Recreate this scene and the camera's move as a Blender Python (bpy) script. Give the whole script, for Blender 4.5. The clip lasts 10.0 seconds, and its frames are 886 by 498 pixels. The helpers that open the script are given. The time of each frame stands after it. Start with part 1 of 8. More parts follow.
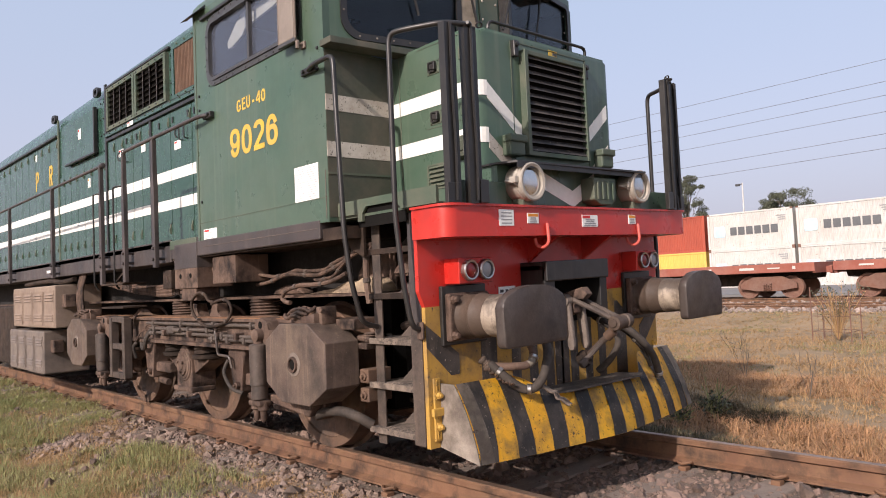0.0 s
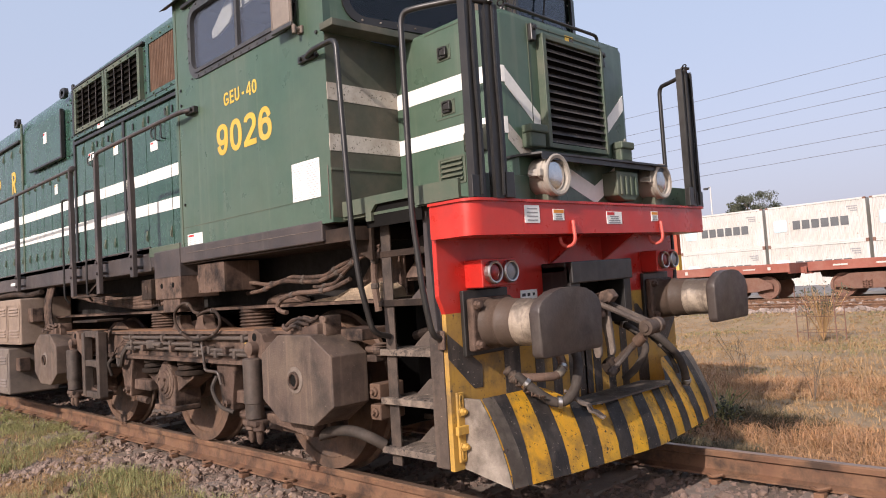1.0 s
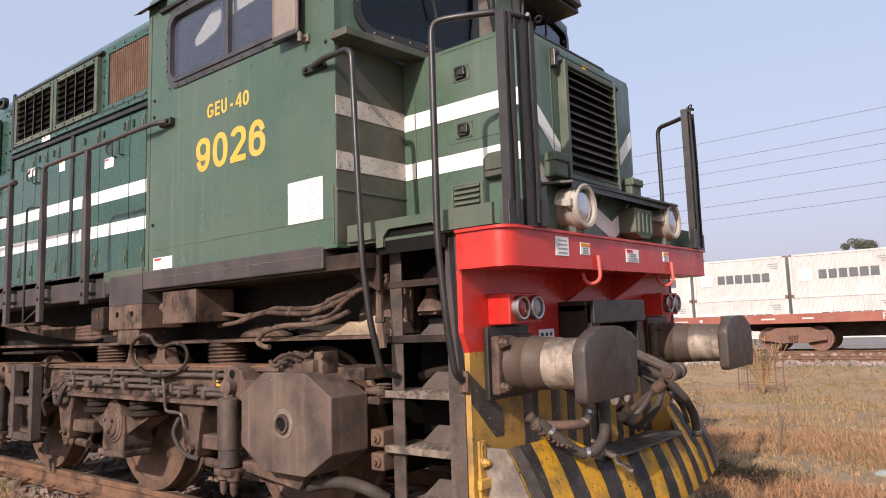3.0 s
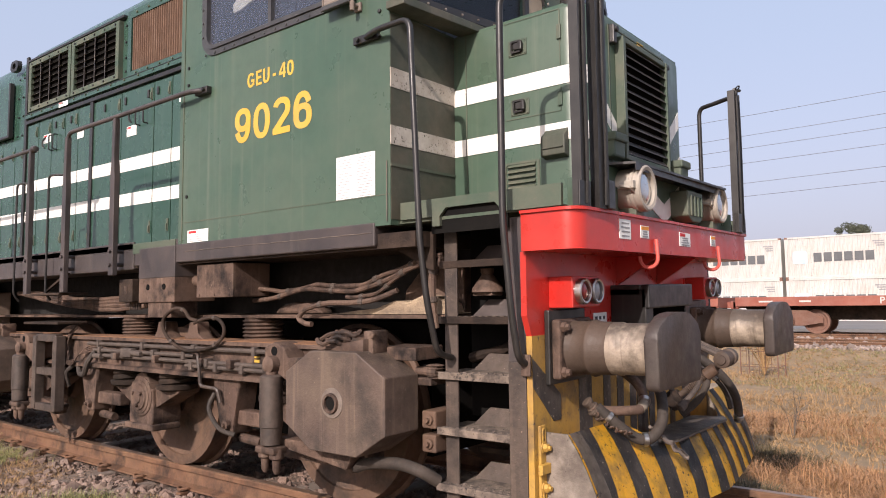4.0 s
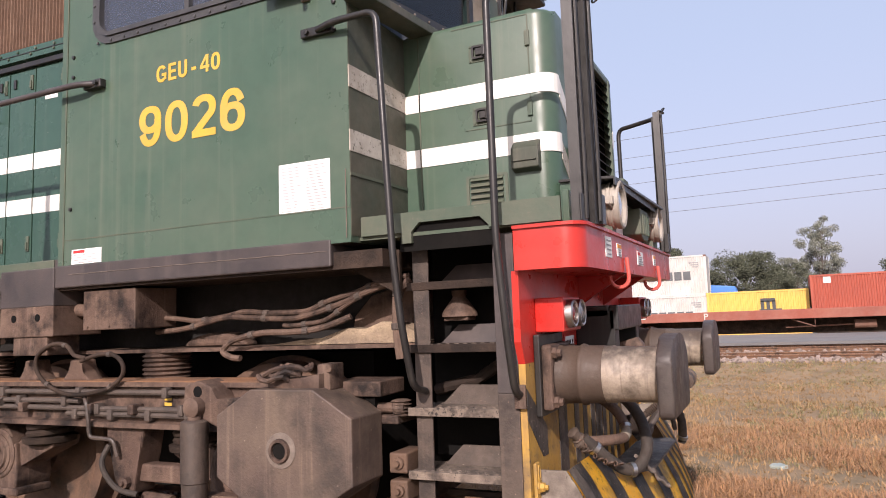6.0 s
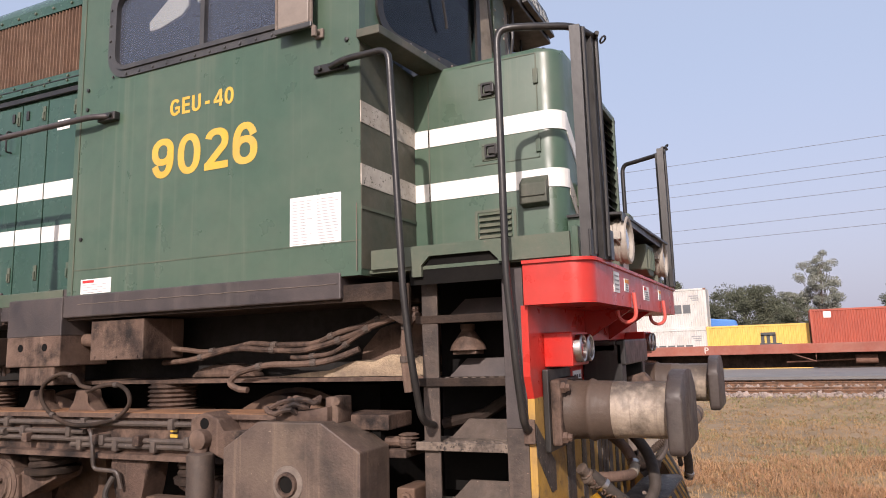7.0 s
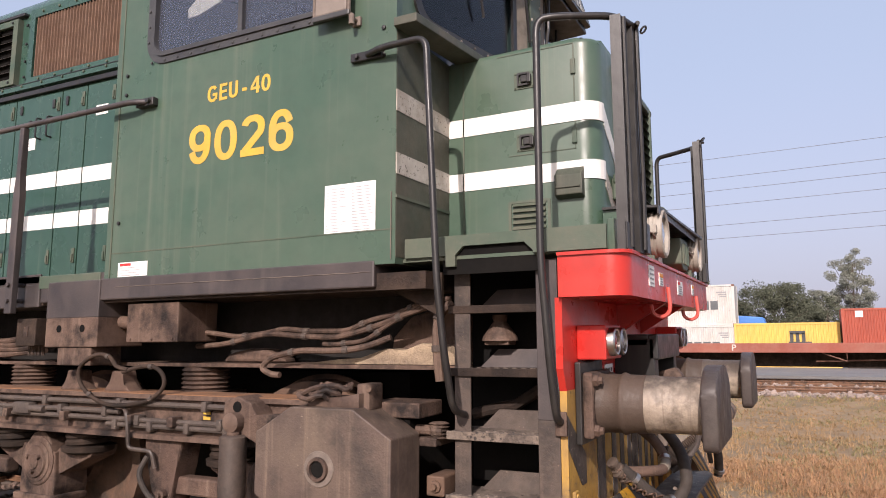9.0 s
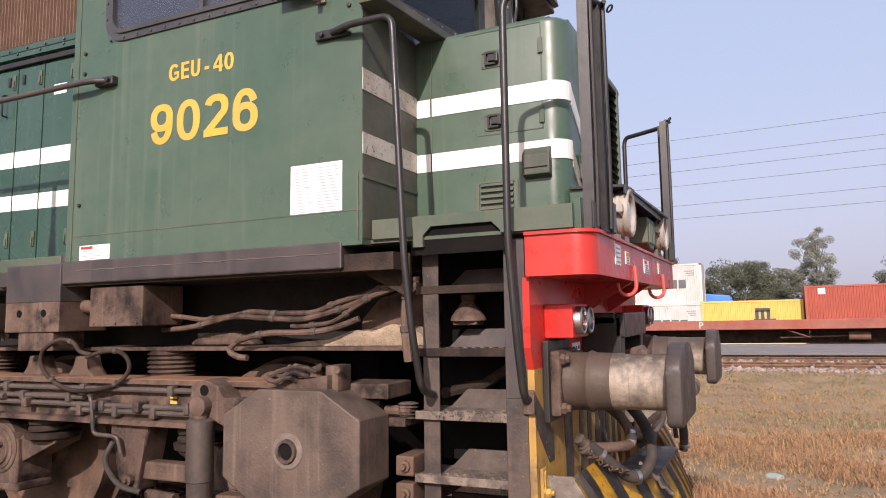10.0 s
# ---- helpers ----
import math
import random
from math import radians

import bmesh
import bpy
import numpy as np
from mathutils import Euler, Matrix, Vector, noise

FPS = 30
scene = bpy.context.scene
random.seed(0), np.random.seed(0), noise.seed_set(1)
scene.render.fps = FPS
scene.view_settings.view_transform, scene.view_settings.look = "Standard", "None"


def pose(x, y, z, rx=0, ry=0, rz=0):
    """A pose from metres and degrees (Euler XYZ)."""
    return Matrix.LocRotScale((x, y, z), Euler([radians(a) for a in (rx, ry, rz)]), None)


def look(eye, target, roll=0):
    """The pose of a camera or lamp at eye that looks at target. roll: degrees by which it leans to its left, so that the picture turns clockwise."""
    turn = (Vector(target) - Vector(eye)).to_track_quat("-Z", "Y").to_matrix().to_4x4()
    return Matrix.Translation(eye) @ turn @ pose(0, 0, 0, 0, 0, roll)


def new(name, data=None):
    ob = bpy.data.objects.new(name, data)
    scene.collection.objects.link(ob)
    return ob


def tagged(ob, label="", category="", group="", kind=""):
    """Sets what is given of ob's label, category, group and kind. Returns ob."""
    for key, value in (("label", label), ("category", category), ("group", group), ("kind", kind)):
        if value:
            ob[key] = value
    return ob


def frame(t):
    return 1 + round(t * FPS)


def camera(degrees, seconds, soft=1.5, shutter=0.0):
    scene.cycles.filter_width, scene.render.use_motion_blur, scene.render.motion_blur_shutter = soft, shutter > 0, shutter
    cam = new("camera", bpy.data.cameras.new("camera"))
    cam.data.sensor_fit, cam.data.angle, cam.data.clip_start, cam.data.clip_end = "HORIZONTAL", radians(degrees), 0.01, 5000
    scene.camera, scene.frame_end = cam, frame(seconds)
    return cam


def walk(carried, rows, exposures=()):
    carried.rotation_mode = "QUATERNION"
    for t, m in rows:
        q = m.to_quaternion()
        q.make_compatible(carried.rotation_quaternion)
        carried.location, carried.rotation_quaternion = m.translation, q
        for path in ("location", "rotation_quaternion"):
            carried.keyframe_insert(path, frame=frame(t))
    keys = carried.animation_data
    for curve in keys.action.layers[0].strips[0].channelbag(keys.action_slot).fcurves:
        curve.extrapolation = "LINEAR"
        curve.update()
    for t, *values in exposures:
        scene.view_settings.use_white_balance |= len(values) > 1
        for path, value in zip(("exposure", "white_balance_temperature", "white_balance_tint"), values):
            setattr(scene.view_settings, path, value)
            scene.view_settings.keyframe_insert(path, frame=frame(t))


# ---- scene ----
cam = camera(64.1, 10.0, soft=1.0)
PATH = [
    (0, (-3.939, -2.774, 1.199), (-2.576, -1.314, 1.297), -2.5),
    (0.5, (-3.886, -2.538, 1.172), (-2.495, -1.123, 1.421), -1.6),
    (1, (-3.867, -2.304, 1.195), (-2.444, -0.904, 1.31), -3.5),
    (1.5, (-3.996, -2.081, 1.203), (-2.479, -0.784, 1.334), -3.8),
    (2, (-4.024, -1.956, 1.187), (-2.485, -0.688, 1.332), -1.5),
    (2.5, (-3.967, -1.849, 1.172), (-2.434, -0.585, 1.399), -2.2),
    (2.7, (-3.922, -1.776, 1.169), (-2.377, -0.528, 1.405), -2.4),
    (3.8, (-3.975, -1.540, 1.182), (-2.412, -0.305, 1.362), 0.0),
    (4, (-4.064, -1.41, 1.21), (-2.494, -0.181, 1.37), -0.6),
    (4.5, (-4.143, -1.242, 1.219), (-2.702, 0.142, 1.309), 0.7),
    (5, (-4.035, -0.985, 1.207), (-2.463, 0.246, 1.324), -1.1),
    (5.5, (-4.043, -0.831, 1.199), (-2.296, 0.136, 1.32), 1.5),
    (6, (-4.082, -0.68, 1.235), (-2.28, 0.161, 1.452), -2.0),
    (6.2, (-4.093, -0.652, 1.252), (-2.298, 0.181, 1.552), -2.3),
    (7.3, (-4.133, -0.648, 1.245), (-2.343, 0.194, 1.544), -1.1),
    (7.5, (-4.126, -0.644, 1.252), (-2.348, 0.226, 1.537), -0.7),
    (8, (-4.151, -0.631, 1.25), (-2.402, 0.292, 1.552), -0.7),
    (8.5, (-4.15, -0.62, 1.24), (-2.396, 0.298, 1.526), -0.2),
    (9, (-4.143, -0.612, 1.244), (-2.377, 0.285, 1.522), -0.1),
    (9.5, (-4.137, -0.619, 1.24), (-2.346, 0.251, 1.43), -0.8),
    (10, (-4.125, -0.625, 1.241), (-2.319, 0.204, 1.466), -0.8),
]
walk(cam, [(t, look(eye, target, roll)) for t, eye, target, roll in PATH], [(0.0, 0.47, 6450, 20), (2.5, 0.50, 6450, 21), (4.0, 0.50, 6450, 21), (4.5, 0.61, 6450, 21), (5.0, 0.73, 6450, 21), (6.0, 0.53, 6400, 24), (7.5, 0.40, 6400, 21), (8.5, 0.41, 6400, 21), (9.5, 0.47, 6400, 24), (10.0, 0.47, 6400, 24)])

# ---- light ----
SUN_TO = Vector((-0.60, -0.125, 0.345)).normalized()
world = bpy.data.worlds.new("sky")
scene.world = world
world.use_nodes = True
wn = world.node_tree.nodes
wn.clear()
sky = wn.new("ShaderNodeTexSky")
sky.sky_type = "NISHITA"
sky.sun_disc = False
sky.sun_elevation = math.asin(SUN_TO.z)
sky.sun_rotation = math.atan2(SUN_TO.x, SUN_TO.y)
sky.air_density, sky.dust_density, sky.ozone_density = 1.0, 6.0, 2.0
wbg = wn.new("ShaderNodeBackground")
haze = wn.new("ShaderNodeMix")
haze.data_type = "RGBA"
haze.inputs[0].default_value = 0.55
air = wn.new("ShaderNodeMix")
air.data_type = "RGBA"
air.inputs[6].default_value = (6.35, 6.55, 7.55, 1)
air.inputs[7].default_value = (5.45, 6.6, 7.9, 1)
aim = wn.new("ShaderNodeTexCoord")
up = wn.new("ShaderNodeSeparateXYZ")
rise = wn.new("ShaderNodeMapRange")
rise.interpolation_type = "SMOOTHSTEP"
rise.inputs["From Min"].default_value, rise.inputs["From Max"].default_value = 0.0, 0.42
wbg.inputs["Strength"].default_value = 0.10
wout = wn.new("ShaderNodeOutputWorld")
for a, b in ((aim.outputs["Generated"], up.inputs[0]), (up.outputs["Z"], rise.inputs["Value"]), (rise.outputs[0], air.inputs[0]), (air.outputs[2], haze.inputs[7])):
    world.node_tree.links.new(a, b)
world.node_tree.links.new(sky.outputs[0], haze.inputs[6])
world.node_tree.links.new(haze.outputs[2], wbg.inputs[0])
world.node_tree.links.new(wbg.outputs[0], wout.inputs[0])
sun_data = bpy.data.lights.new("sun", "SUN")
sun_data.energy, sun_data.angle, sun_data.color = 4.0, radians(0.6), (1.0, 0.92, 0.80)
sun = new("sun", sun_data)
sun.matrix_world = look((-30, -5, 20), (-30 - SUN_TO.x, -5 - SUN_TO.y, 20 - SUN_TO.z))


# ---- materials ----
def surf(name, c1, c2=None, scale=2.0, rough=0.6, metal=0.0, dust=None, streak=None, chips=None,
         bump=0.15, bump_scale=60.0, island=0.0, gloss=0.5, grime=None, specks=None):
    """A painted, dusty or bare surface. dust, grime=(colour, amount, scale); streak=(colour, amount[, stretch]); chips, specks=(colour, threshold, scale)."""
    m = bpy.data.materials.new(name)
    m.use_nodes = True
    nt = m.node_tree
    n, ln = nt.nodes, nt.links
    b = n["Principled BSDF"]
    b.inputs["Metallic"].default_value = metal
    b.inputs["Specular IOR Level"].default_value = gloss
    geo = n.new("ShaderNodeNewGeometry")

    def tex(sc, detail=5.0, stretch=None, rgh=0.6):
        t = n.new("ShaderNodeTexNoise")
        t.inputs["Scale"].default_value = sc
        t.inputs["Detail"].default_value = detail
        t.inputs["Roughness"].default_value = rgh
        if stretch:
            mp = n.new("ShaderNodeMapping")
            mp.inputs["Scale"].default_value = stretch
            ln.new(geo.outputs["Position"], mp.inputs["Vector"])
            ln.new(mp.outputs[0], t.inputs["Vector"])
        else:
            ln.new(geo.outputs["Position"], t.inputs["Vector"])
        return t.outputs["Fac"]

    def ramp(src, lo, hi, top=1.0):
        r = n.new("ShaderNodeMapRange")
        r.inputs["From Min"].default_value, r.inputs["From Max"].default_value = lo, hi
        r.inputs["To Max"].default_value = top
        ln.new(src, r.inputs["Value"])
        return r.outputs[0]

    def mix(fac, a, c):
        x = n.new("ShaderNodeMix")
        x.data_type = "RGBA"
        if isinstance(fac, float):
            x.inputs[0].default_value = fac
        else:
            ln.new(fac, x.inputs[0])
        for k, v in ((6, a), (7, c)):
            if isinstance(v, tuple):
                x.inputs[k].default_value = (*v, 1)
            else:
                ln.new(v, x.inputs[k])
        return x.outputs[2]

    col = mix(ramp(tex(scale), 0.35, 0.65), c1, c2 or tuple(v * 0.8 for v in c1))
    col = mix(ramp(tex(scale * 14, 3.0), 0.4, 0.75, 0.35), col, tuple(v * 0.72 for v in c1))
    if island:
        hv = n.new("ShaderNodeHueSaturation")
        ln.new(col, hv.inputs["Color"])
        r = n.new("ShaderNodeMapRange")
        r.inputs["To Min"].default_value, r.inputs["To Max"].default_value = 1 - island, 1 + island
        ln.new(geo.outputs["Random Per Island"], r.inputs["Value"])
        ln.new(r.outputs[0], hv.inputs["Value"])
        col = hv.outputs["Color"]
    rg = ramp(tex(scale * 5, 4.0), 0.3, 0.7)
    rr = n.new("ShaderNodeMapRange")
    rr.inputs["To Min"].default_value, rr.inputs["To Max"].default_value = max(rough - 0.1, 0.03), min(rough + 0.12, 1)
    ln.new(rg, rr.inputs["Value"])
    ln.new(rr.outputs[0], b.inputs["Roughness"])
    if streak:
        col = mix(ramp(tex(3.0, 4.0, streak[2] if len(streak) > 2 else (3.0, 3.0, 0.16)), 0.55, 0.78, streak[1]), col, streak[0])
    if dust:
        col = mix(ramp(tex(dust[2], 6.0, None, 0.7), 0.38, 0.7, dust[1]), col, dust[0])
    if grime:
        col = mix(ramp(tex(grime[2], 5.0, None, 0.65), 0.48, 0.66, grime[1]), col, grime[0])
    if specks:
        col = mix(ramp(tex(specks[2], 2.0, None, 0.5), specks[1], specks[1] + 0.02, 0.8), col, specks[0])
    if chips:
        col = mix(ramp(tex(chips[2], 6.0, None, 0.75), chips[1], chips[1] + 0.03), col, chips[0])
    ln.new(col, b.inputs["Base Color"])
    if bump:
        bp = n.new("ShaderNodeBump")
        bp.inputs["Strength"].default_value = bump
        bp.inputs["Distance"].default_value = 0.01
        ln.new(tex(bump_scale, 4.0), bp.inputs["Height"])
        ln.new(bp.outputs[0], b.inputs["Normal"])
    return m


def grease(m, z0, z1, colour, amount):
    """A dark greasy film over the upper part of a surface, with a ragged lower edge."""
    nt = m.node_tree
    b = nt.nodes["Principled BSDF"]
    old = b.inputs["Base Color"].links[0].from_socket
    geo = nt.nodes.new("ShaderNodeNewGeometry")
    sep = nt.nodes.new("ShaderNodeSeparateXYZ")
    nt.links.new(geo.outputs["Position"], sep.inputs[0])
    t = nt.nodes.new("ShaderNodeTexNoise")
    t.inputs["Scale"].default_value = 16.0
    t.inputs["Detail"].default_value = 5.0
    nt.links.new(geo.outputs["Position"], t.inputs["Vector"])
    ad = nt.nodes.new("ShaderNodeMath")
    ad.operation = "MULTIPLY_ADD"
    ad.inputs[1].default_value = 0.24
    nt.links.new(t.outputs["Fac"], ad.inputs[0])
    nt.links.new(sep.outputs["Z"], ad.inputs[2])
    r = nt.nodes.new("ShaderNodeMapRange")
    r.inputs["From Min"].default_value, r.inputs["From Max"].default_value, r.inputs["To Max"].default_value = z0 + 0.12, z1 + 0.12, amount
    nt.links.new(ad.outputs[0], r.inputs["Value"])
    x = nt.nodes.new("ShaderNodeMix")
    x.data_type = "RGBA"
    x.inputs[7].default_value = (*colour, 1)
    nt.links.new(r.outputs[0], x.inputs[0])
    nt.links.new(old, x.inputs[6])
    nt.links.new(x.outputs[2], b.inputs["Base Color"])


DUST = (0.24, 0.19, 0.14)
M_GREEN = surf("green_paint", (0.043, 0.082, 0.055), (0.052, 0.094, 0.063), 0.9, 0.34, dust=((0.125, 0.135, 0.10), 0.34, 1.3), streak=((0.17, 0.175, 0.13), 0.38, (5.0, 5.0, 0.14)), chips=((0.22, 0.22, 0.17), 0.725, 95), bump=0.05, bump_scale=25)
M_GREEN_HOOD = surf("green_paint_hood", (0.021, 0.060, 0.043), (0.028, 0.070, 0.050), 0.8, 0.24, dust=((0.075, 0.105, 0.085), 0.22, 0.9), streak=((0.12, 0.145, 0.115), 0.26, (5.0, 5.0, 0.14)), specks=((0.22, 0.22, 0.17), 0.73, 50), bump=0.05, bump_scale=25)
M_GREEN_DUSTY = surf("green_paint_dusty", (0.040, 0.070, 0.046), (0.056, 0.080, 0.052), 2.0, 0.6, dust=((0.16, 0.14, 0.105), 0.55, 2.5), chips=((0.12, 0.105, 0.08), 0.66, 40), bump=0.1)
M_GREEN_GRIMY = surf("green_paint_grimy", (0.046, 0.056, 0.038), (0.060, 0.062, 0.044), 2.5, 0.6, dust=((0.118, 0.094, 0.068), 0.85, 2.0), streak=((0.19, 0.16, 0.12), 0.45), grime=((0.040, 0.048, 0.034), 0.6, 3.5), chips=((0.26, 0.22, 0.17), 0.69, 90), bump=0.12)
M_WHITE = surf("white_paint", (0.78, 0.77, 0.73), (0.70, 0.69, 0.64), 2.0, 0.5, dust=((0.55, 0.50, 0.42), 0.25, 3.0), streak=((0.5, 0.47, 0.4), 0.25), bump=0.05)
M_WHITE_WORN = surf("worn_white_paint", (0.56, 0.52, 0.46), (0.36, 0.32, 0.27), 3.0, 0.7, dust=((0.27, 0.22, 0.17), 0.75, 3.0), chips=((0.07, 0.065, 0.05), 0.585, 55), bump=0.15)
M_RED = surf("red_paint", (0.52, 0.024, 0.016), (0.45, 0.020, 0.014), 1.5, 0.32, dust=((0.36, 0.060, 0.040), 0.45, 2.5), chips=((0.46, 0.24, 0.19), 0.69, 48), grime=((0.24, 0.016, 0.012), 0.35, 3.0), bump=0.05)
M_HOOK = surf("salmon_red_paint", (0.62, 0.11, 0.085), (0.52, 0.08, 0.06), 6.0, 0.4, bump=0.08)
M_YELLOW = surf("yellow_paint", (0.86, 0.50, 0.022), (0.76, 0.42, 0.026), 3.0, 0.42, dust=((0.52, 0.31, 0.075), 0.5, 4.0), streak=((0.16, 0.105, 0.06), 0.55, (4.0, 4.0, 0.5)), grime=((0.12, 0.085, 0.055), 0.6, 6.5), chips=((0.05, 0.04, 0.032), 0.59, 36), bump=0.3)
M_YELLOWD = surf("dusty_yellow_paint", (0.52, 0.30, 0.040), (0.42, 0.24, 0.045), 3.0, 0.6, dust=((0.26, 0.155, 0.065), 0.6, 4.0), streak=((0.13, 0.085, 0.05), 0.55, (5.0, 5.0, 0.4)), grime=((0.10, 0.07, 0.047), 0.65, 5.0), chips=((0.07, 0.05, 0.04), 0.62, 40), bump=0.2)
M_BLACK = surf("black_paint", (0.012, 0.011, 0.011), (0.018, 0.017, 0.016), 3.0, 0.40, dust=((0.050, 0.042, 0.036), 0.22, 4.0), streak=((0.085, 0.072, 0.062), 0.30, (6.0, 6.0, 0.3)), chips=((0.20, 0.17, 0.14), 0.70, 90), bump=0.05)
M_BLACKY = surf("chipped_black_paint", (0.020, 0.018, 0.018), (0.034, 0.030, 0.029), 3.0, 0.50, dust=((0.14, 0.115, 0.096), 0.5, 5.0), chips=((0.42, 0.35, 0.28), 0.625, 42), streak=((0.22, 0.175, 0.135), 0.45, (4.0, 4.0, 0.5)), bump=0.3)
M_SILL = surf("dusty_black_sill", (0.030, 0.025, 0.026), (0.043, 0.036, 0.034), 2.0, 0.5, dust=((0.105, 0.080, 0.072), 0.6, 2.5), streak=((0.17, 0.14, 0.12), 0.3), chips=((0.26, 0.22, 0.19), 0.70, 110), bump=0.15)
M_GEAR = surf("dusty_running_gear", (0.098, 0.062, 0.047), (0.052, 0.034, 0.027), 3.0, 0.70, dust=((0.190, 0.126, 0.092), 0.60, 5.0), streak=((0.27, 0.20, 0.15), 0.45, (7.0, 7.0, 0.25)), grime=((0.013, 0.010, 0.009), 0.95, 5.5), chips=((0.34, 0.25, 0.19), 0.67, 90), bump=0.45, bump_scale=90, gloss=0.25)
M_GEARD = surf("dark_running_gear", (0.018, 0.013, 0.011), (0.028, 0.020, 0.015), 3.0, 0.75, dust=((0.090, 0.058, 0.041), 0.62, 4.0), grime=((0.010, 0.008, 0.007), 0.6, 6.0), chips=((0.19, 0.14, 0.105), 0.685, 100), bump=0.4, bump_scale=80, gloss=0.2)
M_SANDBOX = surf("grey_brown_box_paint", (0.092, 0.062, 0.049), (0.062, 0.043, 0.036), 2.5, 0.6, dust=((0.150, 0.108, 0.076), 0.7, 2.6), streak=((0.30, 0.215, 0.150), 0.45, (9.0, 9.0, 0.35)), grime=((0.026, 0.020, 0.017), 0.75, 3.2), chips=((0.30, 0.235, 0.18), 0.66, 55), bump=0.3, bump_scale=70)
M_BATTERY = surf("pale_dusty_box_paint", (0.225, 0.165, 0.125), (0.165, 0.12, 0.092), 3.0, 0.7, dust=((0.30, 0.225, 0.17), 0.5, 4.0), streak=((0.11, 0.08, 0.062), 0.5), chips=((0.07, 0.05, 0.04), 0.66, 60), bump=0.2)
M_BATTERYLOW = surf("grey_dusty_box_paint", (0.135, 0.110, 0.096), (0.095, 0.078, 0.068), 3.0, 0.6, dust=((0.25, 0.195, 0.155), 0.6, 4.0), streak=((0.06, 0.05, 0.045), 0.6), chips=((0.28, 0.22, 0.18), 0.66, 60), bump=0.2)
M_SANDY = surf("sand_covered_steel", (0.47, 0.36, 0.235), (0.30, 0.225, 0.15), 7.0, 0.95, dust=((0.13, 0.095, 0.072), 0.8, 9.0), bump=0.9, bump_scale=90)
M_TREAD = surf("dusty_tread_plate", (0.25, 0.195, 0.15), (0.145, 0.112, 0.09), 6.0, 0.9, dust=((0.055, 0.043, 0.036), 0.85, 9.0), grime=((0.040, 0.031, 0.026), 0.8, 16.0), chips=((0.032, 0.026, 0.023), 0.58, 34), bump=0.5, bump_scale=120)
M_TOE = surf("dusty_toe_plate", (0.105, 0.078, 0.061), (0.062, 0.046, 0.038), 6.0, 0.75, dust=((0.032, 0.026, 0.023), 0.7, 8.0), chips=((0.33, 0.265, 0.21), 0.645, 70), bump=0.45, bump_scale=120)
M_LADDER = surf("flaking_ladder_paint", (0.060, 0.043, 0.034), (0.036, 0.028, 0.024), 5.0, 0.65, dust=((0.125, 0.088, 0.064), 0.7, 5.0), streak=((0.18, 0.13, 0.095), 0.45, (8.0, 8.0, 0.6)), grime=((0.018, 0.014, 0.012), 0.7, 7.0), chips=((0.30, 0.20, 0.135), 0.645, 75), bump=0.3, bump_scale=60)
M_WHEEL = surf("rusty_wheel", (0.105, 0.058, 0.036), (0.065, 0.038, 0.026), 4.0, 0.7, dust=((0.16, 0.098, 0.062), 0.5, 6.0), grime=((0.022, 0.017, 0.014), 0.8, 4.5), chips=((0.22, 0.15, 0.10), 0.69, 80), bump=0.3)
M_RAIL = surf("rusty_rail", (0.165, 0.082, 0.047), (0.108, 0.056, 0.036), 4.0, 0.7, dust=((0.235, 0.14, 0.080), 0.55, 5.0), grime=((0.035, 0.024, 0.019), 0.85, 4.5), streak=((0.065, 0.04, 0.028), 0.5, (0.5, 0.5, 6.0)), chips=((0.32, 0.19, 0.11), 0.68, 60), bump=0.25, bump_scale=120, gloss=0.3)
M_RAILTOP = surf("worn_rail_head", (0.30, 0.20, 0.14), (0.22, 0.15, 0.11), 4.0, 0.42, metal=0.6, bump=0.05)
M_RUBBER = surf("dusty_rubber", (0.022, 0.017, 0.014), (0.034, 0.027, 0.022), 5.0, 0.8, dust=((0.090, 0.066, 0.050), 0.5, 7.0), chips=((0.20, 0.155, 0.12), 0.71, 90), bump=0.2)
M_DAMPER = surf("dusty_damper", (0.058, 0.042, 0.034), (0.036, 0.027, 0.023), 5.0, 0.55, dust=((0.112, 0.081, 0.062), 0.6, 7.0), streak=((0.16, 0.12, 0.09), 0.4), grime=((0.016, 0.013, 0.011), 0.7, 8.0), chips=((0.26, 0.20, 0.155), 0.68, 100), bump=0.25)
M_STEEL = surf("worn_buffer_steel", (0.17, 0.14, 0.115), (0.10, 0.08, 0.066), 5.0, 0.55, dust=((0.36, 0.31, 0.255), 0.85, 3.4), streak=((0.11, 0.085, 0.07), 0.7, (3.0, 3.0, 1.2)), grime=((0.075, 0.058, 0.047), 0.7, 5.0), chips=((0.05, 0.038, 0.03), 0.63, 18), bump=0.3)
M_BARREL = surf("rubbed_buffer_barrel", (0.46, 0.385, 0.30), (0.33, 0.265, 0.20), 5.0, 0.55, dust=((0.13, 0.098, 0.075), 0.75, 3.2), streak=((0.10, 0.075, 0.058), 0.8, (1.2, 16.0, 1.2)), grime=((0.060, 0.045, 0.036), 0.85, 6.0), chips=((0.045, 0.035, 0.03), 0.665, 26), bump=0.35)
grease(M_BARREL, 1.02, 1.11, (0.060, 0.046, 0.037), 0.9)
M_SLEEVE = surf("greasy_brown_sleeve", (0.066, 0.045, 0.034), (0.042, 0.030, 0.024), 6.0, 0.60, dust=((0.135, 0.094, 0.068), 0.65, 5.0), grime=((0.03, 0.022, 0.018), 0.6, 5.0), chips=((0.36, 0.29, 0.22), 0.70, 70), bump=0.25, gloss=0.35)
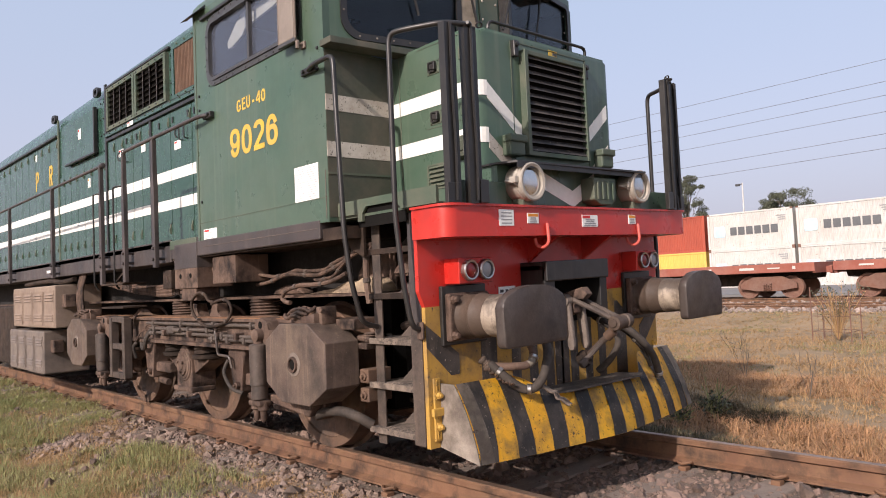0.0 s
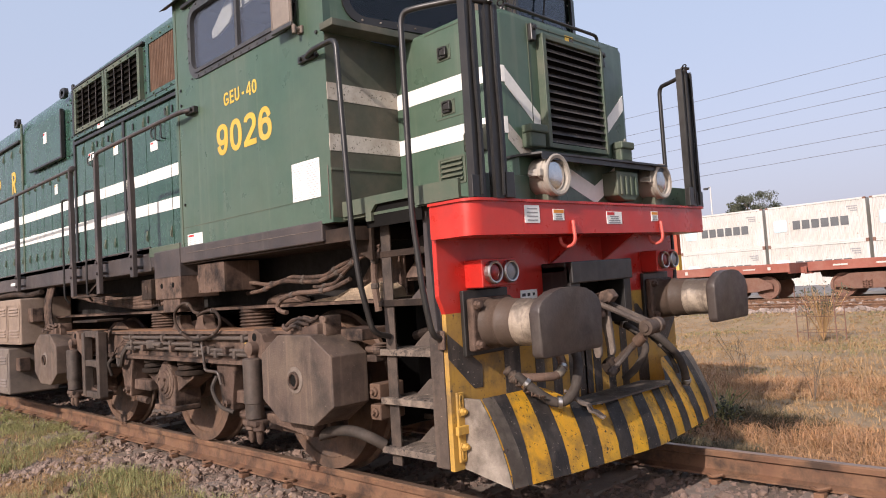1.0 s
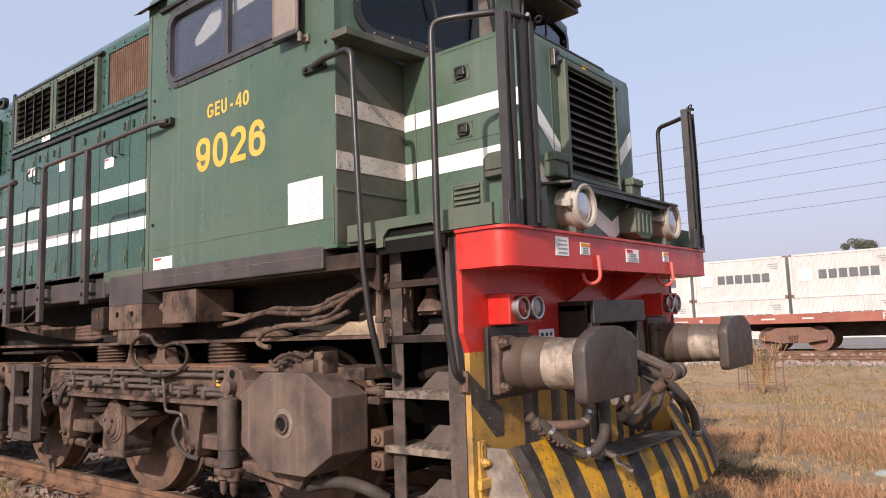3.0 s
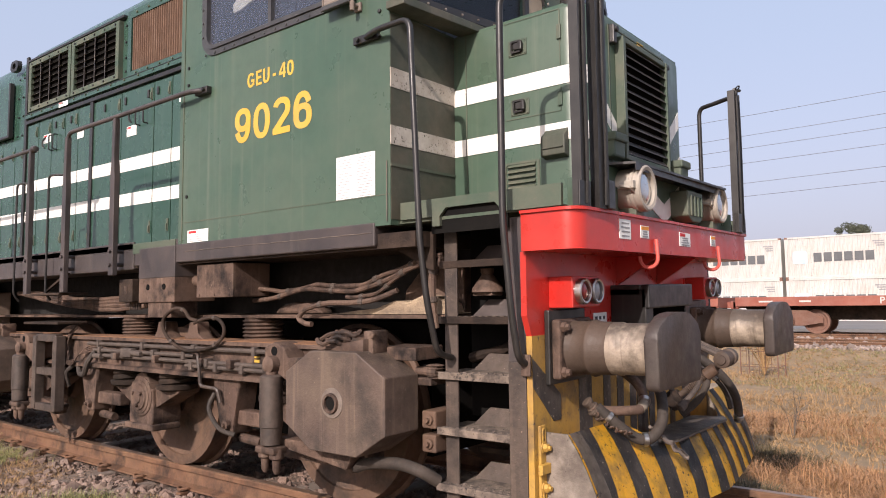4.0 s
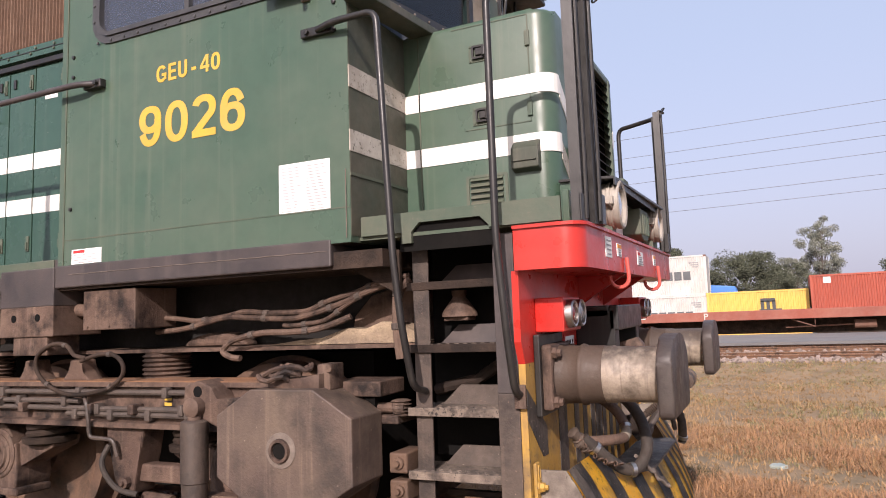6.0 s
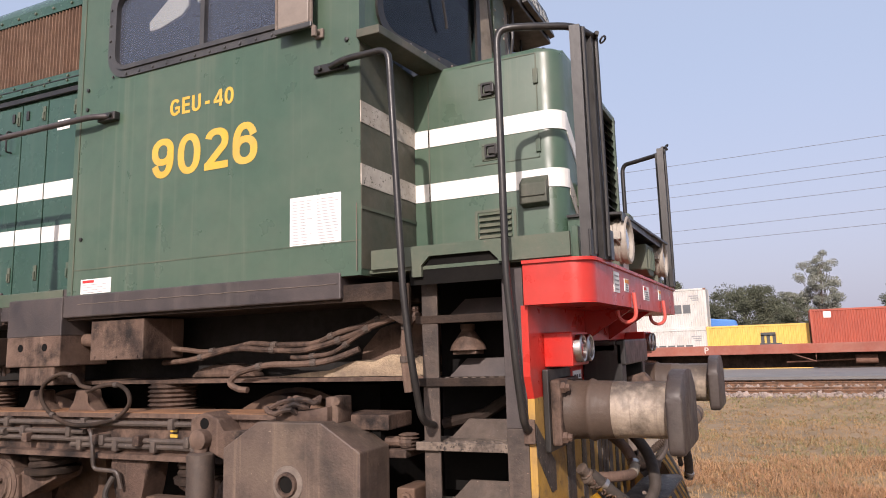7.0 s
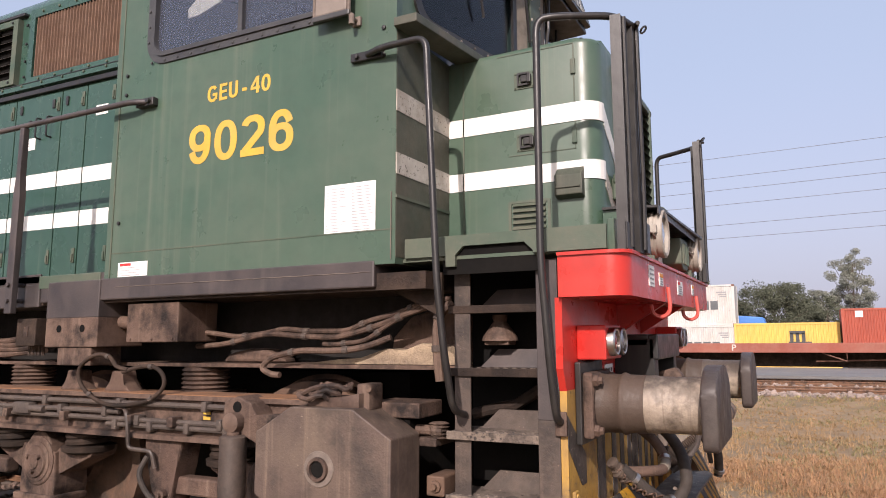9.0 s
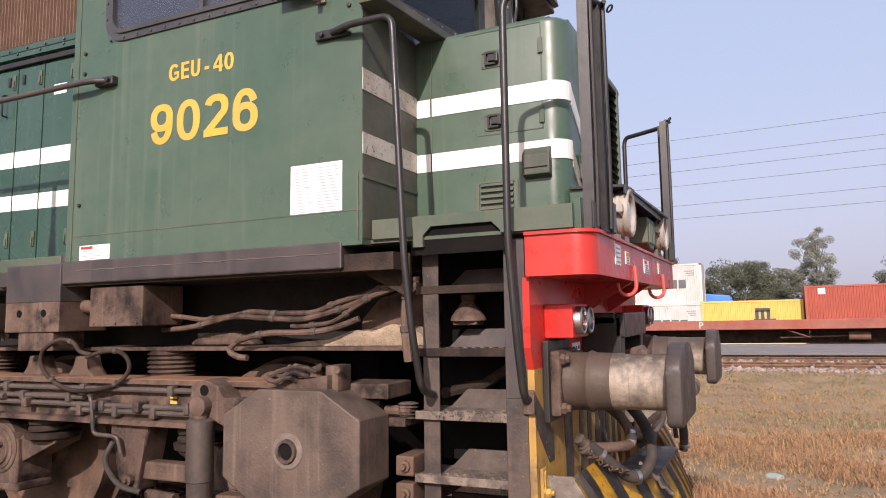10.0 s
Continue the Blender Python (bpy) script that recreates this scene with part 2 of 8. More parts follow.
M_BUFFACE = surf("buffer_face", (0.034, 0.025, 0.022), (0.047, 0.035, 0.030), 3.0, 0.52, dust=((0.075, 0.056, 0.046), 0.5, 5.0), grime=((0.10, 0.085, 0.07), 0.35, 7.0), chips=((0.20, 0.16, 0.13), 0.70, 90), bump=0.15)
M_CREAM = surf("dusty_cream_paint", (0.40, 0.365, 0.315), (0.32, 0.285, 0.24), 5.0, 0.6, dust=((0.24, 0.195, 0.15), 0.6, 8.0), bump=0.15)
M_RING = surf("worn_paint_ring", (0.185, 0.148, 0.122), (0.115, 0.09, 0.074), 14.0, 0.85, bump=0.3)
M_CHROME = surf("chrome", (0.52, 0.50, 0.48), (0.38, 0.36, 0.34), 8.0, 0.34, metal=1.0, bump=0.0)
M_LENS = surf("lamp_reflector", (0.62, 0.62, 0.62), (0.5, 0.5, 0.5), 10.0, 0.15, metal=0.9, bump=0.1, bump_scale=40)
M_REDLENS = surf("red_lens", (0.22, 0.015, 0.015), (0.15, 0.01, 0.01), 10.0, 0.15, bump=0.1, bump_scale=120)
M_GREYLENS = surf("clear_lens", (0.30, 0.30, 0.31), (0.22, 0.22, 0.23), 10.0, 0.15, bump=0.1, bump_scale=120)
M_PAPER = surf("white_label", (0.80, 0.80, 0.77), (0.74, 0.74, 0.71), 6.0, 0.55, dust=((0.6, 0.56, 0.48), 0.25, 5.0), bump=0.0)
M_PRINT = surf("grey_print", (0.30, 0.30, 0.30), None, 6.0, 0.7, bump=0.0)
M_DARKPRINT = surf("dark_print", (0.06, 0.06, 0.06), None, 6.0, 0.7, bump=0.0)
M_ORANGE = surf("orange_print", (0.75, 0.28, 0.03), None, 6.0, 0.6, bump=0.0)
M_REDPRINT = surf("red_print", (0.6, 0.03, 0.03), None, 6.0, 0.6, bump=0.0)
M_LETTER = surf("yellow_lettering", (0.58, 0.37, 0.035), (0.50, 0.31, 0.035), 4.0, 0.5, dust=((0.40, 0.30, 0.12), 0.45, 6.0), bump=0.03)
M_BROWNGRILLE = surf("rusty_brown_grille", (0.125, 0.068, 0.042), (0.17, 0.10, 0.065), 5.0, 0.85, dust=((0.075, 0.042, 0.028), 0.6, 7.0), streak=((0.24, 0.165, 0.12), 0.6, (9.0, 9.0, 0.5)), bump=0.2)
# Near-black: the shade inside openings and gaps is put into this colour.
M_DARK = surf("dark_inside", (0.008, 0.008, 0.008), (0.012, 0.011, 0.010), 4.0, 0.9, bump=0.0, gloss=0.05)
M_GREYFRAME = surf("dark_window_frame", (0.028, 0.028, 0.030), (0.038, 0.038, 0.039), 4.0, 0.45, dust=((0.085, 0.080, 0.076), 0.4, 6.0), bump=0.05)
M_PILLAR = surf("dusty_beige_pillar", (0.20, 0.165, 0.125), (0.145, 0.12, 0.095), 4.0, 0.7, dust=((0.30, 0.25, 0.19), 0.5, 6.0), grime=((0.05, 0.045, 0.04), 0.6, 5.0), bump=0.1)
M_MIRRORBACK = surf("mirror_back", (0.20, 0.165, 0.14), (0.16, 0.13, 0.11), 5.0, 0.6, dust=((0.26, 0.22, 0.18), 0.4, 8.0), bump=0.05)
M_GREYDIGIT = surf("grey_digit_paint", (0.36, 0.36, 0.34), (0.28, 0.28, 0.26), 8.0, 0.6, bump=0.0)
# Dirty black web, darkened further to hold the shade under the sill.
M_WEBSHADE = surf("sooty_frame_web", (0.007, 0.006, 0.005), (0.010, 0.008, 0.007), 3.0, 0.9, dust=((0.016, 0.012, 0.010), 0.5, 3.0), bump=0.3)
M_RUSTTOP = surf("orange_rust", (0.26, 0.125, 0.058), (0.19, 0.095, 0.048), 3.0, 0.85, grime=((0.07, 0.048, 0.035), 0.6, 4.0), bump=0.3)
M_WEED = surf("dark_weed", (0.085, 0.078, 0.036), (0.13, 0.090, 0.045), 1.0, 0.8, island=0.4, bump=0.0)
M_INTERIOR = surf("cab_interior", (0.20, 0.22, 0.25), (0.16, 0.18, 0.20), 2.0, 0.7, bump=0.0)
M_CREAMIN = surf("pale_visor", (0.85, 0.74, 0.50), (0.78, 0.67, 0.44), 3.0, 0.6, bump=0.0)
M_SLEEPER = surf("concrete_sleeper", (0.22, 0.175, 0.145), (0.165, 0.13, 0.108), 4.0, 0.9, dust=((0.13, 0.095, 0.075), 0.7, 6.0), bump=0.6, bump_scale=70)
M_STONE = surf("ballast_stone", (0.150, 0.100, 0.080), (0.100, 0.072, 0.062), 9.0, 0.9, dust=((0.235, 0.160, 0.115), 0.5, 12.0), island=0.55, bump=0.4, bump_scale=150)
M_GRAVEL = surf("pinkish_gravel", (0.205, 0.145, 0.115), (0.135, 0.098, 0.082), 9.0, 0.9, dust=((0.26, 0.19, 0.145), 0.5, 12.0), island=0.6, bump=0.4, bump_scale=150)
M_BED = surf("dirty_ballast_bed", (0.115, 0.086, 0.070), (0.075, 0.058, 0.049), 1.6, 0.95, dust=((0.20, 0.145, 0.105), 0.6, 5.0), specks=((0.30, 0.23, 0.18), 0.66, 38), bump=1.0, bump_scale=70)
M_STONEPALE = surf("pale_ballast_stone", (0.26, 0.205, 0.175), (0.20, 0.16, 0.14), 9.0, 0.9, dust=((0.33, 0.25, 0.20), 0.5, 12.0), island=0.45, bump=0.3, bump_scale=150)
M_EARTH = surf("dry_matted_ground", (0.255, 0.178, 0.102), (0.185, 0.130, 0.074), 0.55, 0.95, dust=((0.32, 0.222, 0.125), 0.7, 2.6), grime=((0.130, 0.105, 0.058), 0.5, 1.1), bump=1.0, bump_scale=35)
M_DRYGRASS = surf("dry_grass", (0.38, 0.238, 0.112), (0.31, 0.190, 0.085), 0.5, 0.8, island=0.30, bump=0.0)
M_STRAW = surf("russet_grass", (0.34, 0.175, 0.080), (0.38, 0.215, 0.105), 0.7, 0.8, island=0.35, bump=0.0)
M_GRASS = surf("green_grass", (0.165, 0.185, 0.062), (0.27, 0.245, 0.105), 0.8, 0.75, island=0.45, bump=0.0)
M_OLIVE = surf("olive_field_grass", (0.215, 0.195, 0.085), (0.27, 0.22, 0.10), 0.8, 0.75, island=0.3, bump=0.0)
M_LEAF = surf("leaf", (0.072, 0.080, 0.050), (0.098, 0.105, 0.068), 0.5, 0.9, island=0.45, bump=0.0)
# Distant haze is put into this paler, greyer leaf colour.
M_LEAFHAZE = surf("pale_leaf", (0.185, 0.195, 0.155), (0.24, 0.245, 0.20), 0.4, 0.9, island=0.3, bump=0.0)
M_BARK = surf("bark", (0.13, 0.10, 0.075), (0.09, 0.07, 0.055), 3.0, 0.95, bump=0.5, bump_scale=20)
M_ASPHALT = surf("grey_yard", (0.17, 0.165, 0.165), (0.14, 0.135, 0.135), 0.3, 0.9, dust=((0.22, 0.20, 0.18), 0.4, 0.5), bump=0.2)
M_CWHITE = surf("white_container_paint", (0.53, 0.52, 0.495), (0.46, 0.45, 0.425), 0.6, 0.6, streak=((0.36, 0.31, 0.26), 0.6), dust=((0.44, 0.39, 0.33), 0.4, 1.2), specks=((0.30, 0.25, 0.2), 0.70, 6), bump=0.0)
M_WORD = surf("grey_brand_paint", (0.10, 0.105, 0.11), None, 2.0, 0.6, bump=0.0)
M_CYELLOW = surf("yellow_container_paint", (0.66, 0.43, 0.09), (0.58, 0.38, 0.09), 0.7, 0.6, streak=((0.42, 0.28, 0.09), 0.4), bump=0.0)
M_CRED = surf("red_container_paint", (0.36, 0.070, 0.036), (0.30, 0.060, 0.034), 0.7, 0.6, streak=((0.22, 0.06, 0.04), 0.4), bump=0.0)
M_CBLUE = surf("blue_container_paint", (0.04, 0.16, 0.48), (0.05, 0.19, 0.50), 0.7, 0.5, bump=0.0)
M_WAGON = surf("red_oxide_wagon", (0.27, 0.075, 0.048), (0.22, 0.065, 0.045), 0.8, 0.75, dust=((0.30, 0.15, 0.11), 0.5, 1.5), bump=0.1)
M_WAGONGEAR = surf("wagon_bogie_steel", (0.16, 0.075, 0.05), (0.12, 0.06, 0.045), 2.0, 0.85, dust=((0.24, 0.15, 0.11), 0.5, 4.0), bump=0.2)
M_WIRE = surf("wire", (0.13, 0.13, 0.14), None, 3.0, 0.6, bump=0.0)
M_POLE = surf("concrete_pole", (0.55, 0.54, 0.52), (0.45, 0.44, 0.42), 2.0, 0.8, bump=0.1)


def glass_mat(name, tint, rough=0.03, film=0.0):
    """Thin tinted pane: clear through, with a sky reflection that grows towards grazing."""
    m = bpy.data.materials.new(name)
    m.use_nodes = True
    nt = m.node_tree
    nt.nodes.clear()
    out = nt.nodes.new("ShaderNodeOutputMaterial")
    tr = nt.nodes.new("ShaderNodeBsdfTransparent")
    tr.inputs["Color"].default_value = (*tint, 1)
    gl = nt.nodes.new("ShaderNodeBsdfGlossy")
    gl.inputs["Roughness"].default_value = rough
    lw = nt.nodes.new("ShaderNodeLayerWeight")
    lw.inputs["Blend"].default_value = 0.5
    steep = nt.nodes.new("ShaderNodeMath")
    steep.operation = "POWER"
    steep.inputs[1].default_value = 5.0
    fr = nt.nodes.new("ShaderNodeMath")
    fr.operation = "MULTIPLY_ADD"
    fr.inputs[1].default_value, fr.inputs[2].default_value = 0.80, 0.035
    nt.links.new(lw.outputs["Facing"], steep.inputs[0])
    nt.links.new(steep.outputs[0], fr.inputs[0])
    mx = nt.nodes.new("ShaderNodeMixShader")
    nt.links.new(fr.outputs[0], mx.inputs[0])
    nt.links.new(tr.outputs[0], mx.inputs[1])
    nt.links.new(gl.outputs[0], mx.inputs[2])
    # Blue-grey film: dust plus a dull sky reflection put into its colour.
    df = nt.nodes.new("ShaderNodeBsdfDiffuse")
    df.inputs["Color"].default_value = (0.30, 0.34, 0.44, 1)
    dusty = nt.nodes.new("ShaderNodeMixShader")
    dusty.inputs[0].default_value = film
    nt.links.new(mx.outputs[0], dusty.inputs[1])
    nt.links.new(df.outputs[0], dusty.inputs[2])
    nt.links.new(dusty.outputs[0], out.inputs["Surface"])
    return m


M_GLASS = glass_mat("tinted_cab_glass", (0.55, 0.60, 0.70))
M_SIDEGLASS = glass_mat("dusty_side_glass", (0.62, 0.67, 0.77), 0.05, 0.10)


# ---- building helpers ----
ORIGIN = {}
SMALL = ("bolts", "rivets", "print", "tread_studs", "glands", "code_bars", "word_bars", "stencil_bars", "twigs", "leaves", "safety_chain", "wire_mesh", "rail_clips", "twig_tangle", "louvre_set", "tape_band", "weld_seam", "word_bar")
LEAN_K = 0.022
HOOD_RISE = 0.014               # the engine hood climbs a little towards the rear


def thing(name, label, category, at=(0, 0, 0), group="", kind=""):
    ob = new(name)
    ob.empty_display_size = 0.2
    ob.location = at
    ORIGIN[ob.name] = Vector(at)
    return tagged(ob, label, category, group, kind)


def lean(v):
    """The locomotive leans a little on its springs."""
    k = min(max((v.z - 0.5) / 0.5, 0.0), 1.0)
    v.z += LEAN_K * (v.x + 1.0) * k


def part(name, bm, material, parent, label="", smooth=False, leaning=None):
    """Links a bmesh, built in world places, as one mesh under a thing or a part."""
    if leaning is None:
        leaning = bool(parent) and ORIGIN.get(parent.name + "/loco", False)
    if leaning:
        sloped = parent and ORIGIN.get(parent.name + "/hood", False)
        for v in bm.verts:
            lean(v.co)
            if sloped:
                v.co.z += HOOD_RISE * (v.co.y - 5.4)
    o = ORIGIN.get(parent.name, Vector()) if parent else Vector()
    for v in bm.verts:
        v.co -= o
    bmesh.ops.recalc_face_normals(bm, faces=bm.faces)
    me = bpy.data.meshes.new(name)
    bm.to_mesh(me)
    bm.free()
    me.materials.append(material)
    if smooth:
        for p in me.polygons:
            p.use_smooth = True
        me.set_sharp_from_angle(angle=radians(40))
    ob = new(name, me)
    if parent:
        ob.parent = parent
        ORIGIN[ob.name] = o
        ORIGIN[ob.name + "/loco"] = ORIGIN.get(parent.name + "/loco", False)
        ORIGIN[ob.name + "/hood"] = ORIGIN.get(parent.name + "/hood", False)
    if label:
        ob["label"] = label
    if name in SMALL:
        ob["kind"] = "stuff"
    return ob


def single(name, bm, material, label, category, group="", kind="", smooth=False):
    ob = part(name, bm, material, None, "", smooth, False)
    return tagged(ob, label, category, group, kind)


def BM():
    return bmesh.new()


def box(bm, x0, x1, y0, y1, z0, z1, bevel=0.0):
    r = bmesh.ops.create_cube(bm, size=1.0)
    vs = r["verts"]
    for v in vs:
        v.co = Vector((x0 + (v.co.x + 0.5) * (x1 - x0), y0 + (v.co.y + 0.5) * (y1 - y0), z0 + (v.co.z + 0.5) * (z1 - z0)))
    if bevel:
        es = list({e for v in vs for e in v.link_edges})
        bmesh.ops.bevel(bm, geom=es, offset=bevel, segments=2, affect="EDGES", profile=0.5)
    return bm


def prism(bm, pts, axis, a, b, bevel=0.0):
    """Extrudes a polygon along an axis. pts: the two other coordinates in order (x: y,z; y: x,z; z: x,y)."""
    def put(p, q):
        return Vector((q, p[0], p[1])) if axis == "x" else Vector((p[0], q, p[1])) if axis == "y" else Vector((p[0], p[1], q))
    lo = [bm.verts.new(put(p, a)) for p in pts]
    hi = [bm.verts.new(put(p, b)) for p in pts]
    k = len(pts)
    fs = [bm.faces.new(lo), bm.faces.new(hi)]
    for i in range(k):
        fs.append(bm.faces.new((lo[i], lo[(i + 1) % k], hi[(i + 1) % k], hi[i])))
    if bevel:
        es = list({e for f in fs for e in f.edges})
        bmesh.ops.bevel(bm, geom=es, offset=bevel, segments=2, affect="EDGES", profile=0.5)
    return bm


def frame_of(d):
    d = d.normalized()
    u = d.cross(Vector((0, 0, 1)) if abs(d.z) < 0.9 else Vector((1, 0, 0))).normalized()
    return u, d.cross(u).normalized()


def lathe(bm, p0, direction, profile, seg=24):
    """Turns a profile of (distance along, radius) about an axis."""
    p0, d = Vector(p0), Vector(direction).normalized()
    u, w = frame_of(d)
    rings = []
    for s, r in profile:
        if r < 1e-5:
            rings.append([bm.verts.new(p0 + d * s)])
        else:
            rings.append([bm.verts.new(p0 + d * s + (u * math.cos(2 * math.pi * i / seg) + w * math.sin(2 * math.pi * i / seg)) * r) for i in range(seg)])
    for a, b in zip(rings, rings[1:]):
        for i in range(seg):
            j = (i + 1) % seg
            if len(a) == 1 and len(b) == 1:
                continue
            if len(a) == 1:
                bm.faces.new((a[0], b[j], b[i]))
            elif len(b) == 1:
                bm.faces.new((a[i], a[j], b[0]))
            else:
                bm.faces.new((a[i], a[j], b[j], b[i]))
    for ring in (rings[0], rings[-1]):
        if len(ring) > 1:
            bm.faces.new(ring)
    return bm


def cyl(bm, p0, p1, r, seg=16, r2=None):
    p0, p1 = Vector(p0), Vector(p1)
    return lathe(bm, p0, p1 - p0, [(0, r), ((p1 - p0).length, r if r2 is None else r2)], seg)


def smooth_path(pts, steps=6):
    """A soft curve through the given places."""
    pts = [Vector(p) for p in pts]
    out = []
    for i in range(len(pts) - 1):
        a = pts[max(i - 1, 0)]
        b, c = pts[i], pts[i + 1]
        d = pts[min(i + 2, len(pts) - 1)]
        for k in range(steps):
            t = k / steps
            out.append(0.5 * ((2 * b) + (c - a) * t + (2 * a - 5 * b + 4 * c - d) * t * t + (3 * b - a - 3 * c + d) * t * t * t))
    out.append(pts[-1])
    return out


def round_path(pts, r, steps=5):
    """A polyline with its corners rounded."""
    pts = [Vector(p) for p in pts]
    out = [pts[0]]
    for a, b, c in zip(pts, pts[1:], pts[2:]):
        p, q = b + (a - b).normalized() * min(r, (a - b).length / 2), b + (c - b).normalized() * min(r, (c - b).length / 2)
        for k in range(steps + 1):
            t = k / steps
            out.append(p * (1 - t) ** 2 + b * 2 * t * (1 - t) + q * t * t)
    out.append(pts[-1])
    return out


def tube(bm, path, r, seg=10):
    path = [Vector(p) for p in path]
    d0 = (path[1] - path[0]).normalized()
    u, w = frame_of(d0)
    rings = []
    for i, p in enumerate(path):
        d = (path[min(i + 1, len(path) - 1)] - path[max(i - 1, 0)]).normalized()
        u = (u - d * u.dot(d)).normalized()
        w = d.cross(u)
        rings.append([bm.verts.new(p + (u * math.cos(2 * math.pi * k / seg) + w * math.sin(2 * math.pi * k / seg)) * r) for k in range(seg)])
    for a, b in zip(rings, rings[1:]):
        for k in range(seg):
            j = (k + 1) % seg
            bm.faces.new((a[k], a[j], b[j], b[k]))
    bm.faces.new(rings[0])
    bm.faces.new(rings[-1])
    return bm


def rounded(y0, y1, z0, z1, r, seg=5):
    """The outline of a rectangle with round corners."""
    out = []
    for cy, cz, a0 in ((y1 - r, z1 - r, 0), (y0 + r, z1 - r, 90), (y0 + r, z0 + r, 180), (y1 - r, z0 + r, 270)):
        for k in range(seg + 1):
            a = radians(a0 + 90 * k / seg)
            out.append((cy + r * math.cos(a), cz + r * math.sin(a)))
    return out


def ring_prism(bm, outer, inner, axis, a, b):
    """A frame between two outlines with as many points each."""
    def put(p, q):
        return Vector((q, p[0], p[1])) if axis == "x" else Vector((p[0], q, p[1])) if axis == "y" else Vector((p[0], p[1], q))
    L = [[bm.verts.new(put(p, q)) for p in o] for o in (outer, inner) for q in (a, b)]
    k = len(outer)
    for i in range(k):
        j = (i + 1) % k
        bm.faces.new((L[0][i], L[0][j], L[2][j], L[2][i]))
        bm.faces.new((L[1][i], L[1][j], L[3][j], L[3][i]))
        bm.faces.new((L[0][i], L[0][j], L[1][j], L[1][i]))
        bm.faces.new((L[2][i], L[2][j], L[3][j], L[3][i]))
    return bm


def lettering(name, body, height, m, material, parent, bold=0.0, align="LEFT", label="", width=None):
    """Flat letters of the built-in font as a thin mesh. m: the pose of the line's start, letters in its xy plane."""
    cu = bpy.data.curves.new(name, "FONT")
    cu.body, cu.size, cu.extrude, cu.offset, cu.align_x = body, 1.0, 0.002 / height, bold, align
    ob = bpy.data.objects.new(name, cu)
    scene.collection.objects.link(ob)
    bpy.context.view_layer.update()
    me = bpy.data.meshes.new_from_object(ob.evaluated_get(bpy.context.evaluated_depsgraph_get()))
    bpy.data.objects.remove(ob)
    xs = [v.co.x for v in me.vertices]
    ys = [v.co.y for v in me.vertices]
    sy = height / (max(ys) - min(ys))
    sx = sy if width is None else width / (max(xs) - min(xs))
    y0, x0 = min(ys), min(xs)
    bm = BM()
    bm.from_mesh(me)
    bpy.data.meshes.remove(me)
    for v in bm.verts:
        v.co = Vector(((v.co.x - x0) * sx, (v.co.y - y0) * sy, v.co.z * height))
    for v in bm.verts:
        v.co = m @ v.co
    return part(name, bm, material, parent, label)


def ellipse(cx, cy, a, b, ang, p=2.25):
    """A place on a slightly squared ellipse."""
    c, q = math.cos(radians(ang)), math.sin(radians(ang))
    return cx + a * math.copysign(abs(c) ** (2 / p), c), cy + b * math.copysign(abs(q) ** (2 / p), q)


def glyph_strips(ch, w, h, sx, sy):
    """A bold sign as strips; each strip is a list of (outer, inner) pairs."""
    def sector(cx, cy, a, b, a0, a1):
        n = max(int(abs(a1 - a0) / 10), 3)
        return [(ellipse(cx, cy, a, b, a0 + (a1 - a0) * i / n), ellipse(cx, cy, a - sx, b - sy, a0 + (a1 - a0) * i / n)) for i in range(n + 1)]

    def bar(x0, x1, y0, y1):
        return [((x0, y1), (x0, y0)), ((x1, y1), (x1, y0))]
    if ch == "0":
        return [sector(w / 2, h / 2, w / 2, h / 2, 0, 360)]
    if ch in "96":
        st = [sector(w / 2, h * 0.66, w / 2, h * 0.34, 0, 360), sector(w / 2, h / 2, w / 2, h / 2, 25, -158)]
        return st if ch == "9" else [[((w - a[0], h - a[1]), (w - b[0], h - b[1])) for a, b in q] for q in st]
    if ch == "2":
        arc = sector(w / 2, h * 0.69, w / 2, h * 0.31, 165, -38)
        (ox, oy), (ix, iy) = arc[-1]
        return [arc, [((ox, oy), (ix, iy)), ((sx * 1.35, sy * 0.9), (0.0, sy * 0.9))], bar(0, w, 0, sy * 1.05)]
    if ch == "4":
        return [bar(w * 0.60, w * 0.60 + sx, 0, h), bar(0, w, h * 0.22, h * 0.22 + sy), [((w * 0.60, h), (w * 0.66, h * 0.78)), ((0, h * 0.22 + sy), (sx * 0.95, h * 0.22 + sy))]]
    if ch == "G":
        return [sector(w / 2, h / 2, w / 2, h / 2, 38, 318), bar(w * 0.52, w, h * 0.36, h * 0.36 + sy), bar(w - sx * 0.8, w, h * 0.13, h * 0.37)]
    if ch == "E":
        return [bar(0, sx, 0, h), bar(sx, w, 0, sy), bar(sx, w * 0.94, h * 0.43, h * 0.43 + sy), bar(sx, w * 0.98, h - sy, h)]
    if ch == "U":
        return [bar(0, sx, h * 0.38, h), bar(w - sx, w, h * 0.38, h), sector(w / 2, h * 0.38, w / 2, h * 0.38, 180, 360)]
    if ch == "-":
        return [bar(0, w, h * 0.28, h * 0.28 + sy * 1.1)]
    st = [bar(0, sx, 0, h), bar(sx, w * 0.5, h - sy, h), bar(sx, w * 0.5, h * 0.42, h * 0.42 + sy), sector(w * 0.5, h * 0.71, w * 0.5, h * 0.29, 90, -90)]
    return st + ([[((w * 0.32, h * 0.43), (w * 0.32 + sx * 1.2, h * 0.43)), ((w - sx * 1.2, 0), (w, 0))]] if ch == "R" else [])


